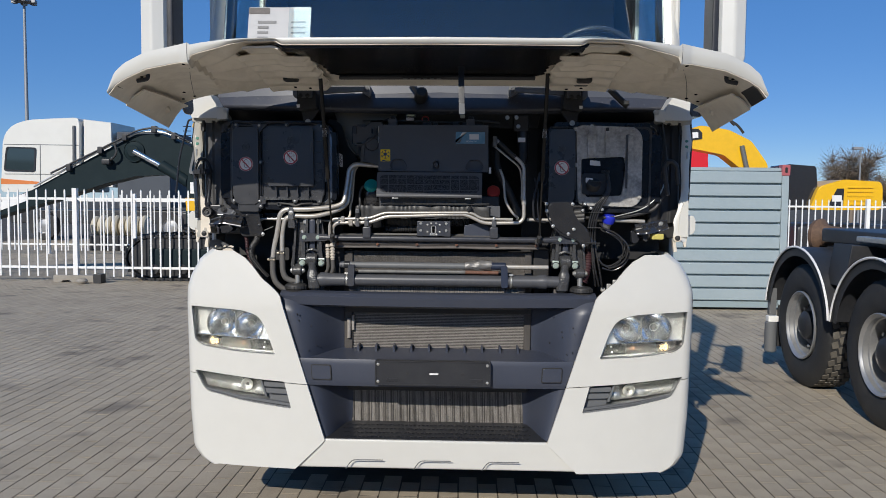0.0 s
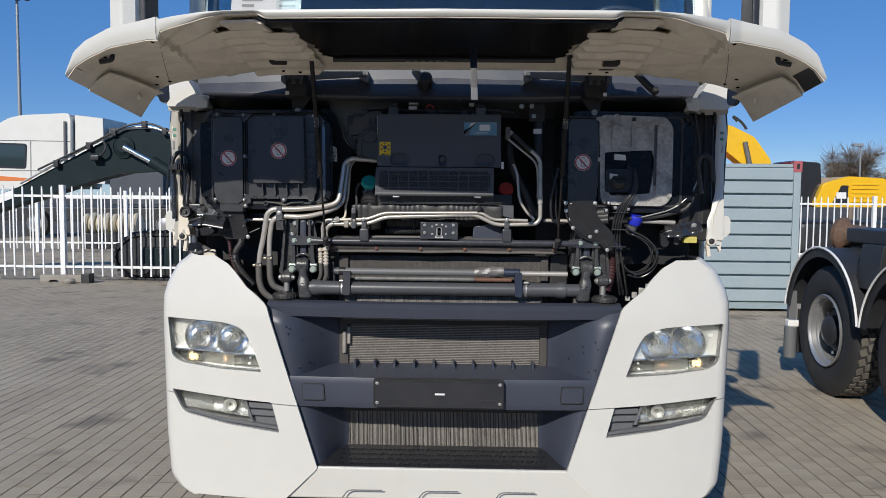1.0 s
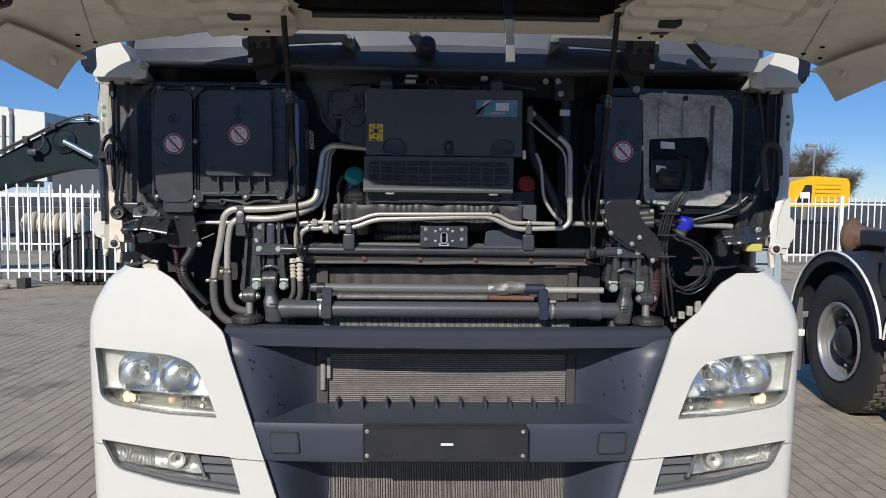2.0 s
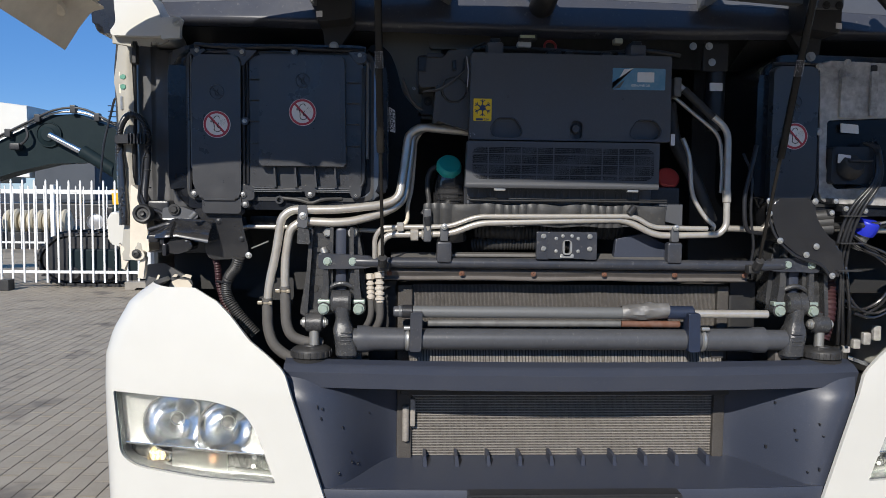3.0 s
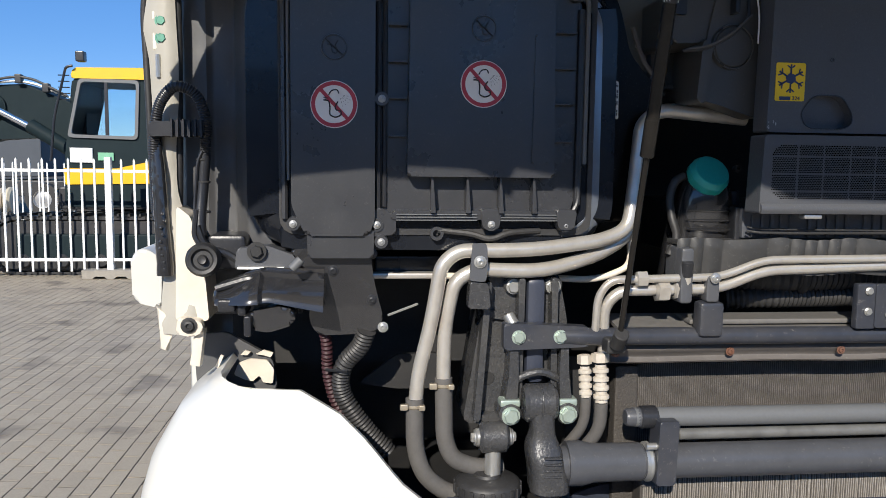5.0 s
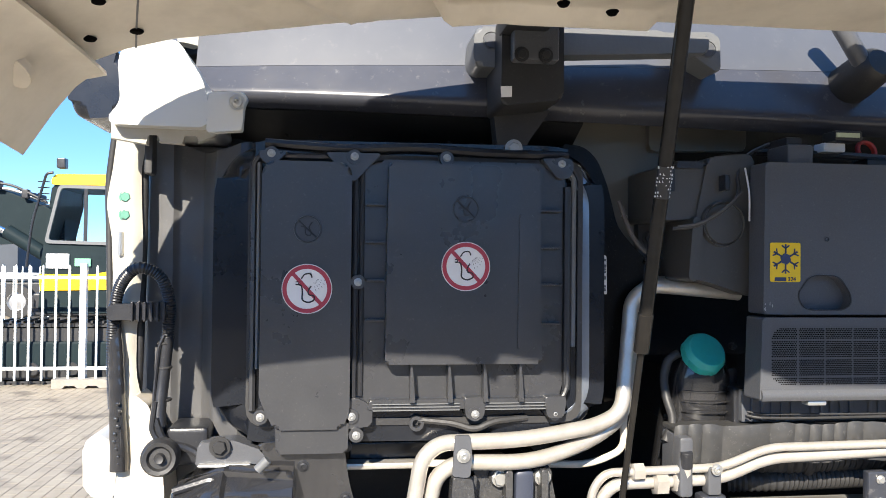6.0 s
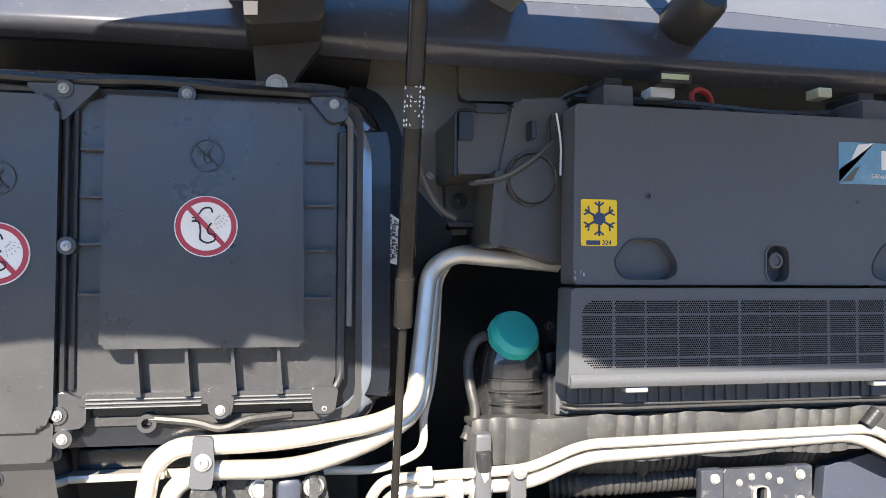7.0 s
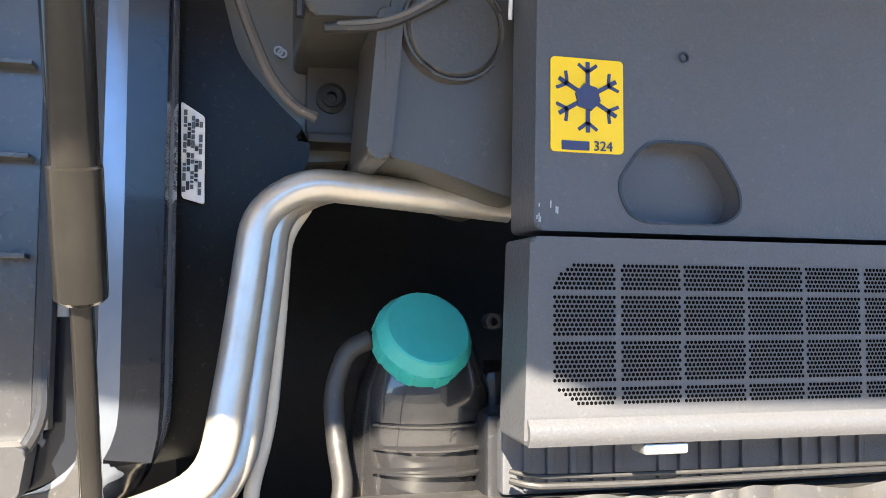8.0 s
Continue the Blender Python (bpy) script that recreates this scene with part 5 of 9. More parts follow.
for k in range(9):
    part("tape_blister", lathe([(0.0, 0.004), (0.002, 0.003), (0.003, 0.0)], (-1.231 + rt.uniform(-0.004, 0.004), 0.106, 1.515 + 0.011 * k), (0.2, -1, 0), 8), POLISHED, truck)
for zz in (1.688, 1.652, 1.604):
    part("cable_tie", cyl((-1.168, 0.12, zz), (-1.168, 0.12, zz + 0.004), 0.0112, 12), RUBBER, truck)
part("wire", tube([(-1.167, 0.11, 1.703), (-1.175, 0.11, 1.686), (-1.18, 0.11, 1.626), (-1.181, 0.1, 1.575)], 0.0025, 0.03, 6), BLACK, truck)
clip = part("cable_clip", prism(rounded([(-1.247, 1.725), (-1.163, 1.727), (-1.162, 1.752), (-1.246, 1.748)], 0.004), 0.10, 0.15, 0.003), BLACK, truck, "black cable clip")
for k in range(6):
    xx = lerp(-1.21, -1.165, k / 5)
    part("fin", box(xx - 0.0015, xx + 0.0015, 0.092, 0.102, 1.724, 1.752, 0.0005), BLACK, clip)
part("wiring", tube([(-1.17, 0.07, 1.587), (-1.159, 0.07, 1.553), (-1.124, 0.08, 1.543), (-1.103, 0.08, 1.526)], 0.006, 0.03, 8), BLACK, truck)
part("wiring", tube([(-1.169, 0.065, 1.613), (-1.174, 0.065, 1.571), (-1.162, 0.065, 1.554)], 0.004, 0.03, 8), BLACK, truck)

# right: duct, blue cap, plates
duct_r = prism(rounded([(0.538, 1.598), (0.656, 1.6), (0.662, 1.547), (0.698, 1.495), (0.734, 1.474), (0.75, 1.39), (0.715, 1.379), (0.692, 1.421), (0.619, 1.441), (0.561, 1.487), (0.537, 1.551)], 0.02), 0.010, 0.12, 0.010, seg=3)
duct_r = part("air_duct", duct_r, POLISHED, truck, "curved black moulded air duct")
part("duct_flange", tube([(0.527, 0.01, 1.595), (0.529, 0.01, 1.546), (0.554, 0.01, 1.484), (0.612, 0.01, 1.437), (0.684, 0.01, 1.419), (0.712, 0.01, 1.379)], 0.004, 0.03, 6), BLACK, duct_r)
for q in ((0.529, 0.008, 1.591), (0.53, 0.008, 1.557), (0.562, 0.006, 1.483), (0.637, 0.006, 1.445), (0.664, 0.006, 1.468), (0.712, 0.006, 1.388), (0.655, 0.006, 1.591)):
    part("screw", screw(q, 0.006), STEEL, duct_r)
plate_r = part("cast_plate", prism(rounded([(0.672, 1.977), (0.965, 1.968), (0.995, 1.925), (0.996, 1.609), (0.955, 1.579), (0.686, 1.586)], 0.03), 0.045, 0.09, 0.008), CASTALU, truck, "bare dusty cast metal plate, uncovered")
cut(plate_r, prism(rounded([(0.699, 1.814), (0.908, 1.825), (0.919, 1.776), (0.899, 1.635), (0.728, 1.625), (0.701, 1.685)], 0.012), 0.0, 0.078))
part("recess_floor", prism(rounded([(0.712, 1.815), (0.919, 1.825), (0.909, 1.637), (0.74, 1.628)], 0.012), 0.0745, 0.08), DARK, plate_r)
part("dark_hole", lathe([(0.0, 0.0005), (0.030, 0.0005), (0.034, 0.004), (0.036, 0.004), (0.036, -0.002)], (0.871, 0.072, 1.794), (0, -1, 0), 24), RUBBER, plate_r)
for a, b in (((0.735, 0.043, 1.929), 0.05), ((0.823, 0.043, 1.948), 0.035)):
    part("slot", prism(rect(a[0] - 0.008, a[0] + 0.008, a[2] - b / 2, a[2] + b / 2, 0.003), 0.040, 0.05, 0.002), DARK if b < 0.04 else CASTALU, plate_r)
part("slot", prism(rect(0.913, 0.934, 1.67, 1.932, 0.005), 0.0425, 0.05, 0.001), PANELGREY, plate_r)
for xa, xb, za, zb in ((0.729, 0.768, 1.821, 1.932), (0.813, 0.832, 1.826, 1.948), (0.924, 0.952, 1.635, 1.929)):
    part("plate_rib", prism(rounded([(xa, za), (xb, za), (xb, zb), (xa, zb)], 0.004), 0.034, 0.05, 0.005, seg=2), CASTALU, plate_r)
for q in ((0.668, 0.04, 1.958), (0.746, 0.04, 1.97), (0.96, 0.04, 1.95), (0.673, 0.04, 1.782), (0.984, 0.04, 1.627), (0.946, 0.04, 1.958)):
    part("lug_bolt", bolt(q, 0.007), CASTALU, plate_r)
conn = part("connector", prism(rect(0.704, 0.82, 1.639, 1.741, 0.01), 0.02, 0.08, 0.01), BLACK, truck, "black electrical connectors with paper tags")
part("collar", lathe([(0.034, 0), (0.036, 0.02), (0.028, 0.035), (0.0, 0.035)], (0.753, 0.03, 1.676), (0.1, -0.6, 0.5), 20), RUBBER, conn)
for q, w in (((0.768, 0.055, 1.793), 0.026), ((0.735, 0.015, 1.707), 0.018)):
    part("paper_tag", prism(rounded([(q[0] - w, q[2] - 0.011), (q[0] + w, q[2] - 0.014), (q[0] + w * 0.9, q[2] + 0.010), (q[0] - w, q[2] + 0.014)], 0.003), q[1] - 0.004, q[1]), WHITELABEL, conn, "white paper tag")
for k in range(4):
    part("cable", tube([(0.795 + 0.012 * k, 0.03, 1.753), (0.822, 0.0, 1.737)[:1] + (0.01 - 0.004 * k, 1.737), (0.822 + 0.006 * k, 0.0, 1.65), (0.752 + 0.011 * k, 0.01 - 0.006 * (k % 2), 1.572), (0.735 + 0.011 * k, 0.03, 1.476), (0.738 + 0.013 * k, 0.06, 1.371)], 0.0046, 0.05, 10), BLACK, truck, "black cable")
rc = random.Random(12)
for k in range(5):
    dx, dz, oy = rc.uniform(-0.018, 0.018), rc.uniform(-0.014, 0.014), 0.03 + 0.016 * k
    pts = [(0.792 + 0.012 * k, oy + 0.03, 1.500), (0.815 + dx, oy, 1.468 + dz), (0.872 + dx, oy - 0.01, 1.448 + dz), (0.925 + dx, oy - 0.012, 1.405), (0.938 + dx, oy, 1.350 + dz), (0.915 + dx, oy + 0.01, 1.300 + dz), (0.862 + dx, oy + 0.015, 1.270 + dz), (0.815, oy + 0.02, 1.285 + dz), (0.790, oy + 0.03, 1.330)]
    part("cable_coil", tube(pts[: 9 - (k % 3)], 0.0040 + 0.0008 * (k % 2), 0.045, 8), POLISHED, truck, "looped glossy black cable")
for k in range(3):
    part("cable", tube([(0.745 + 0.014 * k, 0.05 + 0.008 * (k % 3), 1.47), (0.757 + 0.012 * k + rc.uniform(-0.01, 0.01), 0.04, 1.38), (0.765 + 0.013 * k + rc.uniform(-0.01, 0.01), 0.06, 1.28), (0.79 + 0.016 * k, 0.10, 1.18)], 0.0052, 0.05, 8), POLISHED, truck, "black cable")
bc = (0.844, 0.085, 1.514)
cap = part("filler_neck", lathe([(0.020, -0.06), (0.022, -0.015), (0.024, 0.0), (0.0, 0.0)], bc, (0.2, -0.38, 0.9), 20), STEEL, truck, "metal filler neck with a blue cap")
part("blue_cap", lathe([(0.031, -0.012), (0.033, 0.0), (0.033, 0.022), (0.029, 0.028), (0.0, 0.028)], bc, (0.2, -0.38, 0.9), 14), BLUECAP, cap, "blue screw cap")
part("crossbar", cyl((0.877, 0.09, 1.512), (1.025, 0.09, 1.507), 0.010, 12), ALU, truck)
part("crossbar", cyl((0.749, 0.09, 1.514), (0.831, 0.09, 1.514), 0.010, 12), ALU, truck)
part("cable", tube([(0.867, 0.05, 1.531), (1.006, 0.06, 1.565), (1.091, 0.07, 1.637), (1.118, 0.07, 1.709)], 0.0032, 0.08, 8), STEEL, truck)
part("cable", tube([(0.678, 0.05, 1.522), (0.922, 0.07, 1.528), (1.072, 0.08, 1.565), (1.111, 0.09, 1.638)], 0.009, 0.08, 8), RUBBER, truck)
part("cable_loop", tube([(1.127, 0.06, 1.638), (1.103, 0.05, 1.778), (1.125, 0.04, 1.81), (1.162, 0.04, 1.787), (1.173, 0.05, 1.691)], 0.011, 0.05, 10), RUBBER, truck, "black corrugated cable loop")
part("arch_cable", tube([(1.097, 0.08, 1.993), (1.116, 0.08, 1.869), (1.129, 0.08, 1.763)], 0.005, 0.05, 8), RUBBER, truck)
arm_r = part("latch_arm", prism(rounded([(0.992, 1.488), (1.04, 1.492), (1.119, 1.518), (1.118, 1.482), (1.069, 1.452), (0.968, 1.448), (0.955, 1.466)], 0.008), 0.02, 0.09, 0.010, seg=3), POLISHED, truck, "glossy black moulded arm")
part("scoop", sheet(lambda u, v: (lerp(0.965, 1.115, u), 0.030 - 0.045 * math.sin(v * math.pi / 2) ** 1.4 + 0.010 * math.cos(u * 9), lerp(1.492 + 0.026 * u, 1.446 + 0.030 * u * u, v)), 24, 10, 0.004), POLISHED, arm_r)
part("ridge", tube([(0.965, 0.012, 1.470), (1.02, 0.0, 1.478), (1.06, 0.0, 1.462), (1.112, 0.01, 1.492)], 0.006, 0.02, 8), BLACK, arm_r)
part("hanger", prism(rounded([(0.944, 1.462), (0.972, 1.462), (0.985, 1.418), (0.972, 1.400), (0.950, 1.404)], 0.007), 0.02, 0.05, 0.004), BLACK, arm_r)
part("hanger", prism(rounded([(1.000, 1.452), (1.028, 1.452), (1.024, 1.410), (1.004, 1.414)], 0.006), 0.02, 0.05, 0.004), RUBBER, arm_r)
part("arm_bolt", bolt((1.085, 0.008, 1.498), 0.008), STEEL, arm_r)
part("yellow_tag", box(1.042, 1.099, 0.0, 0.05, 1.422, 1.45, 0.004), mat("pale_yellow_plastic", (0.55, 0.48, 0.12), 0.5), truck, "pale yellow plastic tag")
part("red_hose", tube([(0.747, 0.09, 1.366), (0.744, 0.07, 1.274), (0.721, 0.06, 1.203)], 0.022, 0.06, 12, None, 0.003, 0.010), mat("red_brown_hose", (0.045, 0.016, 0.018), 0.55), truck, "dark red corrugated hose")
for k in range(3):
    part("hose_end", lathe([(0.016, 0), (0.018, 0.01), (0.018, 0.05), (0, 0.05)], ((0.669), 0.04, 1.548 - 0.018 * k), (1, -0.2, 0.1), 12), RUBBER, truck)
for k in range(4):
    part("bracket_scrap", box(0.82 + 0.03 * k, 0.82 + 0.03 * k + 0.022, 0.12, 0.14, 1.15 + 0.012 * k, 1.17 + 0.02 * k, 0.004), CASTALU, truck)

part("cable", tube([(0.497, 0.03, 1.742), (0.484, 0.02, 1.697), (0.463, 0.02, 1.60), (0.468, 0.02, 1.53), (0.482, 0.03, 1.505), (0.53, 0.05, 1.50)], 0.006, 0.05, 10), BLACK, truck, "black cable hanging beside the box")
part("cable", tube([(0.470, 0.05, 1.72), (0.490, 0.03, 1.66), (0.486, 0.03, 1.56), (0.506, 0.04, 1.46), (0.498, 0.05, 1.40)], 0.004, 0.05, 8), BLACK, truck, "thin black cable")
for k in range(5):
    part("cable_tie", box(0.726 + 0.004 * k, 0.792 + 0.004 * k, 0.000, 0.022, 1.40 + 0.075 * k, 1.404 + 0.075 * k, 0.001), RUBBER, truck)
for k, (xx, zz) in enumerate(((0.716, 1.592), (0.745, 1.572), (0.778, 1.578), (0.706, 1.560), (0.800, 1.566))):
    plug = part("plug", box(xx - 0.010, xx + 0.010, 0.012, 0.05, zz - 0.008, zz + 0.008, 0.003), BLACK, truck)
    part("screw", screw((xx, 0.011, zz), 0.005), STEEL, plug)

# hoses under the left duct
part("drain_hose", tube([(-0.907, 0.06, 1.422), (-0.916, 0.07, 1.393), (-0.946, 0.09, 1.36), (-0.951, 0.1, 1.311), (-0.915, 0.1, 1.254), (-0.87, 0.1, 1.205)], 0.016, 0.05, 12, None, 0.002, 0.006), RUBBER, truck, "black corrugated drain hose")
part("red_hose", tube([(-0.977, 0.08, 1.427), (-0.97, 0.09, 1.388), (-0.972, 0.1, 1.349), (-0.96, 0.11, 1.289), (-0.915, 0.12, 1.217)], 0.010, 0.05, 10, None, 0.002, 0.006), mat("dull_red_hose", (0.045, 0.014, 0.017), 0.55), truck, "dull red corrugated hose")
part("cable_tie", tube([(-0.973, 0.08, 1.353), (-0.938, 0.075, 1.351)], 0.003, 0.01, 6), BLACK, truck)
part("splash_plate", prism(rounded([(-0.919, 1.299), (-0.853, 1.35), (-0.779, 1.353), (-0.778, 1.288), (-0.853, 1.288)], 0.01), 0.19, 0.2), DARK, truck)
part("wing_liner", prism(rounded([(-1.205, 1.385), (-1.150, 1.392), (-1.070, 1.345), (-1.062, 1.285), (-1.20, 1.285)], 0.012), 0.20, 0.212, 0.003), PRIMER, truck, "grey sheet behind the wing")
part("foil_scrap", prism(rounded([(-1.136, 1.318), (-1.128, 1.338), (-1.108, 1.346), (-1.078, 1.343), (-1.067, 1.327), (-1.069, 1.301), (-1.086, 1.303), (-1.092, 1.316), (-1.104, 1.305), (-1.118, 1.309)], 0.004), 0.19, 0.195), CREAM, truck)
part("foil_scrap", prism([(-1.124, 1.353), (-1.116, 1.361), (-1.107, 1.358), (-1.112, 1.352)], 0.19, 0.195), CREAM, truck)
part("foil_scrap", prism([(-1.098, 1.354), (-1.084, 1.361), (-1.068, 1.356), (-1.072, 1.348), (-1.086, 1.352)], 0.19, 0.195), CREAM, truck)
part("foil_scrap", prism([(-1.162, 1.339), (-1.151, 1.363), (-1.146, 1.361), (-1.157, 1.337)], 0.15, 0.155), CREAM, truck)


# ---- middle of the bay ----
# centre cover: upper door and lower grille
upper = part("centre_cover", prism(rounded([(-0.293, 1.743), (0.243, 1.743), (0.240, 1.968), (-0.290, 1.968)], 0.005), -0.013, 0.03, 0.003, seg=3), PANELGREY, truck, "charcoal plastic centre cover with recessed grips")
GRIP = rounded([(-0.239, 1.773), (-0.231, 1.755), (-0.22, 1.75), (-0.167, 1.75), (-0.154, 1.758), (-0.155, 1.773), (-0.173, 1.8), (-0.219, 1.8)], 0.012, 4)
KX, KZ = (-0.01, 1.771)
GRIP_R = [(2 * KX - q[0], q[1]) for q in GRIP]
cut(upper, prism(GRIP, -0.05, 0.004))
cut(upper, prism(GRIP_R, -0.05, 0.004))
SLOT = rounded([(KX - 0.0165, KZ - 0.024), (KX + 0.0165, KZ - 0.024), (KX + 0.0165, KZ + 0.024), (KX - 0.0165, KZ + 0.024)], 0.0162, 6)
cut(upper, prism(SLOT, -0.05, 0.006))
part("grip_edge", ring(shrink(GRIP, -0.0018), GRIP, -0.0140, -0.012), BLACK, upper)
part("grip_edge", ring(shrink(GRIP_R, -0.0018), GRIP_R, -0.0140, -0.012), BLACK, upper)
part("knob_rim", ring(shrink(SLOT, -0.0018), SLOT, -0.0150, -0.012), PANELGREY, upper)
part("latch_knob", lathe([(0.0125, 0.0), (0.0120, 0.013), (0.0100, 0.017), (0.0070, 0.0175), (0.0060, 0.0150), (0, 0.0150)], (KX, 0.006, KZ + 0.004), (0, -1, 0), 24), PANELGREY, upper)
part("dimple", lathe([(0.0035, 0), (0.0035, 0.0007), (0.0025, 0.0007), (0.0025, -0.001)], (-0.193, -0.014, 1.855), (0, -1, 0), 14), BLACK, upper)
part("dimple", lathe([(0.003, 0), (0.003, 0.0006), (0.002, 0.0006), (0.002, -0.001)], (0.112, -0.013, 1.855), (0, -1, 0), 14), BLACK, upper)
rs = random.Random(4)
for k in range(9):
    wx, wz, wl = -0.292 + abs(rs.gauss(0, 0.008)), 1.745 + abs(rs.gauss(0, 0.010)), rs.uniform(0.001, 0.005)
    part("scuff", prism([(wx, wz), (wx + 0.0007, wz), (wx + 0.0009, wz + wl), (wx + 0.0001, wz + wl)], -0.0133, -0.012), SCREW, upper)
lowerp = part("grille_cover", prism(rounded([(-0.302, 1.617), (0.213, 1.617), (0.213, 1.739), (-0.298, 1.739)], 0.004), -0.020, 0.025, 0.003, seg=3), PANELGREY, truck, "charcoal perforated lower cover with a worn pale lip")
part("lip", sheet(lambda u, v: (lerp(-0.300, 0.212, u), -0.0215 - 0.004 * math.sin(v * math.pi), lerp(1.617, 1.633, v)), 20, 4, 0.003), PANELGREY, lowerp)
# perforation
holes_v, holes_f = [], []
px0, px1, pz0, pz1 = -0.287, 0.200, 1.640, 1.7245
pitch = 0.0027
bars = (4, 14, 24)
for j in range(31):
    if j in bars:
        continue
    zz = pz0 + (j + 0.5) * pitch
    nin = 0.020 * max(0, 1 - min(zz - pz0, pz1 - zz) / 0.020) ** 2
    for i in range(int((px1 - px0) / pitch)):
        xx = px0 + (i + 0.5 * (j % 2)) * pitch
        if xx < px0 + nin or xx > px1 - nin or ((xx - px0) % 0.0432) < 0.0027:
            continue
        k = len(holes_v)
        for s in range(6):
            a = math.pi / 3 * s + 0.5
            holes_v.append((xx + 0.00116 * math.cos(a), -0.0203, zz + 0.00116 * math.sin(a)))
        holes_f.append((k, k + 1, k + 2, k + 3, k + 4, k + 5))
me = bpy.data.meshes.new("perforation")
me.from_pydata(holes_v, [], holes_f)
me.materials.append(HOLE)
perf = new("perforation", me)
perf.parent = lowerp
tagged(perf, "", "", "", "stuff")
part("clip", box(-0.225, -0.195, -0.018, 0.0, 1.609, 1.616, 0.002), STEEL, lowerp)
part("clip", box(0.130, 0.160, -0.018, 0.0, 1.609, 1.616, 0.002), STEEL, lowerp)
for xx in (-0.225, 0.155):
    hinge = part("cover_hinge", box(xx - 0.022, xx + 0.020, 0.0, 0.06, 1.960, 1.998, 0.004), PANELGREY, truck)
    part("hinge_block", box(xx - 0.012, xx + 0.014, 0.02, 0.09, 1.99, 2.012, 0.003), BLACK, hinge)
part("paper_slip", box(0.245, 0.256, -0.012, -0.008, 1.735, 1.765, 0.001), WHITELABEL, upper)

# yellow snowflake label
sx, sz = (-0.259, 1.82)
lw, lh = 0.0238, 0.0290
snow = part("snowflake_label", prism(rect(sx - lw, sx + lw, sz - lh, sz + lh, 0.003), -0.0142, -0.013), YELLOW, truck, "yellow label with a dark blue snowflake")
flake = bmesh.new()
for k in range(6):
    a = math.pi / 2 + k * math.pi / 3
    d, n = Vector((math.cos(a), 0, math.sin(a))), Vector((-math.sin(a), 0, math.cos(a)))
    o = Vector((sx, -0.0146, sz + 0.005))
    for p0, p1, w in ((o, o + d * 0.0218, 0.0014), (o + d * 0.0155, o + d * 0.0202 + n * 0.0062, 0.0011), (o + d * 0.0155, o + d * 0.0202 - n * 0.0062, 0.0011)):
        t = (p1 - p0).normalized()
        s = Vector((-t.z, 0, t.x)) * w
        vs = [flake.verts.new(q) for q in (p0 - s, p0 + s, p1 + s, p1 - s)]
        flake.faces.new(vs)
part("snowflake", flake, BLUEPRINT, snow, smooth=0)
part("hub", lathe([(0, 0.0012), (0.0085, 0.0012), (0.0085, 0)], (sx, -0.0142, sz + 0.005), (0, -1, 0), 6), BLUEPRINT, snow)
text("324", 0.0085, (sx + 0.010, -0.0146, sz - 0.0250), BLUEPRINT, snow, "number")
part("print_bar", prism(rect(sx - 0.017, sx + 0.001, sz - 0.0278, sz - 0.0222, 0.0005), -0.0147, -0.014), BLUEPRINT, snow)
# blue oil label
ox0, oz0 = (0.083, 1.879)
ox1, oz1 = (0.224, 1.935)
oil = part("oil_label", prism(rect(ox0, ox1, oz0, oz1, 0.004), -0.0142, -0.013), SKYPRINT, truck, "light blue oil label with a white swoosh")
part("swoosh", prism([(ox0, oz0 + 0.002), (ox0, oz0 + 0.018), (ox0 + 0.03, oz0 + 0.035), (ox0 + 0.055, oz1), (ox0 + 0.03, oz1 - 0.003), (ox0 + 0.012, oz0 + 0.02)], -0.0147, -0.0142), WHITELABEL, oil)
part("swoosh", prism([(ox0 + 0.004, oz0 + 0.002), (ox0 + 0.02, oz0 + 0.004), (ox0 + 0.032, oz0 + 0.024), (ox0 + 0.024, oz0 + 0.02)], -0.0149, -0.0142), SEAL, oil)
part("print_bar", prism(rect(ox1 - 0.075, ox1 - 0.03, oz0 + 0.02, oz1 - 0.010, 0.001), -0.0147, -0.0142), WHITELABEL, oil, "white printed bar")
text("GENUINE OIL", 0.0085, ((ox0 + ox1) / 2 + 0.005, -0.0147, oz0 + 0.011), WHITELABEL, oil, "lettering")

# coolant tank with teal cap
cc = Vector((-0.340, 0.088, 1.6705))
ax = Vector((0.12, -0.80, 0.60)).normalized()
tank = part("coolant_tank", lathe([(0.030, 0.012), (0.040, -0.008), (0.048, -0.03), (0.053, -0.07), (0.056, -0.13), (0.057, -0.2), (0, -0.2)], cc + Vector((0.01, 0.02, 0.0)), (0.02, -0.25, 1), 24), POLISHED, truck, "black coolant tank neck with a teal screw cap")
for k in range(4):
    part("tank_rib", tube([(cc.x + 0.01 + 0.0535 * math.sin(a), cc.y + 0.035 - 0.0545 * math.cos(a), cc.z - 0.055 - 0.016 * k) for a in [lerp(-0.9, 0.9, i / 10) for i in range(11)]], 0.0014, 0.005, 6), POLISHED, tank)
capm = lathe([(0.0330, -0.004), (0.0345, 0.0), (0.0345, 0.011), (0.0300, 0.0195), (0.0285, 0.0205), (0, 0.0208)], cc, ax, 24)
side = ax.orthogonal().normalized()
for k in range(8):
    d = Matrix.Rotation(2 * math.pi * k / 8 + 0.2, 3, ax) @ side
    t = ax.cross(d)
    own = box(-0.0060, 0.0060, -0.004, 0.0014, -0.003, 0.0100, 0.0014)
    own.transform(Matrix.Translation(cc + d * 0.0336) @ Matrix((t, d, ax)).transposed().to_4x4())
    part("cap_flute", own, TEAL, tank)
part("teal_cap", capm, TEAL, tank, "teal screw cap with eight flutes", 20)
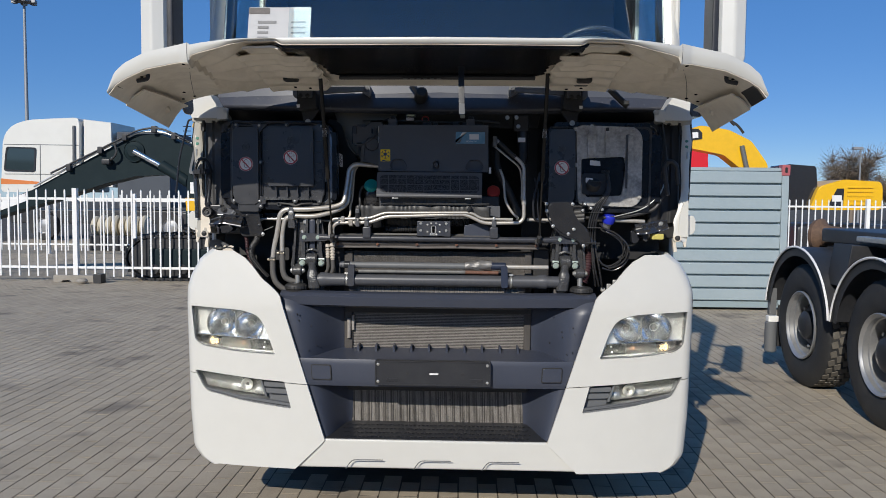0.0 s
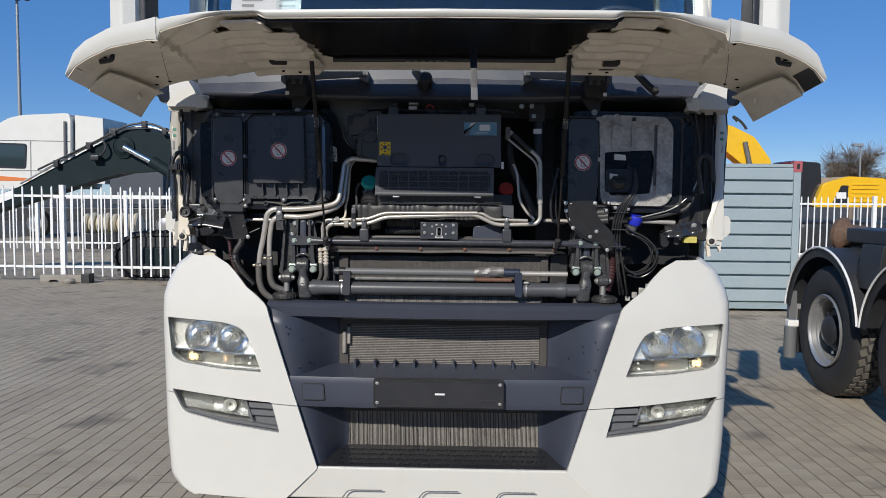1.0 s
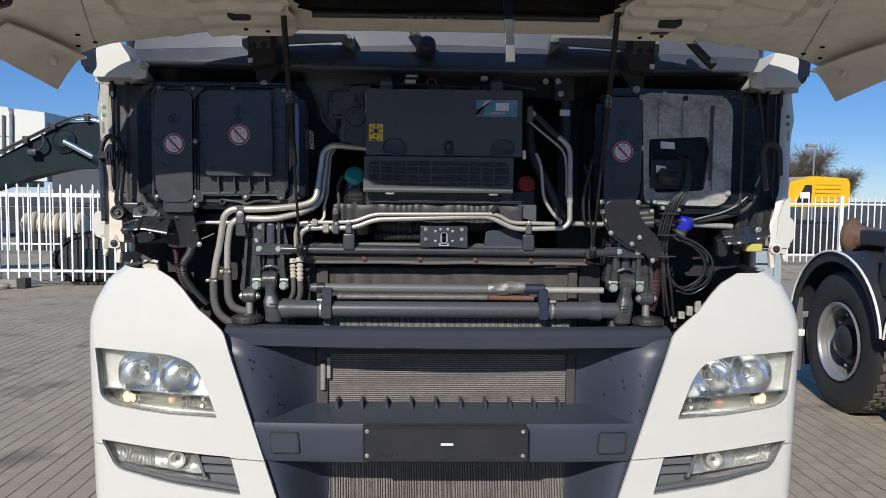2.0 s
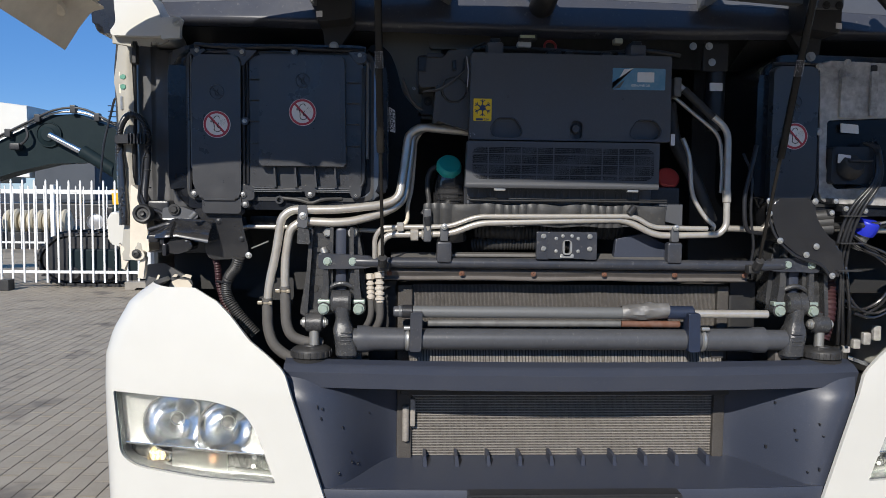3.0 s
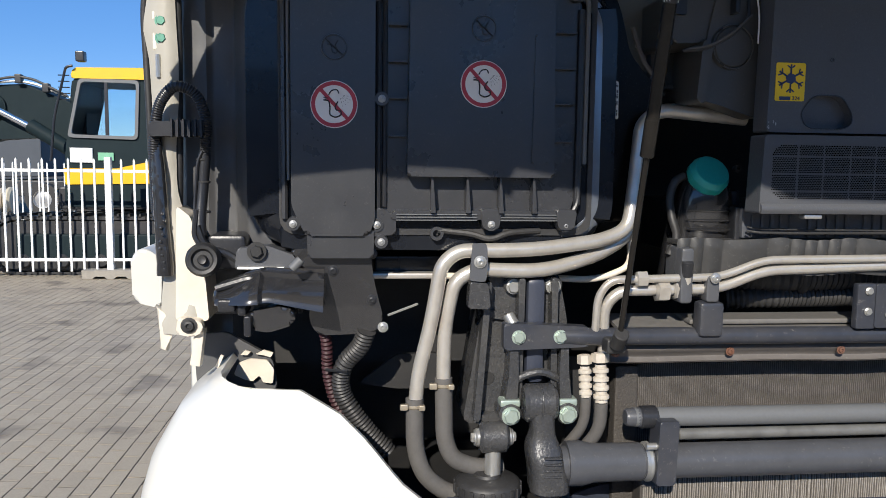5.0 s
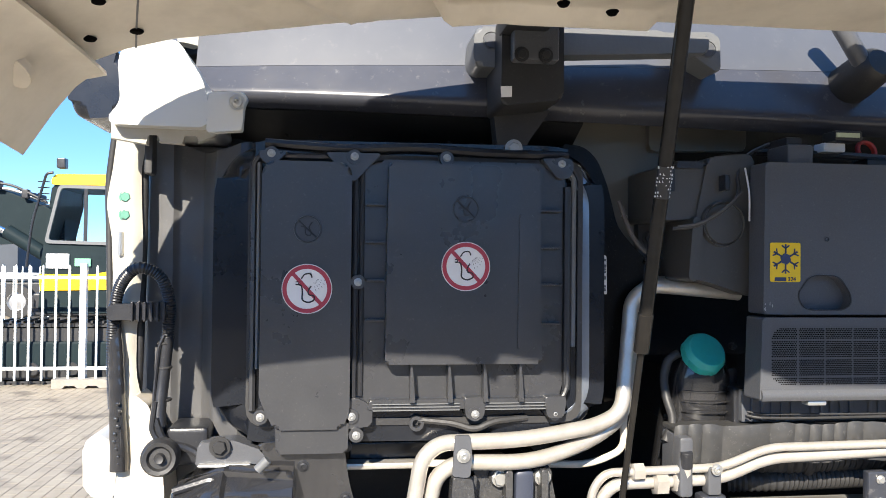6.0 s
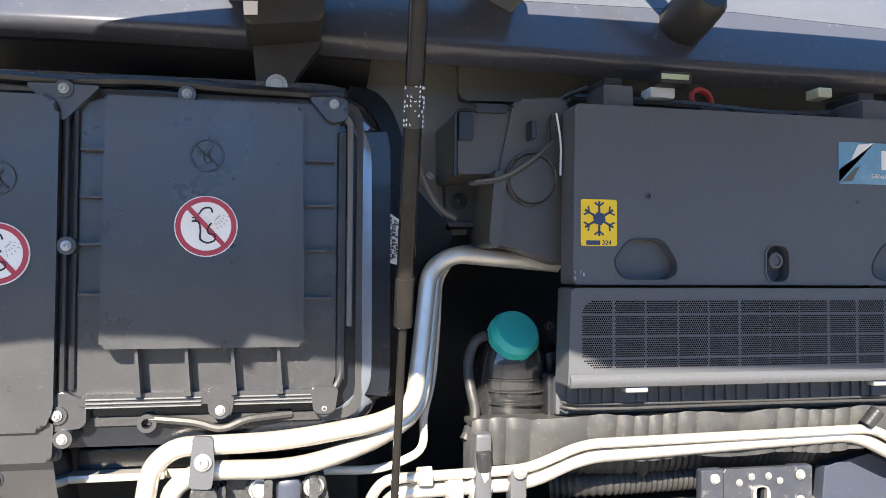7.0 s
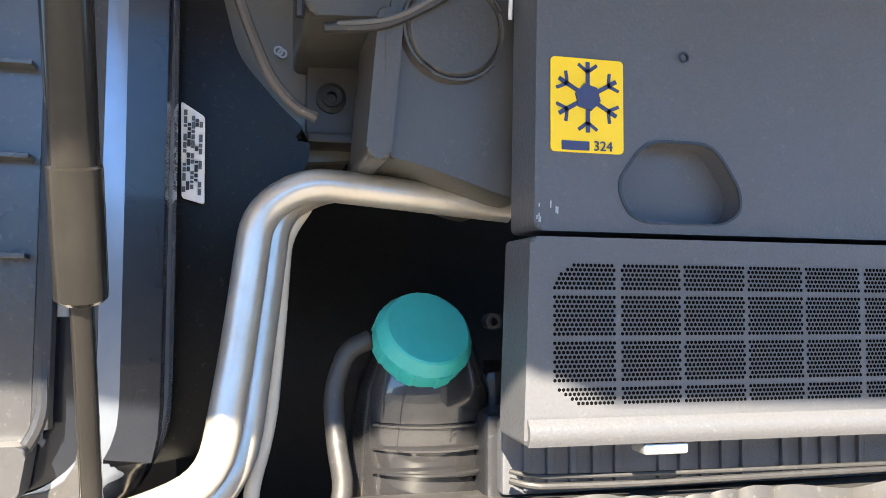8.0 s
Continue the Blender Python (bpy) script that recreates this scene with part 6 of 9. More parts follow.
part("overflow_hose", tube([(-0.373, 0.1, 1.673), (-0.389, 0.1, 1.666), (-0.399, 0.1, 1.638), (-0.397, 0.09, 1.602), (-0.392, 0.07, 1.572), (-0.412, 0.06, 1.542)], 0.0070, 0.04, 10), RUBBER, truck, "black overflow hose")
part("tank_shoulder", box(-0.289, -0.27, 0.10, 0.2, 1.561, 1.651, 0.008), BLACK, truck)
part("tank_clip", lathe([(0.006, 0), (0.006, 0.012), (0.003, 0.012), (0.003, 0.002), (0, 0.002)], (-0.289, 0.09, 1.686), (0, -1, 0), 8), DARK, truck)
redc = (0.272, 0.1, 1.643)
part("red_cap", lathe([(0.030, -0.004), (0.033, 0.0), (0.033, 0.018), (0.028, 0.024), (0, 0.025)], redc, (0.0, -0.85, 0.5), 20), REDCAP, truck, "dull red screw cap")
part("red_cap_neck", lathe([(0.028, -0.10), (0.028, 0.0), (0, 0.0)], redc, (0.0, -0.85, 0.5), 16), BLACK, truck)

# heater housing beside the cover
hous = part("heater_housing", prism(rounded([(-0.353, 1.981), (-0.279, 1.988), (-0.275, 1.767), (-0.291, 1.769), (-0.353, 1.789), (-0.381, 1.794), (-0.372, 1.891)], 0.012), 0.04, 0.2, 0.012, seg=3), HEATERGREY, truck, "charcoal plastic heater housing")
part("side_fold", prism(rounded([(-0.388, 1.791), (-0.372, 1.788), (-0.364, 1.883), (-0.38, 1.89)], 0.006), 0.032, 0.12, 0.008), HEATERGREY, hous)
part("housing_box", prism(rounded([(-0.426, 1.882), (-0.311, 1.889), (-0.307, 1.968), (-0.326, 1.974), (-0.427, 1.966)], 0.008), 0.045, 0.2, 0.008), HEATERGREY, hous)
part("box_frame", tube([(-0.429, 0.045, 1.88), (-0.429, 0.045, 1.964), (-0.324, 0.045, 1.972)], 0.003, 0.01, 6), BLACK, hous)
for a, b in (((-0.426, 1.926), (-0.408, 1.961)), ((-0.404, 1.962), (-0.363, 1.973))):
    part("pad", prism(rect(min(a[0], b[0]), max(a[0], b[0]), min(a[1], b[1]), max(a[1], b[1]), 0.002), 0.037, 0.05, 0.002), BLACK, hous)
rc = (-0.33, 0.038, 1.878)
part("round_cover", lathe([(0, 0.004), (0.030, 0.004), (0.032, 0.002), (0.0335, 0.0045), (0.035, 0.0045), (0.036, -0.004)], rc, (0.05, -1, 0), 36), HEATERGREY, hous, "round cover")
for a in (0.4, 2.2, 4.0):
    part("cover_slot", tube([(rc[0] + 0.0335 * math.cos(a + s), rc[1] - 0.005, rc[2] + 0.0335 * math.sin(a + s)) for s in (0, 0.12, 0.24)], 0.0016, 0.005, 6), DARK, hous)
mb = part("mount_block", prism(rounded([(-0.415, 1.821), (-0.372, 1.821), (-0.369, 1.933), (-0.416, 1.928)], 0.006), 0.165, 0.3, 0.008), HEATERGREY, truck)
part("block_step", box(-0.416, -0.374, 0.150, 0.17, 1.821, 1.829, 0.002), HEATERGREY, mb)
part("block_stud", lathe([(0.012, 0), (0.012, 0.003), (0.008, 0.004), (0.008, 0.008), (0.004, 0.008), (0.004, 0)], (-0.397, 0.165, 1.859), (0, -1, 0), 16), DARK, mb)
part("block_rib", tube([(-0.362, 0.155, 1.807), (-0.357, 0.155, 1.926)], 0.012, 0.01, 10), HEATERGREY, mb)
part("wire", tube([(-0.415, 0.03, 1.869), (-0.378, 0.03, 1.872), (-0.335, 0.025, 1.896), (-0.306, 0.03, 1.924), (-0.308, 0.04, 1.955), (-0.287, 0.05, 1.988), (-0.248, 0.05, 2.005)], 0.0028, 0.03, 6), RUBBER, truck)
part("wire", tube([(-0.407, 0.03, 1.872), (-0.371, 0.028, 1.877), (-0.332, 0.022, 1.902), (-0.304, 0.03, 1.927)], 0.0022, 0.03, 6), HOSEGREY, truck)
part("wire", tube([(-0.299, 0.03, 1.964), (-0.294, 0.025, 1.927), (-0.297, 0.02, 1.882)], 0.0014, 0.03, 6), WHITELABEL, truck)
part("wire_clip", box(-0.336, -0.328, 0.02, 0.05, 1.928, 1.952, 0.002), BLACK, truck)
# sheet metal between box and heater, with its curved edge
part("brown_sheet", prism(rounded([(-0.56, 1.80), (-0.36, 1.815), (-0.36, 2.075), (-0.56, 2.075)], 0.01), 0.185, 0.20, 0.004), OLIVE, truck, "dull olive-brown sheet metal")
part("sheet_top", prism(rounded([(-0.395, 2.006), (-0.221, 2.011), (-0.221, 2.084), (-0.396, 2.073)], 0.01), 0.17, 0.185, 0.004), OLIVE, truck)
for q in ((-0.435, 0.175, 1.895), (-0.438, 0.175, 1.897)):
    part("sheet_hole", lathe([(0.004, 0), (0.004, 0.002), (0.0025, 0.002), (0.0025, 0)], q, (0, -1, 0), 10), STEEL, truck)
part("dark_guide", prism(rounded([(-0.572, 2.007), (-0.526, 2.004), (-0.503, 1.984), (-0.486, 1.943), (-0.468, 1.874), (-0.436, 1.838), (-0.416, 1.821), (-0.416, 1.798), (-0.454, 1.759), (-0.458, 1.599), (-0.568, 1.58)], 0.015, 5), 0.120, 0.16, 0.010, seg=4), GLOSSBLACK, truck, "glossy black curved guide panel")
part("guide_edge", tube([(-0.469, 0.112, 1.916), (-0.459, 0.112, 1.889), (-0.445, 0.112, 1.857), (-0.428, 0.112, 1.838), (-0.412, 0.112, 1.831)], 0.004, 0.03, 8), SEAL, truck)
lab = part("data_label", prism(rounded([(-0.505, 1.837), (-0.489, 1.827), (-0.488, 1.766), (-0.503, 1.77)], 0.002), 0.112, 0.116), WHITELABEL, truck, "small white data label with rows of tiny print")
l0, l1 = (-0.503, 0.111, 1.832), (-0.49, 0.111, 1.772)
rl = random.Random(12)
for c in range(5):
    xx = lerp(l0[0], l1[0], (c + 0.5) / 5)
    zz = l0[2] - 0.001 - 0.002 * c
    bars_at = bmesh.new()
    while zz > l1[2] + 0.004:
        step = rl.uniform(0.0015, 0.006)
        if rl.random() < 0.75:
            bars_at = box(xx - 0.0011, xx + 0.0011, 0.1108, 0.1125, max(zz - step, l1[2]), zz, 0, bars_at)
        zz -= step + 0.0011
    part("print_line", bars_at, BLACKPRINT if c in (1, 3) else PANELGREY, lab, smooth=0)
# things above the cover
part("relay_bar", box(-0.20, 0.22, 0.10, 0.16, 1.975, 1.995, 0.004), DARK, truck)
part("white_plug", box(-0.162, -0.125, 0.04, 0.07, 1.994, 2.009, 0.003), WHITELABEL, truck, "white plug connector")
part("red_ring", lathe([(0.0135, 0.002), (0.0165, 0.0), (0.0190, 0.003), (0.0190, 0.008), (0.0165, 0.011), (0.0135, 0.009), (0.0135, 0.002)], (-0.07, 0.075, 2.000), (0.1, -1, 0.3), 20), REDCAP, truck, "red ring handle")
part("fuse_block", box(-0.16, -0.114, 0.015, 0.05, 2.008, 2.024, 0.003), DARK, truck, "small fuse block with a pale label")
part("fuse_label", box(-0.159, -0.12, 0.013, 0.016, 2.013, 2.02, 0.0005), mat("pale_green_label", (0.42, 0.46, 0.30), 0.5), truck)
part("yellow_plug", box(0.103, 0.126, 0.05, 0.08, 2.01, 2.025, 0.003), mat("cream_plug", (0.6, 0.55, 0.38), 0.5), truck)
for a, b in ((1215, 1262), (1275, 1300), (1390, 1425), (1440, 1470)):
    part("plug", box(lerp(-0.30, 0.30, (a - 960) / 700), lerp(-0.30, 0.30, (b - 960) / 700), 0.05, 0.09, 1.965, 1.988, 0.004), BLACK, truck)
part("cable", tube([(-0.26, 0.07, 1.995), (-0.1, 0.06, 1.992), (0.06, 0.07, 1.985), (0.2, 0.07, 1.998), (0.3, 0.1, 1.99)], 0.006, 0.05, 8), RUBBER, truck)
# drier bottle and valve on the right of the cover
dr = part("drier_bottle", lathe([(0, 0.0), (0.024, 0.0), (0.028, -0.01), (0.028, -0.16), (0.02, -0.18), (0, -0.18)], (0.418, 0.14, 1.968), (0, 0, 1), 20), BLACK, truck, "black drier bottle with a white label")
lq = (0.41, 0.105, 1.908)
part("label", prism(rect(lq[0] - 0.018, lq[0] + 0.018, lq[2] - 0.011, lq[2] + 0.011, 0.002), 0.108, 0.115), WHITELABEL, dr, "white label")
vq = (0.273, 0.04, 1.895)
part("valve_block", box(vq[0] - 0.010, vq[0] + 0.012, 0.03, 0.10, vq[2] - 0.026, vq[2] + 0.026, 0.005), RODGREY, truck, "aluminium valve block")
part("drier_bracket", box(0.37, 0.443, 0.11, 0.13, 1.951, 2.03, 0.004), DARK, truck)
for q in ((0.337, 0.1, 2.017), (0.382, 0.1, 2.018), (0.392, 0.1, 1.974)):
    part("bolt", bolt(q, 0.007), STEEL, truck)
part("dark_hose", tube([(0.283, 0.12, 1.86), (0.29, 0.1, 1.752), (0.354, 0.09, 1.646), (0.402, 0.09, 1.53)], 0.018, 0.06, 12), RUBBER, truck)

# pale ledges and ribbed cooler box under the cover
part("cooler_box", box(-0.30, 0.30, 0.06, 0.5, 1.52, 1.625, 0.006), BLACK, truck, "black ribbed cooler box")
ribs = bmesh.new()
for k in range(30):
    xx = lerp(-0.275, 0.20, k / 29)
    if k % 6 == 5:
        continue
    ribs = box(xx - 0.003, xx + 0.003, 0.0465, 0.065, 1.575, 1.612, 0.0015, ribs)
part("cooler_face", box(-0.292, 0.215, 0.050, 0.07, 1.572, 1.622, 0.003), PANELGREY, truck, "charcoal ribbed cooler face")
tagged(part("rib_bank", ribs, PANELGREY, truck), "", "", "", "stuff")
for dz, r in ((0.0, 0.0022), (0.006, 0.0016)):
    part("cooler_ledge", tube([(-0.292, 0.034, 1.586 + dz), (-0.28, 0.024, 1.584 + dz), (-0.22, 0.022, 1.583 + dz), (0.0, 0.022, 1.584 + dz * 0.6), (0.25, 0.022, 1.583 + dz)], r, 0.03, 8), RUBBER, truck, "thin dark edge")
part("cooler_front", sheet(lambda u, v: (lerp(-0.408, 0.25, u), 0.034 - 0.005 * abs(math.sin(u * 62 + 2.5 * math.sin(u * 17))) * min(1, 6 * v) + 0.006 * v, lerp(1.572, 1.514, v) + 0.002 * math.sin(u * 31)), 320, 6, 0.004), FLUTED, truck, "dusty grey fluted panel")
part("cooler_top", box(-0.408, 0.25, 0.034, 0.08, 1.562, 1.570, 0.002), FLUTED, truck)
part("cooler_end", box(-0.41, -0.388, 0.01, 0.08, 1.47, 1.56, 0.006), PANELGREY, truck)
part("cooler_plate", prism([(0.169, 1.552), (0.306, 1.518), (0.305, 1.578), (0.23, 1.577)], 0.05, 0.06, 0.002), PANELGREY, truck)
part("lower_plate", prism([(0.122, 1.404), (0.286, 1.414), (0.283, 1.461), (0.205, 1.496), (0.13, 1.48)], 0.08, 0.1, 0.003), SLATE, truck)
part("charge_hose", tube([(-0.254, 0.15, 1.5), (-0.185, 0.13, 1.497), (-0.035, 0.13, 1.502), (0.157, 0.13, 1.503)], 0.030, 0.04, 16, None, 0.003, 0.010), RUBBER, truck, "black ribbed charge hose")
part("charge_hose", tube([(-0.265, 0.15, 1.455), (-0.209, 0.13, 1.46), (-0.033, 0.13, 1.463), (0.015, 0.15, 1.459)], 0.020, 0.04, 16, None, 0.003, 0.008), RUBBER, truck)
part("hose_ring", cyl((-0.148, 0.13, 1.498), (-0.133, 0.13, 1.498), 0.034, 20), RUBBER, truck)
part("dust_shelf", sheet(lambda u, v: (lerp(-0.497, 0.309, u), lerp(0.04, 0.12, v), 1.423 + 0.012 * v), 20, 3, 0.006), DUSTY, truck)
part("dust_shelf", box(-0.374, -0.086, 0.05, 0.11, 1.428, 1.437, 0.003), DUSTY, truck)

# ---- pipes ----
A = [(-0.271, 0.1, 1.77), (-0.42, 0.1, 1.782), (-0.452, 0.1, 1.76), (-0.463, 0.09, 1.665), (-0.476, 0.075, 1.585), (-0.522, 0.065, 1.567), (-0.64, 0.045, 1.553), (-0.764, 0.04, 1.552), (-0.790, 0.04, 1.53), (-0.806, 0.045, 1.430), (-0.824, 0.05, 1.355), (-0.829, 0.05, 1.300)]
B = [(-0.255, 0.13, 1.776), (-0.402, 0.13, 1.786), (-0.439, 0.125, 1.765), (-0.45, 0.115, 1.663), (-0.461, 0.1, 1.577), (-0.521, 0.08, 1.543), (-0.619, 0.055, 1.517), (-0.736, 0.05, 1.521), (-0.768, 0.05, 1.502), (-0.780, 0.055, 1.44), (-0.783, 0.055, 1.393), (-0.783, 0.055, 1.335)]
C = [(-0.915, 0.14, 1.501), (-0.618, 0.13, 1.496), (-0.507, 0.13, 1.492), (-0.45, 0.13, 1.516), (-0.454, 0.13, 1.56), (-0.441, 0.13, 1.608), (-0.436, 0.13, 1.672), (-0.432, 0.135, 1.746), (-0.417, 0.14, 1.769)]
part("coolant_pipe", tube(A, 0.0118, 0.045, 16), ALU, truck, "oxidised aluminium coolant pipe")
part("coolant_pipe", tube(B, 0.0118, 0.045, 16), ALU, truck, "oxidised aluminium coolant pipe")
part("opening_flange", tube(C, 0.0058, 0.05, 10), CREAM, truck, "cream painted edge of the cab opening")
part("bright_bar", box(-0.899, -0.783, 0.11, 0.14, 1.497, 1.507, 0.003), ALU, truck)
part("box_base", box(-0.893, -0.747, 0.14, 0.3, 1.503, 1.533, 0.004), GLOSS, truck)
cp = part("pipe_clamp", prism(rounded([(-0.747, 1.506), (-0.721, 1.504), (-0.718, 1.533), (-0.721, 1.565), (-0.743, 1.565)], 0.004), 0.026, 0.032, 0.001), PANELGREY, truck, "dark clamp plate holding two pipes")
part("screw", screw((-0.731, 0.025, 1.536), 0.007), STEEL, cp)
for h in ([(-0.83, 0.05, 1.312), (-0.829, 0.05, 1.229), (-0.815, 0.05, 1.183), (-0.775, 0.055, 1.149), (-0.729, 0.06, 1.143)], [(-0.783, 0.055, 1.344), (-0.78, 0.055, 1.24), (-0.767, 0.055, 1.207), (-0.73, 0.06, 1.19), (-0.683, 0.07, 1.186)]):
    hz = part("coolant_hose", tube(h, 0.0145, 0.04, 14), HOSEGREY, truck, "grey rubber coolant hose with a wire clamp")
    top = Vector(h[0])
    part("clamp_band", cyl(top - Vector((0, 0, 0.016)), top - Vector((0, 0, 0.008)), 0.0158, 18), BRASS, hz)
    part("clamp_ear", box(top.x - 0.024, top.x - 0.011, top.y - 0.016, top.y - 0.007, top.z - 0.016, top.z - 0.006, 0.002), BRASS, hz, "gold-grey clamp ear")
    part("clamp_ear", box(top.x + 0.006, top.x + 0.016, top.y - 0.020, top.y - 0.011, top.z - 0.016, top.z - 0.007, 0.002), BRASS, hz)

AC1 = [(-0.522, 0.045, 1.382), (-0.526, 0.035, 1.463), (-0.503, 0.03, 1.489), (-0.337, 0.03, 1.492), (-0.262, 0.03, 1.522), (0.136, 0.03, 1.536), (0.228, 0.03, 1.492), (0.401, 0.03, 1.497), (0.421, 0.03, 1.52), (0.417, 0.03, 1.781), (0.282, 0.05, 1.901)]
AC2 = [(-0.54, 0.035, 1.406), (-0.54, 0.025, 1.48), (-0.522, 0.02, 1.508), (-0.34, 0.02, 1.512), (-0.266, 0.02, 1.54), (0.164, 0.02, 1.545), (0.211, 0.02, 1.515), (0.366, 0.022, 1.513)]
AC3 = [(0.302, 0.06, 1.759), (0.319, 0.05, 1.715), (0.329, 0.05, 1.601), (0.365, 0.045, 1.544), (0.394, 0.045, 1.519), (0.386, 0.04, 1.509)]
AC4 = [(0.275, 0.06, 1.871), (0.402, 0.05, 1.768), (0.412, 0.05, 1.681), (0.41, 0.05, 1.611)]
part("refrigerant_pipe", tube(AC1, 0.0092, 0.03, 14), ALU, truck, "dull aluminium refrigerant pipe")
part("refrigerant_pipe", tube(AC2, 0.0065, 0.025, 12), ALU, truck, "thin aluminium refrigerant pipe")
part("refrigerant_pipe", tube(AC3, 0.0064, 0.04, 12), ALU, truck)
part("refrigerant_pipe", tube(AC4, 0.0052, 0.03, 12), ALU, truck)
part("rubber_sleeve", tube([(0.295, 0.045, 1.891), (0.375, 0.035, 1.815)], 0.0108, 0.03, 12), RUBBER, truck)
part("pipe_sleeve", cyl((0.42, 0.03, 1.585), (0.418, 0.03, 1.62), 0.0118, 14), ALU, truck)
part("cross_pipe", cyl((0.442, 0.1, 1.511), (0.597, 0.1, 1.509), 0.009, 12), ALU, truck)
for q in ((AC1, 0.42, 0.020, 0.024), (AC1, 0.62, 0.017, 0.03)):
    a, b = Vector(q[0][2]), Vector(q[0][3])
    m = a.lerp(b, q[1])
    part("union_nut", lathe([(0.012, -q[3] / 2), (q[2], -q[3] / 2 + 0.003), (q[2], q[3] / 2 - 0.003), (0.012, q[3] / 2)], m, b - a, 6), ALU, truck, "hexagon union nut")
a, b = Vector(AC2[2]), Vector(AC2[3])
part("union_nut", lathe([(0.007, -0.010), (0.013, -0.008), (0.013, 0.008), (0.007, 0.010)], a.lerp(b, 0.28), b - a, 6), ALU, truck)
part("service_port", cyl((-0.398, 0.015, 1.514), (-0.4, 0.01, 1.539), 0.0095, 12), BLACK, truck, "black capped service port")
part("service_port_neck", cyl((-0.397, 0.018, 1.5), (-0.398, 0.015, 1.517), 0.008, 10), ALU, truck)
part("service_port", cyl((0.145, 0.015, 1.551), (0.16, 0.01, 1.572), 0.0095, 12), BLACK, truck, "black capped service port")
for q in ((-0.354, 0.018, 1.502), (0.274, 0.018, 1.505)):
    pc = part("pipe_bracket", box(q[0] - 0.011, q[0] + 0.011, 0.012, 0.035, q[2] - 0.030, q[2] + 0.013, 0.004), PANELGREY, truck, "dark bracket carrying the pipes")
    part("screw", screw((q[0], 0.007, q[2] + 0.010), 0.006), STEEL, pc)
    part("bracket_foot", box(q[0] - 0.020, q[0] + 0.022, 0.012, 0.045, q[2] - 0.088, q[2] - 0.030, 0.008), RAILBLUE, pc)
for q0, q1, r in (((-0.552, 0.045, 1.362), (-0.550, 0.04, 1.312), 0.0095), ((-0.527, 0.040, 1.366), (-0.525, 0.035, 1.304), 0.0115)):
    d = Vector(q1) - Vector(q0)
    rings = [(r * 0.8, 0.0)]
    for k in range(4):
        h0 = d.length * (0.08 + 0.23 * k)
        rings += [(r * 0.82, h0), (r * 1.12, h0 + 0.002), (r * 1.16, h0 + 0.005), (r * 1.12, h0 + 0.008), (r * 0.82, h0 + 0.009)]
    part("pipe_bellows", lathe(rings + [(r * 0.9, d.length)], q0, d, 18), FITTING, truck, "ribbed pale hose end")
    part("union_nut", lathe([(r * 0.7, -0.020), (r * 1.25, -0.018), (r * 1.25, -0.004), (r * 0.7, -0.002)], q0, d, 6), FITTING, truck)
    part("pipe_end", tube([q1, (q1[0] + 0.002, q1[1] + 0.01, q1[2] - 0.05), (q1[0] - 0.03, q1[1] + 0.04, q1[2] - 0.11)], r * 0.95, 0.03, 12), HOSEGREY, truck)

# ---- cross rail, seal strip, latch plate ----
rz = 1.417
part("cross_rail", tube([(-0.60, 0.04, rz - 0.003), (-0.55, 0.036, rz - 0.004), (0.55, 0.036, rz - 0.006), (0.60, 0.04, rz - 0.003)], 0.0145, 0.03, 14), RAILBLUE, truck, "scuffed blue-black cross rail")
for sx in (1, -1):
    flip = (lambda bm: bm) if sx == 1 else mirrored
    pl = part("rail_plate", flip(prism(rounded([(-0.690, 1.393), (-0.556, 1.397), (-0.536, 1.410), (-0.552, 1.430), (-0.690, 1.437)], 0.006), 0.030, 0.052, 0.003)), RAILBLUE, truck, "bolted end plate of the cross rail")
    for xx in (-0.666, -0.598):
        part("green_bolt", flip(bolt((xx, 0.030, 1.4145), 0.0092, washer=1.25)), GREENZINC, pl, "green zinc bolt")
    for xx in (-0.668, -0.602):
        part("zinc_bolt", flip(bolt((xx, 0.070, 1.490), 0.0105, washer=1.2)), STEEL, truck, "bright zinc bolt")
    part("spacer", flip(cyl((-0.680, 0.05, 1.447), (-0.672, 0.04, 1.432), 0.010, 12)), SCREW, truck)


def strip(u, v):
    x = lerp(-0.520, 0.498, u)
    return (x, 0.055 + 0.006 * math.sin(v * math.pi * 2) + 0.002 * noise.noise((x * 9, v, 0)), lerp(1.366, 1.396, v) + 0.0025 * noise.noise((x * 6, 0, 0)))


strip_ob = part("seal_strip", sheet(strip, 60, 8, 0.004), SEAL, truck, "dusty grey rubber sealing strip with rusty rivets")
for k in range(6):
    xx = lerp(-0.50, 0.485, k / 5)
    part("rivet", screw((xx, 0.048, 1.383), 0.0052), RUST, strip_ob)
lx, lz = (-0.022, 1.465)
latch = part("latch_plate", prism(rect(lx - 0.052, lx + 0.052, lz - 0.037, lz + 0.036, 0.004), 0.012, 0.02, 0.002), RAILBLUE, truck, "dark flap latch plate with keyhole and bolts")
cut(latch, prism(rounded([(lx - 0.006, lz - 0.022), (lx + 0.006, lz - 0.022), (lx + 0.008, lz + 0.012), (lx - 0.008, lz + 0.012)], 0.006), -0.1, 0.1))
part("keyhole_rim", ring(rounded([(lx - 0.013, lz - 0.026), (lx + 0.013, lz - 0.026), (lx + 0.013, lz + 0.014), (lx - 0.013, lz + 0.014)], 0.012), rounded([(lx - 0.007, lz - 0.022), (lx + 0.007, lz - 0.022), (lx + 0.008, lz + 0.012), (lx - 0.008, lz + 0.012)], 0.006), 0.006, 0.016), STEEL, latch)
part("latch_flange", box(lx - 0.083, lx - 0.048, 0.014, 0.03, lz - 0.040, lz + 0.036, 0.004), RAILBLUE, latch)
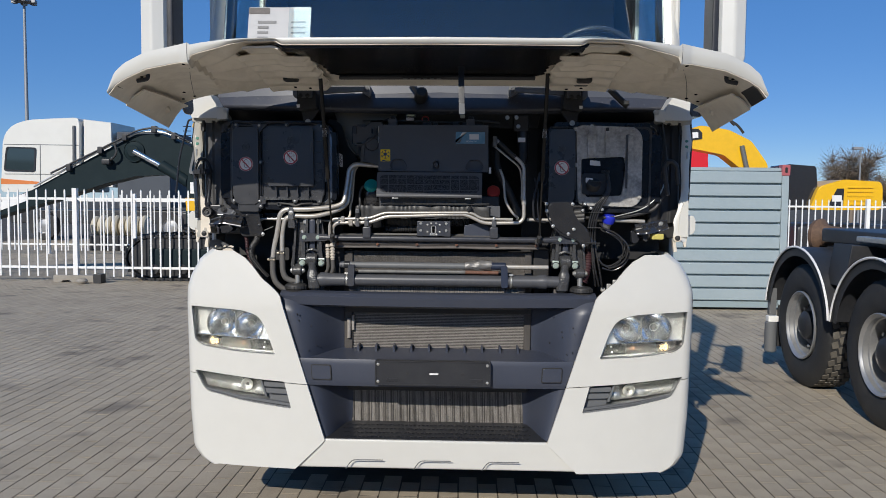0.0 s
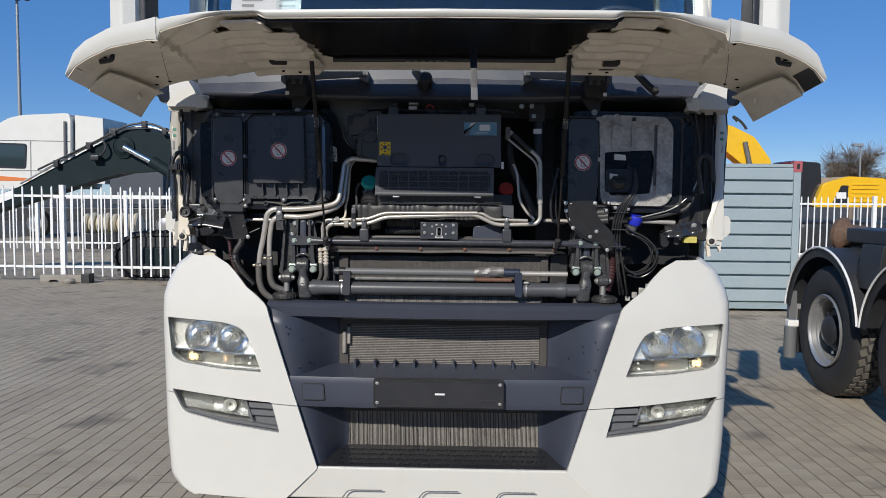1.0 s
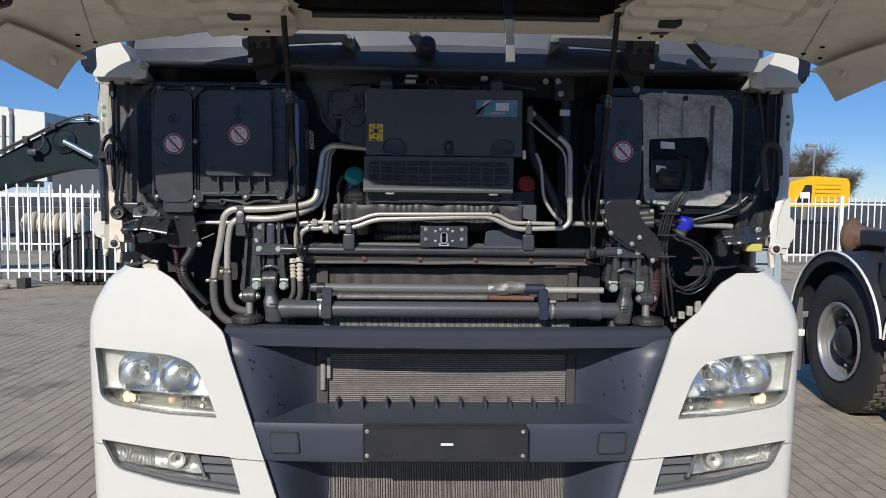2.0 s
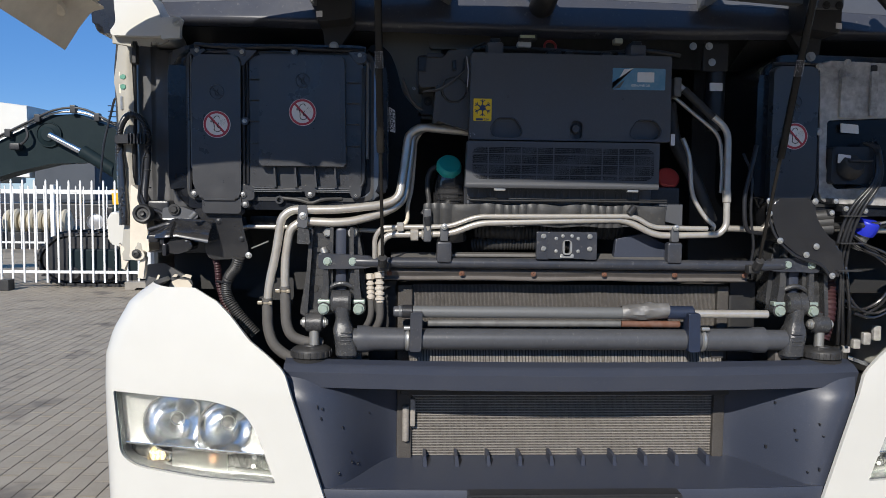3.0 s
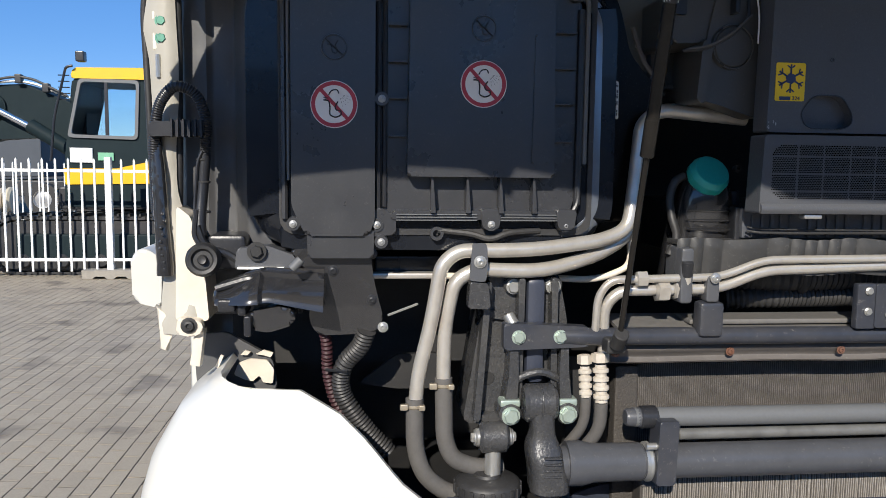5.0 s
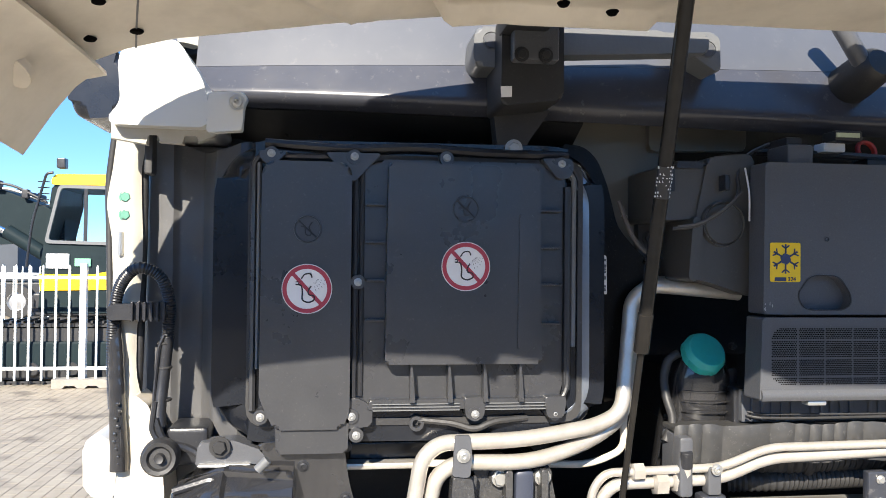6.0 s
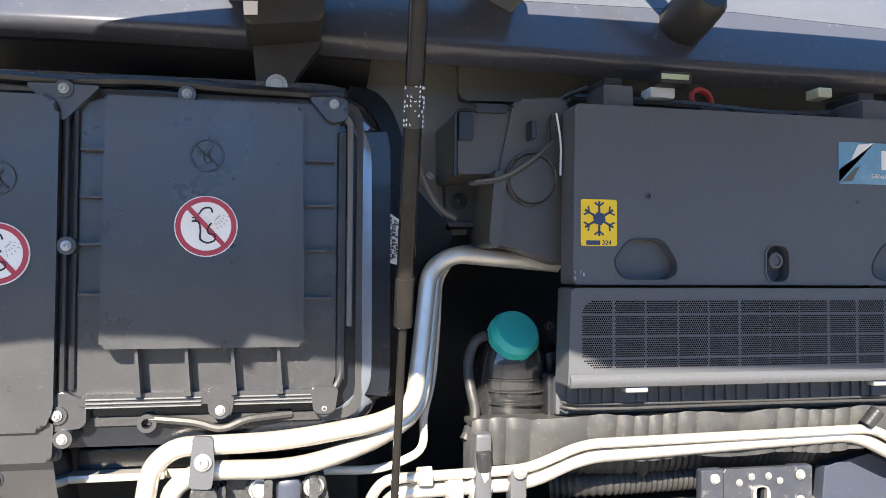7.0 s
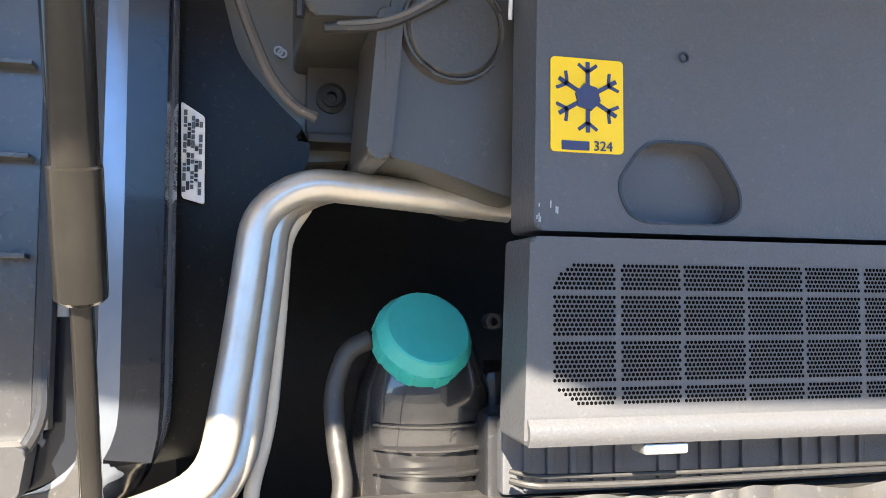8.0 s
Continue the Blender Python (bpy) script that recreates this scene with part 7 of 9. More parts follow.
part("latch_flange", box(lx + 0.048, lx + 0.083, 0.014, 0.03, lz - 0.040, lz + 0.036, 0.004), RAILBLUE, latch)
for dx, dz in ((-0.064, 0.024), (-0.064, -0.010), (0.062, 0.024), (0.062, -0.010)):
    part("bolt", bolt((lx + dx, 0.013, lz + dz), 0.0058, washer=1.2), STEEL, latch)
for dx, dz in ((-0.012, 0.025), (0.013, 0.025), (-0.030, 0.018), (0.030, 0.018), (-0.030, -0.016), (0.030, -0.016), (-0.014, -0.028), (0.014, -0.028)):
    part("rivet", screw((lx + dx, 0.011, lz + dz), 0.0034), SCREW, latch)
part("strap_slot", box(lx - 0.018, lx + 0.018, 0.008, 0.012, lz - 0.034, lz - 0.030, 0.001), STEEL, latch)

# ---- radiator cores ----
core = part("radiator", box(-0.475, 0.475, 0.125, 0.20, 0.84, 1.345, 0.004), CORE, truck, "dusty radiator core behind thin tubes")
tubes = bmesh.new()
for k in range(40):
    zz = lerp(0.845, 1.15, k / 39)
    tubes = box(-0.44, 0.44, 0.1215, 0.127, zz - 0.0012, zz + 0.0012, 0, tubes)
tagged(part("tube_bank", tubes, CORELIGHT, core), "", "", "", "stuff")
fins = bmesh.new()
rf = random.Random(2)
for k in range(260):
    xx = lerp(-0.438, 0.438, k / 259) + rf.uniform(-0.0006, 0.0006)
    z0 = 0.845 + rf.uniform(0, 0.006)
    fins = box(xx - 0.0006, xx + 0.0006, 0.1226 + rf.uniform(0, 0.0012), 0.127, z0, 1.15, 0, fins)
tagged(part("fin_bank", fins, mat("grey_fins", (0.17, 0.155, 0.14), 0.6, 0.2, vary=0.5, scale=200, stain=0.6, stain_scale=30, stain_color=(0.06, 0.055, 0.05)), core), "", "", "", "stuff")
# front cooler whose top edge shows over the bumper
front_core = part("front_cooler", box(-0.445, 0.435, 0.058, 0.095, 1.06, 1.176, 0.003), CORE, truck, "dusty cooler edge behind the bumper")
fins = bmesh.new()
for k in range(210):
    xx = lerp(-0.440, 0.430, k / 209) + rf.uniform(-0.0008, 0.0008)
    fins = box(xx - 0.0009, xx + 0.0009, 0.0545 + rf.uniform(0, 0.002), 0.06, 1.07, 1.172 - rf.uniform(0, 0.004), 0, fins)
tagged(part("fin_bank", fins, CORELIGHT, front_core), "", "", "", "stuff")
for xa in (-0.446, 0.400):
    part("core_cap", box(xa, xa + 0.036, 0.050, 0.10, 1.15, 1.184, 0.003), SEAL, front_core)
fins = bmesh.new()
for k in range(230):
    xx = lerp(-0.438, 0.438, k / 229)
    fins = box(xx - 0.0005, xx + 0.0005, 0.1232, 0.127, 1.155, 1.345, 0, fins)
tagged(part("fin_bank", fins, mat("dark_fins", (0.16, 0.147, 0.135), 0.6, 0.2, vary=0.6, scale=120, stain=0.7, stain_scale=25, stain_color=(0.04, 0.037, 0.033)), core), "", "", "", "stuff")
for xa, xb in ((-0.478, -0.435), (0.435, 0.470)):
    part("end_tank", box(xa, xb, 0.108, 0.16, 0.845, 1.345, 0.006), CORE, core, "dusty end tank")
part("end_fitting", box(-0.440, -0.425, 0.10, 0.13, 0.94, 1.02, 0.004), CORELIGHT, core)
part("end_fitting", cyl((-0.452, 0.10, 0.90), (-0.452, 0.10, 1.0), 0.010, 10), CORELIGHT, core)
core2 = part("intercooler", box(-0.45, 0.45, 0.12, 0.20, 0.46, 0.66, 0.004), CORE, truck, "dusty lower cooler with upright fins")
fins = bmesh.new()
rf = random.Random(8)
for k in range(150):
    xx = lerp(-0.44, 0.44, k / 149) + rf.uniform(-0.0012, 0.0012)
    fins = box(xx - 0.0012, xx + 0.0012, 0.112 + rf.uniform(0, 0.004), 0.125, 0.47, 0.655, 0, fins)
tagged(part("fin_bank", fins, CORELIGHT, core2), "", "", "", "stuff")
# dark blocks put in for the shade on both sides of the radiator
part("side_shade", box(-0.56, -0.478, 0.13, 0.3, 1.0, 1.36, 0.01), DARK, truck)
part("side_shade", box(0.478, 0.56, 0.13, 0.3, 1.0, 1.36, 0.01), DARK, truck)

# ---- torsion tube, rods and clips ----
tz = 1.206
part("torsion_tube", cyl((-0.60, 0.025, tz), (0.60, 0.025, tz), 0.0285, 24, None, 0.05), TUBEGREY, truck, "dark grey torsion tube")
BLUETAPE = mat("blue_tape", (0.02, 0.029, 0.056), 0.4, stain=0.3, stain_scale=30)
for sx in (1, -1):
    flip = (lambda bm: bm) if sx == 1 else mirrored
    x0, ln = (-0.585, 0.127) if sx == 1 else (-0.535, 0.165)
    xc = x0 + ln + 0.002
    part("tube_sleeve", flip(lathe([(0.0285, 0.0), (0.036, 0.0), (0.036, 0.025), (0.0315, 0.045), (0.0305, ln - 0.002), (0.0285, ln)], (x0, 0.025, tz), (1, 0, 0), 28)), TUBEGREY, truck)
    hc = part("hose_clamp", flip(cyl((xc, 0.025, tz), (xc + 0.013, 0.025, tz), 0.0325, 24)), STEEL, truck, "bright hose clamp")
    part("clamp_screw", flip(cyl((xc - 0.004, 0.0, tz + 0.034), (xc + 0.018, 0.0, tz + 0.034), 0.006, 10)), STEEL, hc)
    clip_at = -0.445 if sx == 1 else -0.345
    part("tube_clip", flip(prism(rounded([(clip_at, tz - 0.028), (clip_at + 0.032, tz - 0.028), (clip_at + 0.035, tz + 0.078), (clip_at + 0.003, tz + 0.078)], 0.004), -0.012, 0.03, 0.004)), RAILBLUE if sx == 1 else BLUETAPE, truck, "dark clip over tube and rod")
uz = 1.281
part("jack_rod", cyl((-0.475, 0.025, uz), (0.215, 0.025, uz - 0.002), 0.0160, 20), GREYPLASTIC, truck, "grey jack handle tube")
part("rod_end", lathe([(0.0, 0.0), (0.012, 0.0), (0.0145, 0.004), (0.017, 0.030), (0.0, 0.030)], (-0.488, 0.025, uz), (1, 0, 0), 18), TUBEGREY, truck)
part("rod_cap", cyl((-0.465, 0.025, uz), (-0.435, 0.025, uz), 0.0185, 16), BLACK, truck)
part("jack_rod", cyl((0.300, 0.025, uz - 0.003), (0.545, 0.025, uz - 0.003), 0.0115, 16), ALU, truck, "pale metal rod")
lz2 = 1.249
part("thin_rod", cyl((-0.395, 0.03, lz2), (0.135, 0.03, lz2), 0.0095, 14), RODGREY, truck, "chipped grey rod")
part("thin_rod", cyl((0.137, 0.03, lz2), (0.30, 0.03, lz2 - 0.001), 0.0095, 14), RUST, truck, "rusty rod end")


def wrap(u, v):
    a = v * 2 * math.pi
    x = lerp(0.135, 0.265, u)
    r = 0.0175 + 0.009 * math.sin(u * 2.6) * (0.6 + 0.4 * math.cos(a)) + 0.004 * noise.noise((x * 40, math.cos(a) * 2, math.sin(a) * 2))
    return (x, 0.025 + r * math.cos(a), uz + r * math.sin(a) + 0.006 * u)


part("tape_wrap", sheet(wrap, 20, 20), FOIL, truck, "crumpled grey tape round the rod")
part("tape_band", cyl((0.262, 0.025, uz), (0.335, 0.025, uz), 0.0185, 16), BLUETAPE, truck, "blue tape")

# ---- cast mounts on both sides ----
def lever(u, v):
    """Forged lever from the bush eye down to the torsion tube."""
    a = 2 * math.pi * v
    wx = smooth1([(0, 0.021), (0.35, 0.019), (0.6, 0.029), (1, 0.031)], u)
    wy = smooth1([(0, 0.024), (0.4, 0.026), (0.7, 0.040), (1, 0.040)], u)
    cx = smooth1([(0, -0.629), (0.4, -0.624), (1, -0.612)], u)
    c, q = math.cos(a), math.sin(a)
    return (cx + wx * math.copysign(abs(c) ** 0.6, c), 0.030 + wy * math.copysign(abs(q) ** 0.6, q), lerp(1.318, 1.166, u))


for sx in (1, -1):
    flip = (lambda bm: bm) if sx == 1 else mirrored
    m = part("cab_mount", flip(prism(rounded([(-0.712, 1.508), (-0.590, 1.510), (-0.575, 1.435), (-0.562, 1.300), (-0.60, 1.268), (-0.675, 1.262), (-0.742, 1.258), (-0.746, 1.270), (-0.722, 1.42)], 0.008), 0.080, 0.19, 0.006)), CAST, truck, "rough black cast cab mount with bolts")
    for q in ([(-0.733, 1.270), (-0.722, 1.270), (-0.706, 1.500), (-0.716, 1.500)], [(-0.664, 1.30), (-0.654, 1.30), (-0.652, 1.506), (-0.662, 1.506)], [(-0.606, 1.30), (-0.596, 1.30), (-0.598, 1.506), (-0.608, 1.506)]):
        part("web", flip(prism(rounded(q, 0.003), 0.052, 0.10, 0.004)), CAST, m)
    part("cross_web", flip(prism(rounded([(-0.728, 1.262), (-0.660, 1.272), (-0.660, 1.284), (-0.730, 1.276)], 0.003), 0.062, 0.10, 0.003)), CAST, m)
    part("cross_web", flip(prism(rounded([(-0.715, 1.440), (-0.664, 1.432), (-0.664, 1.442), (-0.714, 1.452)], 0.003), 0.070, 0.10, 0.003)), CAST, m)
    part("web_hole", flip(cyl((-0.706, 0.0810, 1.335), (-0.706, 0.0785, 1.335), 0.011, 16)), DARK, m)
    part("web_hole", flip(cyl((-0.668, 0.0810, 1.285), (-0.668, 0.0785, 1.285), 0.008, 14)), DARK, m)
    part("channel", flip(box(-0.648, -0.616, 0.056, 0.11, 1.330, 1.505, 0.010)), SLATE, m, "smooth centre channel")
    for xx in (-0.668, -0.602):
        part("bolt_boss", flip(cyl((xx, 0.070, 1.492), (xx, 0.11, 1.492), 0.016, 18)), CAST, m)
    # fork with two lugs that holds the bush
    for xa, xb in ((-0.671, -0.676), (-0.588, -0.582)):
        part("fork", flip(prism(rounded([(xb - 0.011, 1.285), (xb + 0.011, 1.285), (xa + 0.008, 1.350), (xa + 0.006, 1.402), (xa - 0.006, 1.402), (xa - 0.008, 1.350)], 0.005), 0.036, 0.10, 0.005)), CAST, m)
        part("lug_plate", flip(cyl((xb, 0.030, 1.287), (xb, 0.085, 1.287), 0.0185, 20)), CAST, m)
        part("green_bolt", flip(bolt((xb, 0.030, 1.286), 0.0125, washer=1.2)), GREENZINC, m, "green zinc bolt")
        part("bolt_collar", flip(box(xb - 0.017, xb + 0.017, 0.032, 0.06, 1.298, 1.311, 0.004)), GREENZINC, m)
    arch = [(-0.668 + 0.078 * k / 12, 0.050 - 0.006 * math.sin(math.pi * k / 12), 1.338 + 0.016 * math.sin(math.pi * k / 12)) for k in range(13)]
    part("fork_bridge", flip(tube(arch, 0.0065, 0.01, 8)), CAST, m)
    part("bush_eye", flip(cyl((-0.656, 0.034, 1.306), (-0.602, 0.034, 1.306), 0.031, 28, None, 0.2)), CAST, m)
    part("bush_seam", flip(tube([(-0.629, 0.034 - 0.0318 * math.cos(q), 1.306 + 0.0318 * math.sin(q)) for q in (-0.9, -0.5, 0, 0.5, 0.9, 1.3)], 0.0016, 0.01, 6)), CAST, m)
    part("lever", flip(sheet(lever, 20, 24)), CAST, m)
    part("lever_cap", flip(cyl((-0.612, 0.030, 1.168), (-0.612, 0.030, 1.156), 0.030, 20)), CAST, m)
    for k in range(4):
        part("lever_rib", flip(box(-0.628, -0.600, -0.012, 0.0, 1.196 + 0.010 * k, 1.199 + 0.010 * k, 0.001)), CAST, m)
    part("arm_stop", flip(box(-0.598, -0.574, 0.03, 0.08, 1.135, 1.172, 0.004)), SEAL, m)
    # ball joint over the reservoir
    jc = (-0.702, 0.04, 1.248)
    part("joint_bush", flip(cyl((jc[0] - 0.024, jc[1], jc[2]), (jc[0] + 0.024, jc[1], jc[2]), 0.025, 24, None, 0.2)), CAST, m)
    part("joint_sleeve", flip(cyl((jc[0] - 0.030, jc[1], jc[2]), (jc[0] + 0.030, jc[1], jc[2]), 0.015, 18)), STEEL, m)
    part("joint_bolt", flip(bolt((jc[0] - 0.030, jc[1], jc[2]), 0.0085, (-1, 0, 0))), STEEL, m)
    part("joint_bolt", flip(bolt((jc[0] + 0.030, jc[1], jc[2]), 0.0085, (1, 0, 0))), STEEL, m)
    part("joint_stem", flip(cyl((jc[0], jc[1], jc[2] - 0.02), (jc[0], jc[1], jc[2] - 0.070), 0.0135, 16)), STEEL, m)
    capo = part("ribbed_cap", flip(lathe([(0.0, 0.012), (0.020, 0.012), (0.022, 0.008), (0.044, 0.006), (0.051, 0.002), (0.054, -0.004), (0.054, -0.018), (0.048, -0.022), (0, -0.022)], (jc[0] - 0.008, jc[1], jc[2] - 0.072), (0, 0, 1), 32)), RUBBER, truck, "ribbed black rubber cap")
    for k in range(20):
        a = 2 * math.pi * k / 20
        own = box(-0.0035, 0.0035, -0.0015, 0.0022, -0.018, -0.002, 0.0008)
        own.transform(Matrix.Translation((jc[0] - 0.008 + 0.054 * math.cos(a), jc[1] + 0.054 * math.sin(a), jc[2] - 0.072)) @ Matrix.Rotation(a - math.pi / 2, 4, "Z"))
        part("rib", flip(own), RUBBER, capo)
    part("air_bellows", flip(lathe([(0.0, 0.0), (0.048, 0.0), (0.064, -0.012), (0.067, -0.05), (0.06, -0.09), (0, -0.09)], (jc[0] - 0.008, jc[1], jc[2] - 0.094), (0, 0, 1), 28)), RUBBER, truck, "black rubber air bellows")
part("bracket_clip", prism(rounded([(-0.748, 1.461), (-0.712, 1.46), (-0.716, 1.501), (-0.745, 1.504)], 0.004), 0.03, 0.06, 0.003), CAST, truck)
part("wire_stub", tube([(-0.873, 0.06, 1.446), (-0.826, 0.05, 1.466)], 0.0022, 0.01, 6), STEEL, truck)

# ---- gas struts ----
for sx in (1, -1):
    flip = (lambda bm: bm) if sx == 1 else mirrored
    foot = Vector((-0.517, -0.018, 1.420)) if sx == 1 else Vector((-0.493, -0.018, 1.420))
    lab_at = Vector((-0.524, -0.19, 1.914)) if sx == 1 else Vector((-0.495, -0.19, 1.914))
    d = (lab_at - foot).normalized()
    top = foot + d * 0.80
    joint = foot + d * 0.297
    s = part("gas_strut", flip(cyl(joint, top, 0.0092, 18)), STRUT, truck, "black gas strut holding the flap open")
    part("strut_collar", flip(cyl(joint, joint + d * 0.055, 0.0102, 18)), STRUT, s)
    part("strut_rod", flip(cyl(foot, joint + d * 0.01, 0.0046, 12)), STRUT, s)
    part("strut_print", flip(cyl(lab_at - d * 0.020, lab_at + d * 0.022, 0.00935, 18)), BLACK, s, "printed band")
    rp = random.Random(4)
    print_marks = bmesh.new()
    for row in range(9):
        for c in range(7):
            if rp.random() < 0.6:
                an = math.pi * (1.12 + 0.76 * c / 6)
                q = lab_at + d * (-0.018 + 0.0045 * row) + Vector((math.cos(an), math.sin(an), 0)) * 0.0094
                print_marks = box(q.x - 0.0011, q.x + 0.0011, q.y - 0.0003, q.y + 0.0008, q.z - rp.uniform(0.0006, 0.0016), q.z + 0.0014, 0, print_marks)
    part("print_marks", flip(print_marks), WHITELABEL, s, "rows of pale print", 0)
    part("strut_joint", flip(cyl(foot + Vector((0, 0.012, -0.012)), foot + Vector((0, -0.012, 0.012)), 0.012, 14)), RUBBER, s)
    part("strut_joint", flip(box(foot.x - 0.014, foot.x + 0.018, -0.002, 0.03, foot.z - 0.028, foot.z - 0.004, 0.005)), RUBBER, s)

# ---- grab handles, hinge arms and wipers above the bay ----
def raised(bm):
    for v in bm.verts:
        v.co.z += 0.009
    return bm


for sx in (1, -1):
    flip = (lambda bm: bm) if sx == 1 else mirrored
    bar = prism(rounded([(-0.673, 2.105), (-0.367, 2.124), (-0.367, 2.153), (-0.437, 2.151), (-0.446, 2.154), (-0.591, 2.149), (-0.674, 2.132)], 0.006), 0.012, 0.046, 0.009, seg=4)
    hd = part("grab_handle", flip(raised(bar)), GREYPLASTIC, truck, "grey plastic grab handle")
    for end, at in ((rounded([(-0.714, 2.093), (-0.662, 2.093), (-0.657, 2.141), (-0.671, 2.153), (-0.719, 2.152), (-0.722, 2.107)], 0.012, 4), (-0.695, 0.03, 2.132)), (rounded([(-0.385, 2.124), (-0.345, 2.1), (-0.339, 2.104), (-0.34, 2.149), (-0.349, 2.161), (-0.403, 2.159)], 0.010, 4), (-0.36, 0.03, 2.134))):
        part("end_plate", flip(raised(prism(end, 0.030, 0.11, 0.008, seg=4))), GREYPLASTIC, hd)
        part("plug", flip(lathe([(0, 0.001), (0.0105, 0.001), (0.0115, -0.0005), (0.0125, 0.0015), (0.0135, -0.004)], (at[0], at[1], at[2] + 0.009), (0, -1, 0), 24)), PANELGREY, hd)
    ha = part("hinge_arm", flip(prism(rounded([(-0.69, 2.035), (-0.599, 2.047), (-0.6, 2.173), (-0.689, 2.168)], 0.01), -0.02, 0.09, 0.008)), DARK, truck, "black flap hinge arm")
    part("hinge_leg", flip(prism(rounded([(-0.684, 2.047), (-0.593, 2.051), (-0.632, 1.996), (-0.638, 1.974), (-0.672, 1.972), (-0.678, 1.994)], 0.01), 0.065, 0.10, 0.005)), DARK, ha)
    part("hinge_bolt", flip(bolt((-0.653, 0.062, 1.988), 0.009)), SCREW, ha)
    part("hinge_tag", flip(prism([(-0.69, 2.047), (-0.675, 2.048), (-0.675, 2.063), (-0.691, 2.062)], -0.0225, -0.02)), WHITELABEL, ha, "small white tag")
    part("hinge_plate", flip(box(-0.678, -0.613, -0.045, -0.02, 2.095, 2.143, 0.004)), PANELGREY, ha)
    for k in (0, 1):
        part("hinge_nut", flip(bolt((-0.667 + 0.034 * k, -0.045, 2.102), 0.007)), DARK, ha)
    part("hinge_lever", flip(box(-0.693, -0.627, -0.30, 0.0, 2.135, 2.165, 0.008)), DARK, ha)
part("wiper_arm", tube([(-0.169, 0.02, 2.217), (-0.134, 0.02, 2.166), (-0.099, 0.03, 2.123)], 0.014, 0.03, 10), PANELGREY, truck, "dark wiper arm")
part("wiper_hub", lathe([(0.0, 0.03), (0.022, 0.03), (0.030, 0.02), (0.034, -0.02), (0.034, -0.06)], (-0.089, 0.04, 2.123), (0.1, -1, 0.3), 16), DARK, truck, "black wiper hub")
part("wiper_arm", tube([(0.826, 0.03, 2.151), (0.868, 0.03, 2.109), (0.916, 0.04, 2.069)], 0.016, 0.03, 10), DARK, truck, "dark wiper arm")
part("wiper_tip", box(0.894, 0.916, 0.01, 0.03, 2.076, 2.093, 0.002), STEEL, truck)


# ---- the yard ----
GALV = mat("pale_blue_grey_paint", (0.335, 0.405, 0.43), 0.45, 0.1, vary=0.06, scale=20, stain=0.25, stain_scale=3, stain_color=(0.46, 0.50, 0.50))
GALVDARK = mat("grey_blue_paint", (0.28, 0.35, 0.37), 0.5, 0.1, vary=0.06, scale=20, stain=0.2, stain_scale=3)
CORNERRED = mat("red_paint", (0.42, 0.11, 0.12), 0.5, vary=0.1, stain=0.3, stain_scale=20)
FENCEWHITE = mat("white_powder_coat", (0.80, 0.80, 0.78), 0.4, vary=0.03, stain=0.12, stain_scale=5)
CONCRETE = mat("concrete", (0.30, 0.275, 0.235), 0.85, vary=0.2, scale=60, bump=0.5, stain=0.4, stain_scale=5)
EXGREY = mat("dark_teal_paint", (0.013, 0.023, 0.027), 0.55, vary=0.08, scale=10, stain=0.2, stain_scale=3, stain_color=(0.035, 0.05, 0.05))
EXGREY.node_tree.nodes["Principled BSDF"].inputs["Specular IOR Level"].default_value = 0.1
MACHINEYELLOW = mat("machine_yellow", (0.80, 0.46, 0.012), 0.35, vary=0.05, scale=10, stain=0.15, stain_scale=4, coat=0.3)
TRUCKWHITE = mat("off_white_paint", (0.70, 0.69, 0.64), 0.35, vary=0.03, scale=8, stain=0.12, stain_scale=2)
TYRE = mat("tyre_rubber", (0.024, 0.024, 0.025), 0.7, vary=0.2, scale=90, bump=0.3, stain=0.4, stain_scale=8, stain_color=(0.07, 0.065, 0.055))
TREAD = mat("dusty_tread", (0.12, 0.108, 0.09), 0.8, vary=0.3, scale=60, bump=0.3, stain=0.4, stain_scale=8, stain_color=(0.05, 0.047, 0.042))
RIM = mat("silver_rim", (0.45, 0.45, 0.45), 0.35, 0.7, vary=0.08, scale=40, stain=0.25, stain_scale=8)
CHASSIS = mat("chassis_black", (0.022, 0.023, 0.026), 0.45, vary=0.2, scale=40, stain=0.35, stain_scale=5, stain_color=(0.06, 0.055, 0.05))
REDBODY = mat("bright_red_paint", (0.62, 0.02, 0.03), 0.35, vary=0.05, stain=0.1)
DARKGLASS = mat("dark_tinted_pane", (0.03, 0.045, 0.05), 0.06, vary=0.05, coat=0.5, stain=0.1)
TWIG = mat("bare_twigs", (0.19, 0.15, 0.115), 0.85, vary=0.3, scale=3)
MASTGREY = mat("mast_grey", (0.33, 0.34, 0.35), 0.5, 0.4, vary=0.1)
DRUM = mat("cream_ribbed_roll", (0.52, 0.46, 0.34), 0.6, vary=0.1, scale=8, stain=0.2)

# container
cx0, cx1, cy = 3.0, 4.84, 7.85
container = empty("container", (4.0, 9.3, 0), "pale blue-grey ribbed steel container with red corner fittings", "container")
part("base", box(cx0, cx1, cy + 0.03, cy + 3.0, 0.04, 0.14, 0.01), GALVDARK, container)
part("body", box(cx0 + 0.06, cx1 - 0.06, cy + 0.06, cy + 2.95, 0.12, 2.20, 0.01), GALVDARK, container)
part("roof", box(cx0, cx1, cy + 0.02, cy + 3.0, 2.19, 2.245, 0.01), GALV, container)
for i in range(10):
    z0 = 0.14 + i * 0.205
    part("panel", prism([(cx0 + 0.10, z0 + 0.02), (cx1 - 0.10, z0 + 0.02), (cx1 - 0.10, z0 + 0.199), (cx0 + 0.10, z0 + 0.199)], cy, cy + 0.07, 0.016), GALV, container)
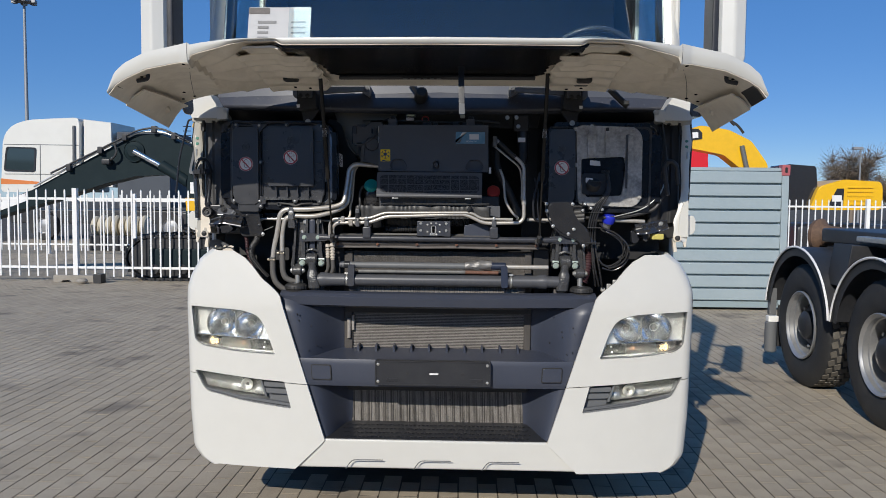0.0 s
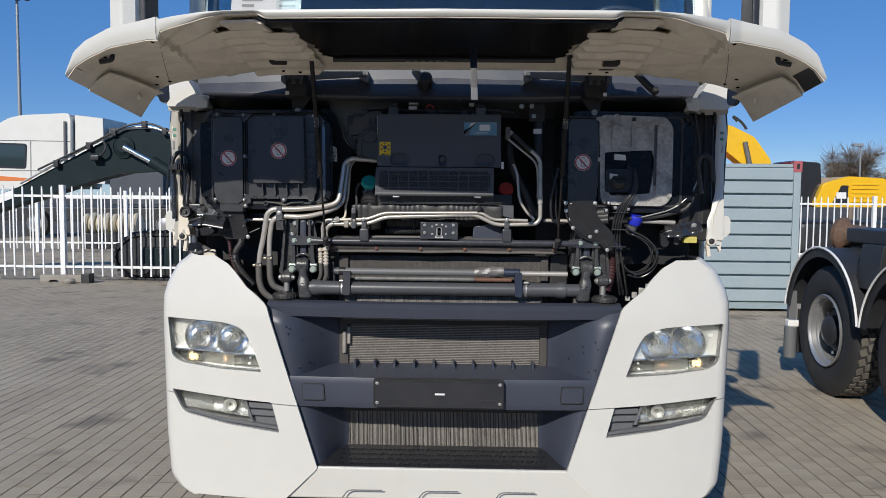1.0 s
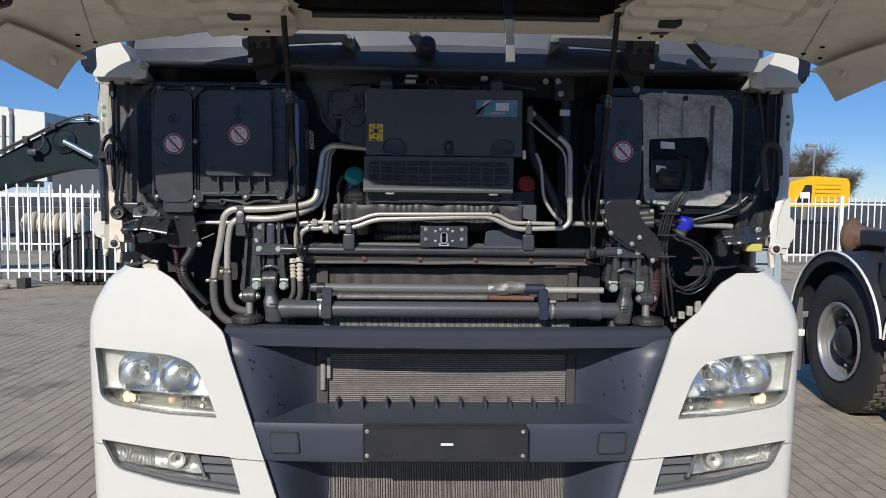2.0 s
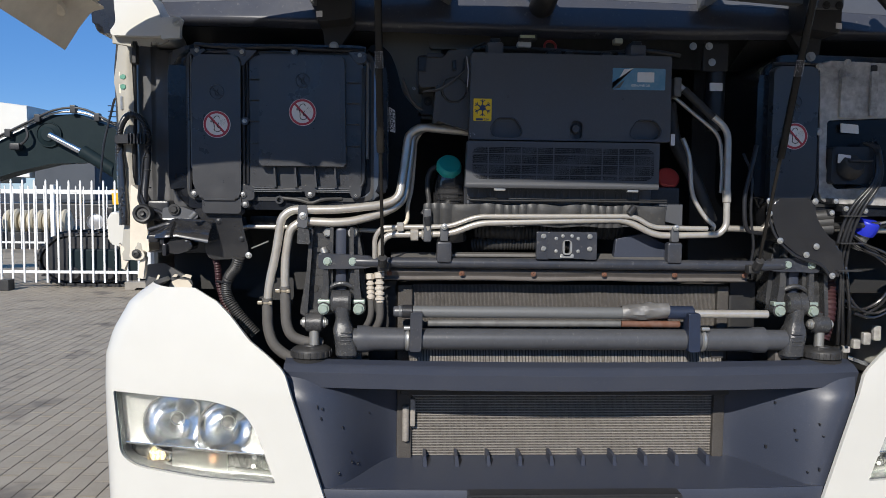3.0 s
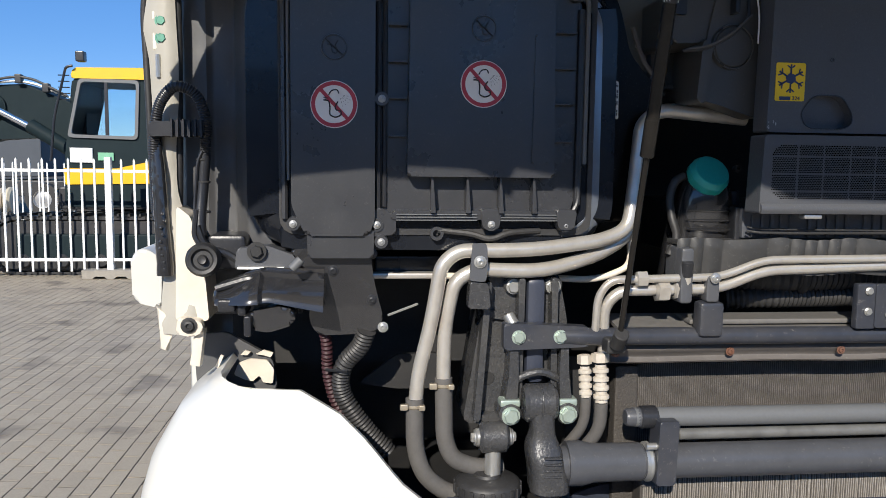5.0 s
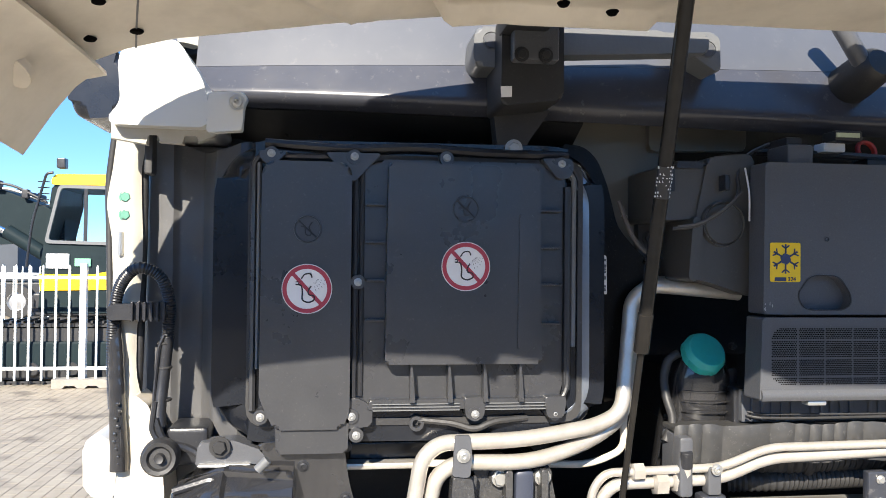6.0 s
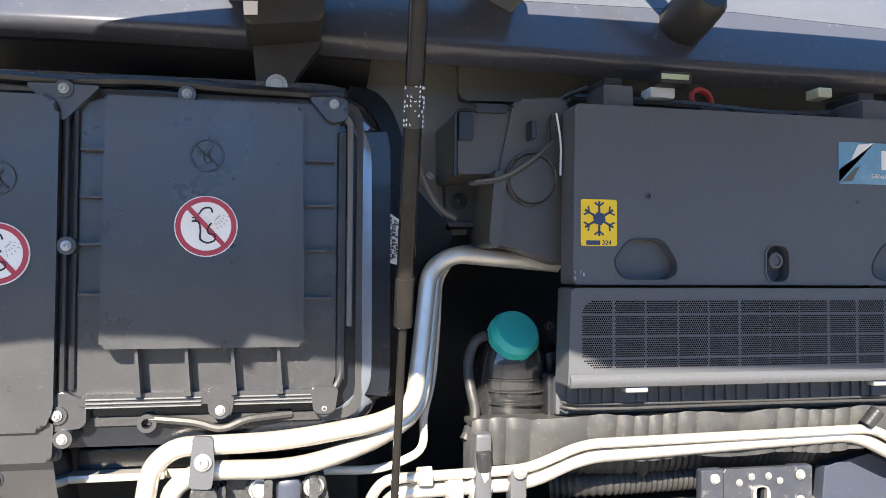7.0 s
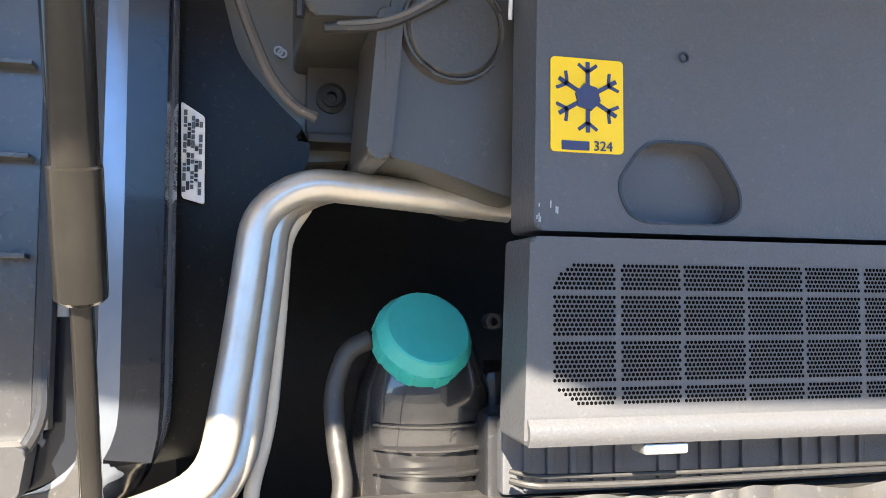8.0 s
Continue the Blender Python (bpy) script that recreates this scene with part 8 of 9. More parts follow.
for x in (cx0, cx1 - 0.10):
    part("post", box(x, x + 0.10, cy - 0.01, cy + 0.12, 0.1, 2.13, 0.01), GALV, container)
    c = part("corner_fitting", box(x - 0.01, x + 0.11, cy - 0.02, cy + 0.12, 2.12, 2.29, 0.012), CORNERRED, container, "red corner fitting")
    part("hole", prism(rect(x + 0.03, x + 0.07, 2.165, 2.25, 0.02), cy - 0.024, cy), DARK, c)

container.scale.z = 0.94

# white fence on concrete feet
def fence_panel(name, x0, x1, y, h, group, pale=0.178, feet=True):
    f = empty(name, ((x0 + x1) / 2, y, 0), "white steel bar fence panel on concrete feet", "fence", group)
    part("post", box(x0, x0 + 0.09, y - 0.04, y + 0.05, 0.12 if feet else 0.0, h, 0.006), FENCEWHITE, f)
    for z in (0.27, h - 0.20):
        part("rail", box(x0 + 0.09, x1, y - 0.015, y + 0.025, z - 0.022, z + 0.022, 0.003), FENCEWHITE, f)
    n = int((x1 - x0 - 0.12) / pale)
    mesh = None
    for i in range(n):
        x = x0 + 0.09 + (i + 0.8) * (x1 - x0 - 0.09) / (n + 0.6)
        if mesh is None:
            first = part("bar", prism([(-0.014, 0.10), (0.014, 0.10), (0.014, h - 0.05), (0.0, h - 0.02), (-0.014, h - 0.05)], -0.026, -0.008, 0.0), FENCEWHITE, f, smooth=0)
            mesh, ob = first.data, first
        else:
            ob = new("bar", mesh)
            ob.parent = f
            ob.matrix_parent_inverse = first.matrix_parent_inverse.copy()
        ob.location = (x, y, 0)
    return f


def concrete_foot(x, y):
    prof = [(-0.38, 0.0), (-0.22, 0.0), (-0.20, 0.05), (-0.06, 0.05), (-0.04, 0.0), (0.08, 0.0), (0.10, 0.05), (0.24, 0.05), (0.26, 0.0), (0.40, 0.0), (0.40, 0.13), (-0.38, 0.13)]
    ob = part("concrete_foot", prism([(x + a, b) for a, b in prof], y - 0.12, y + 0.12, 0.01), CONCRETE)
    tagged(ob, "grey concrete foot under a fence post", "fence foot", "fence feet")


FY = 10.65
for i in range(6):
    x = -15.31 + 2.69 * i
    fence_panel("fence", x, x + 2.69, FY, 1.755, "front fence panels")
    concrete_foot(x + 0.05, FY - 0.02)
for i in range(12):
    x = -26.0 + 2.42 * i
    fence_panel("fence", x, x + 2.42, 17.5, 1.68, "rear fence panels", 0.178, False)
for i in range(5):
    x = 7.6 + 2.42 * i
    fence_panel("fence", x, x + 2.42, 16.0, 1.70, "far fence panels", 0.16, False)

# trailing chassis with two wheels and mudguards
rig = empty("truck_chassis", (4.4, 2.4, 0), "black rear truck chassis with twin axles and mudguards", "truck")


def wheel_at(y):
    R, W, xf = 0.53, 0.32, 3.35
    prof = [(0.30, 0.02), (0.34, -0.005), (0.44, -0.01), (0.51, 0.012), (0.535, 0.035), (R, 0.05), (R, W - 0.05), (0.48, W - 0.01), (0.40, W), (0.29, W - 0.02)]
    tyre = part("wheel", lathe(prof, (xf, y, R), (1, 0, 0), 48), TYRE, rig, "truck wheel with worn tyre and silver rim")
    tread = bmesh.new()
    for k in range(40):
        a = 2 * math.pi * k / 40
        for j in range(4):
            own = box(-0.026, 0.026, -0.028, 0.028, 0, 0.010, 0)
            own.transform(Matrix.Translation((xf + 0.065 + j * 0.06, y, R)) @ Matrix.Rotation(a + 0.08 * (j % 2), 4, "X") @ Matrix.Translation((0, 0, R - 0.004)) @ Matrix.Rotation(0.3, 4, "Z"))
            tread = joined(tread, own)
    tagged(part("tread", tread, TREAD, tyre), "", "", "", "stuff")
    rim = [(0.300, 0.010), (0.300, -0.004), (0.292, -0.010), (0.284, -0.004), (0.278, 0.012), (0.272, 0.016), (0.268, 0.050), (0.258, 0.058), (0.252, 0.10), (0.250, 0.165)]
    # disc is blackened for its holes and the shade inside the rim
    part("disc", lathe([(0.252, 0.150), (0.225, 0.160), (0.19, 0.150), (0.17, 0.148)], (xf, y, R), (1, 0, 0), 40), CHASSIS, tyre, "wheel disc coloured dark for its holes and inner shade")
    part("rim", lathe(rim, (xf, y, R), (1, 0, 0), 40), RIM, tyre, "silver steel rim")
    hub = [(0.18, 0.17), (0.175, 0.10), (0.13, 0.09), (0.125, 0.04), (0.10, 0.02), (0.06, 0.012), (0, 0.012)]
    part("hub", lathe(hub, (xf, y, R), (1, 0, 0), 24), CHASSIS, tyre, "black hub")
    nuts = bmesh.new()
    for k in range(10):
        a = 2 * math.pi * k / 10
        nuts = cyl((xf + 0.15, y + 0.205 * math.cos(a), R + 0.205 * math.sin(a)), (xf + 0.10, y + 0.205 * math.cos(a), R + 0.205 * math.sin(a)), 0.016, 6, nuts)
    part("nut_ring", nuts, STEEL, tyre)

    def guard(u, v):
        a = lerp(math.radians(8), math.radians(172), u)
        return (lerp(3.29, 3.93, v), y + 0.66 * math.cos(a), 0.58 + 0.64 * math.sin(a))
    g = part("mudguard", sheet(guard, 24, 3, 0.012), CHASSIS, rig, "black plastic mudguard with a pale edge")
    part("edge", tube([guard(i / 24, 0.0) for i in range(25)], 0.010, 0.01, 6), WHITELABEL, g, "pale trim edge")
    part("valance", sheet(lambda u, v: (3.305, lerp(guard(u, 0)[1], y + 0.58 * math.cos(lerp(0.14, 3.0, u)), v), lerp(guard(u, 0)[2], 0.58 + 0.56 * math.sin(lerp(0.14, 3.0, u)), v)), 24, 2, 0.004), CHASSIS, g)


for wy in (3.22, 1.88):
    wheel_at(wy)
part("frame_rail", box(3.85, 3.95, -1.0, 4.0, 0.95, 1.26, 0.01), CHASSIS, rig)
part("frame_rail", box(4.65, 4.75, -1.0, 4.0, 0.95, 1.26, 0.01), CHASSIS, rig)
part("deck", box(3.58, 5.0, -1.0, 3.4, 1.26, 1.38, 0.02), CHASSIS, rig)
part("deck_step", box(3.50, 3.60, 0.6, 2.6, 1.30, 1.345, 0.01), STEEL, rig)
part("cross_beam", box(3.8, 5.0, 3.5, 3.62, 0.7, 1.1, 0.01), CHASSIS, rig)
part("coupling", lathe([(0.0, 0.3), (0.07, 0.3), (0.10, 0.05), (0.16, 0.0), (0.15, -0.04), (0.11, -0.03), (0.09, 0.02), (0, 0.03)], (3.72, 3.72, 1.30), (0.55, -0.8, 0), 24), mat("brown_rust", (0.14, 0.085, 0.055), 0.75, 0.1, vary=0.5, scale=30, bump=0.4, stain=0.5, stain_scale=10, stain_color=(0.05, 0.04, 0.035)), rig, "rusty coupling bell")
part("side_bracket", prism([(3.35, 0.95), (3.70, 0.95), (3.70, 1.26), (3.4, 1.28)], 2.45, 2.75, 0.01), CHASSIS, rig)
part("mud_flap", box(3.40, 3.9, 3.84, 3.87, 0.22, 0.62, 0.005), RUBBER, rig)
part("buffer", cyl((3.34, 3.86, 0.17), (3.34, 3.86, 0.46), 0.055, 16), GREYPLASTIC, rig, "dark grey rubber buffer")
part("flap_bar", box(3.30, 3.40, 3.82, 3.90, 0.46, 0.52, 0.01), FENCEWHITE, rig)
part("flap_bar", box(3.31, 3.38, 3.83, 3.89, 0.53, 0.80, 0.01), GREYPLASTIC, rig)

rig.location.x -= 0.265
rig.location.y -= 0.10

# dark excavator behind the fence
digger = empty("excavator", (-5.0, 12.3, 0), "dark teal excavator with a yellow cab roof behind the fence", "excavator")


def slab(pts, y0, y1, bevel=0.03):
    return prism(pts, y0, y1, bevel)


by = 11.9
boom = [(-10.094, 1.186), (-8.672, 1.738), (-7.26, 2.49), (-6.56, 2.857), (-6.099, 2.882), (-5.47, 2.638), (-5.185, 2.448), (-5.192, 1.824), (-5.88, 2.069), (-6.574, 2.018), (-7.156, 1.876), (-8.327, 1.501), (-10.1, 0.978)]
b = part("boom", slab(boom, by, by + 0.5, 0.02), EXGREY, digger, "dark teal boom")
part("pipe", tube([(-8.642, 11.85, 1.79), (-7.235, 11.85, 2.545), (-6.48, 11.85, 2.905), (-6.021, 11.85, 2.92), (-5.394, 11.85, 2.675)], 0.020, 0.3, 8), STEEL, b, "bright steel pipe")
part("hose", tube([(-8.262, 11.8, 2.06), (-7.213, 11.8, 2.56), (-6.46, 11.8, 2.95), (-6.0, 11.8, 2.99), (-5.434, 11.8, 2.70)], 0.020, 0.3, 8), RUBBER, b)
for px, pz in ((-7.9, 2.16), (-7.25, 2.51), (-6.75, 2.77), (-6.15, 2.93), (-5.75, 2.80)):
    part("pipe_clamp", box(px - 0.05, px + 0.05, 11.78, 11.90, pz - 0.05, pz + 0.09, 0.015), CHASSIS, b)
part("hose", tube([(-6.95, 11.8, 2.64), (-6.88, 11.75, 2.48), (-6.96, 11.75, 2.36), (-7.12, 11.78, 2.30)], 0.022, 0.1, 8), RUBBER, b)
part("hose_joint", box(-7.20, -7.02, 11.72, 11.88, 2.24, 2.36, 0.03), CHASSIS, b)
part("boom_pin", lathe([(0.0, 0.06), (0.11, 0.06), (0.13, 0.03), (0.21, 0.0)], (-6.592, 11.88, 2.516), (0, -1, 0), 24), EXGREY, b)
part("pin_ring", lathe([(0.19, 0.0), (0.20, 0.02), (0.215, 0.02), (0.22, 0.0)], (-6.592, 11.88, 2.516), (0, -1, 0), 28), EXGREY, b)
cylinder = part("cylinder", cyl((-5.972, 11.7, 2.241), (-5.125, 11.7, 1.709), 0.11, 20), EXGREY, digger, "hydraulic cylinder with bright rod")
part("rod", cyl((-6.515, 11.7, 2.506), (-5.803, 11.7, 2.13), 0.055, 16), CHROME, cylinder)
part("boom_panel", prism([(-9.849, 1.303), (-8.843, 1.657), (-8.836, 1.496), (-9.854, 1.119)], by - 0.012, by), WHITELABEL, b, "white maker's plate as plain bars")

ey = 11.45
ex0, ez0 = (-5.4, 1.247)
ex1 = -3.482
ez1 = 2.868
cab = part("cab", prism(rounded([(ex0 + 0.05, ez0 - 0.35), (ex1, ez0 - 0.35), (ex1, ez1 - 0.02), (ex0 + 0.22, ez1 - 0.02), (ex0 + 0.08, ez0 + 0.45)], 0.06), ey, ey + 1.2, 0.04), EXGREY, digger, "dark cab with a large side window")
part("roof", prism(rounded([(ex0 + 0.2, ez1 - 0.03), (ex1 + 0.05, ez1 - 0.03), (ex1 + 0.05, ez1 + 0.16), (ex0 + 0.25, ez1 + 0.13)], 0.05), ey - 0.04, ey + 1.25, 0.03), MACHINEYELLOW, cab, "yellow cab roof")
wpts = [(-5.217, 1.999), (-4.281, 1.979), (-4.241, 2.778), (-5.042, 2.793)]
cut(cab, prism(rounded(wpts, 0.06), ey - 0.3, ey + 1.6))
cut(cab, box(ex0 + 0.30, ex1 - 0.05, ey + 0.06, ey + 1.14, ez0 - 0.25, ez1 - 0.08, 0))
for wy in (ey, ey + 1.19):
    glazing = part("window", prism(rounded(wpts, 0.06), wy - 0.004, wy + 0.004), PANE, cab, "clear side window")
    glazing.visible_shadow = False
part("cab_seat", box(ex0 + 0.75, ex0 + 1.15, ey + 0.4, ey + 0.85, ez0 - 0.2, ez0 + 0.75, 0.08), BLACK, cab, "dark operator seat")
part("lever", tube([(ex0 + 0.5, ey + 0.35, ez0), (ex0 + 0.5, ey + 0.35, ez0 + 0.45)], 0.03, 0.02, 8), BLACK, cab)
part("window_frame", ring(rounded(shrink(wpts, -0.05), 0.08), rounded(wpts, 0.06), ey - 0.035, ey + 0.01), GREYPLASTIC, cab)
part("window_bar", box(-4.712, -4.662, ey - 0.03, ey, 1.99, 2.784, 0.004), BLACK, cab)
part("notice", prism(rect(-5.241, -4.913, 1.574, 1.796, 0.005), ey - 0.03, ey), WHITELABEL, cab, "white paper notice")
part("notice", prism(rect(-4.831, -4.601, 1.609, 1.728, 0.005), ey - 0.03, ey), mat("green_label", (0.18, 0.45, 0.28), 0.5), cab, "green sticker")
part("work_light", box(-5.131, -5.001, ey, ey + 0.15, 3.094, 3.252, 0.02), BLACK, cab)
part("grab_rail", tube([(-5.497, 11.35, 1.589), (-5.422, 11.35, 2.262), (-5.233, 11.35, 2.997), (-5.136, 11.35, 3.015)], 0.02, 0.15, 8), BLACK, cab)
for k in range(5):
    part("guard_bar", tube([(-5.365, 11.4, 2.517)[:2] + (2.517 + 0.09 * k,), (-5.204, 11.4, 2.52)[:2] + (2.517 + 0.09 * k,)], 0.008, 0.01, 6), BLACK, cab)
part("side_skirt", prism([(-5.351, 1.488), (-4.562, 1.479), (-4.059, 1.605), (-3.724, 1.574), (-3.732, 1.262), (-5.328, 1.232)], ey - 0.02, ey + 0.1, 0.01), MACHINEYELLOW, digger, "yellow stripe along the body")
part("body", box(ex0 - 0.1, ex1 + 1.6, ey + 0.02, ey + 2.4, 0.95, 1.30, 0.04), CHASSIS, digger)
part("counterweight", box(ex1 + 0.1, ex1 + 2.0, ey + 0.1, ey + 2.4, 1.2, 2.4, 0.1), EXGREY, digger)
for piece in [o for o in digger.children if o.name.split(".")[0] in ("cab", "side_skirt")]:
    piece.location += Vector((-0.05, 0, 0.10))
tx0 = -6.489 + 0.35


def track(y0, y1):
    L = 3.5
    loop = rounded([(tx0, 0.02), (tx0 + L, 0.02), (tx0 + L + 0.35, 0.42), (tx0 + L, 0.86), (tx0, 0.86), (tx0 - 0.35, 0.42)], 0.35, 5)
    t = part("track", prism(shrink(loop, 0.05), y0 + 0.03, y1 - 0.03, 0.01), CHASSIS, digger, "black crawler track with steel shoes")
    n = len(loop)
    per = [Vector((loop[i][0], 0, loop[i][1])) for i in range(n)]
    total = sum((per[i] - per[i - 1]).length for i in range(n))
    shoes = bmesh.new()
    count = 56
    for k in range(count):
        d = total * k / count
        s, j = 0.0, 0
        while s + (per[(j + 1) % n] - per[j]).length < d:
            s += (per[(j + 1) % n] - per[j]).length
            j += 1
        a, c = per[j], per[(j + 1) % n]
        p = a.lerp(c, (d - s) / max(1e-6, (c - a).length))
        ang = math.atan2(c.z - a.z, c.x - a.x)
        own = box(-0.085, 0.085, y0, y1, -0.02, 0.03, 0)
        own = box(-0.015, 0.015, y0, y1, -0.06, 0.0, 0, own)
        own.transform(Matrix.Translation(p) @ Matrix.Rotation(-ang, 4, "Y"))
        shoes = joined(shoes, own)
    tagged(part("shoe_chain", shoes, CHASSIS, t), "", "", "", "stuff")
    part("side_frame", box(tx0 + 0.2, tx0 + 3.3, y0 - 0.02, y0 + 0.1, 0.25, 0.62, 0.04), EXGREY, t)
    for k in range(6):
        part("roller", cyl((tx0 + 0.3 + 0.55 * k, y0 - 0.03, 0.22), (tx0 + 0.3 + 0.55 * k, y0 + 0.2, 0.22), 0.11, 16), CHASSIS, t)


track(10.95, 11.5)
track(13.2, 13.75)

# white truck standing further off
lorry = empty("truck", (-14, 26, 0), "white cab-over truck with a high roof standing behind the fence", "truck")
ly = 24.0
cabp = [(-16.648, 1.725), (-13.798, 1.749), (-13.743, 4.402), (-15.589, 4.312), (-16.253, 4.108), (-16.533, 3.644)]
part("cab", prism(rounded(cabp, [0.1, 0.05, 0.2, 0.5, 0.4, 0.3]), ly, ly + 2.4, 0.08), TRUCKWHITE, lorry)
part("side_window", prism(rounded([(-16.46, 2.536), (-15.429, 2.504), (-15.369, 3.27), (-16.357, 3.303)], 0.1), ly - 0.02, ly + 0.05, 0.01), DARKGLASS, lorry, "dark side window")
part("stripe", prism([(-16.64, 2.009), (-15.234, 2.02), (-15.232, 2.101), (-16.634, 2.211)], ly - 0.012, ly), mat("orange_stripe", (0.65, 0.2, 0.05), 0.4), lorry)
part("rear_fairing", prism([(-13.753, 1.951), (-12.644, 1.92), (-12.683, 4.248), (-13.703, 4.362)], ly + 0.2, ly + 2.2, 0.05), TRUCKWHITE, lorry, "white fairing behind the cab")
for za, zb in ((3.42, 3.40), (2.36, 2.36)):
    part("panel_joint", prism([(-16.5, za), (-13.77, zb), (-13.77, zb + 0.025), (-16.5, za + 0.025)], ly - 0.006, ly + 0.05), GREYPLASTIC, lorry)
part("door_joint", prism([(-15.22, 1.76), (-15.19, 1.76), (-15.16, 3.40), (-15.19, 3.40)], ly - 0.006, ly + 0.05), GREYPLASTIC, lorry)
part("window_rim", ring(rounded([(-16.52, 2.48), (-15.37, 2.45), (-15.31, 3.32), (-16.41, 3.35)], 0.1), rounded([(-16.46, 2.536), (-15.429, 2.504), (-15.369, 3.27), (-16.357, 3.303)], 0.1), ly - 0.03, ly + 0.02), BLACK, lorry)
part("air_duct", tube([(-13.95, ly - 0.05, 1.9), (-13.92, ly - 0.05, 4.1)], 0.05, 0.1, 8), GREYPLASTIC, lorry)
part("trailer_body", box(-12.551, -10.6, ly + 0.3, ly + 2.6, 1.2, 3.932, 0.05), mat("dim_curtain", (0.055, 0.065, 0.08), 0.7, stain_scale=2), lorry, "grey load body")
part("chassis", box(-16.515, -8.082, ly + 0.3, ly + 2.2, 0.6, 1.1, 0.05), CHASSIS, lorry)
for px in (-15.167, -10.534, -8.082):
    w = part("wheel", lathe([(0.28, 0.0), (0.5, 0.0), (0.52, -0.05), (0.52, -0.28), (0.28, -0.3)], (px, ly + 0.05, 0.52), (0, -1, 0), 28), TYRE, lorry)
    part("rim", lathe([(0.28, 0.0), (0.24, -0.08), (0.1, -0.06), (0, -0.06)], (px, ly + 0.05, 0.52), (0, -1, 0), 20), RIM, w)
# ribbed cream roll behind the fence
rx0, rz0 = (-11.018, 0.395)
rx1, rz1 = (-9.353, 1.011)
roll = empty("pipe_roll", ((rx0 + rx1) / 2, 19, 0), "cream ribbed roll lying behind the fence", "pipe roll")
n = 8
for k in range(n):
    x = lerp(rx0, rx1, (k + 0.5) / n)
    part("ring", cyl((x - 0.08, 19.3, (rz0 + rz1) / 2), (x + 0.08, 19.3, (rz0 + rz1) / 2), (rz1 - rz0) / 2 + 0.03 * (k % 2), 24, None, 0.2), DRUM, roll)
part("cradle", box(rx0, rx1, 19.0, 19.6, 0.0, rz0 + 0.05, 0.02), CHASSIS, roll)

# yellow excavator beyond the container
loader = empty("excavator", (16, 22, 0), "yellow excavator with a dark cab behind the container", "excavator")
gy = 20.0
arm = [(6.393, 3.632), (7.055, 3.87), (7.892, 3.741), (8.568, 3.411), (9.057, 2.745), (9.147, 2.074), (8.479, 2.068), (8.296, 2.572), (7.748, 3.004), (6.404, 3.263)]
a = part("boom", prism(rounded(arm, 0.1), gy, gy + 0.6, 0.03), MACHINEYELLOW, loader, "yellow curved boom")
part("badge", prism([(6.396, 3.362), (7.111, 3.467), (7.106, 3.635), (6.985, 3.768), (6.384, 3.764)], gy - 0.02, gy), BLACKPRINT, a, "black maker's badge as a plain shape")
part("badge_bar", prism([(6.688, 3.463), (6.987, 3.499), (6.982, 3.666), (6.683, 3.647)], gy - 0.03, gy - 0.01), WHITELABEL, a)
part("cylinder", cyl((8.256, 19.9, 3.269), (8.544, 19.9, 2.067), 0.07, 16), RODGREY, a)
part("hose", tube([(8.12, 20.2, 3.895), (7.947, 20.2, 4.062), (8.221, 20.2, 3.895), (8.396, 20.2, 3.661)], 0.04, 0.2, 8), RUBBER, a)
part("cab", prism(rounded([(9.805, 1.372), (10.471, 1.378), (10.643, 2.086), (10.587, 2.689), (9.755, 2.75)], 0.05), gy + 0.2, gy + 1.6, 0.05), POLISHED, loader, "black cab with dark windows")
part("engine_cover", prism(rounded([(10.338, 1.377), (12.496, 1.396), (12.459, 2.235), (11.299, 2.293), (10.61, 2.086)], 0.12), gy, gy + 2.2, 0.05), MACHINEYELLOW, loader, "yellow engine cover with louvres")
part("badge", prism([(10.859, 1.449), (11.323, 1.453), (11.333, 2.024), (11.135, 2.023)], gy - 0.02, gy), BLACKPRINT, loader, "black maker's badge as a plain shape")
part("badge_bar", prism([(10.992, 1.635), (11.273, 1.638), (11.266, 1.822), (10.984, 1.82)], gy - 0.035, gy - 0.01), WHITELABEL, loader)
for k in range(5):
    zz = lerp(1.555, 2.059, k / 4)
    part("louvre", box(11.437, 12.181, gy - 0.03, gy, zz - 0.02, zz + 0.02, 0.005), MACHINEYELLOW, loader)
part("undercarriage", box(9.906, 13.145, gy - 0.2, gy + 2.4, 0.02, 0.95, 0.2), CHASSIS, loader)
red = part("red_cab", prism(rounded([(7.084, 2.713), (8.512, 2.724), (8.493, 3.352), (8.296, 3.429), (7.065, 3.42)], 0.1), 24, 26, 0.05), REDBODY, None)
tagged(red, "bright red vehicle roof beyond the container", "vehicle")
part("red_cab_body", box(7.084, 8.512, 24.05, 25.9, -0.008, 2.756, 0.05), REDBODY, red)


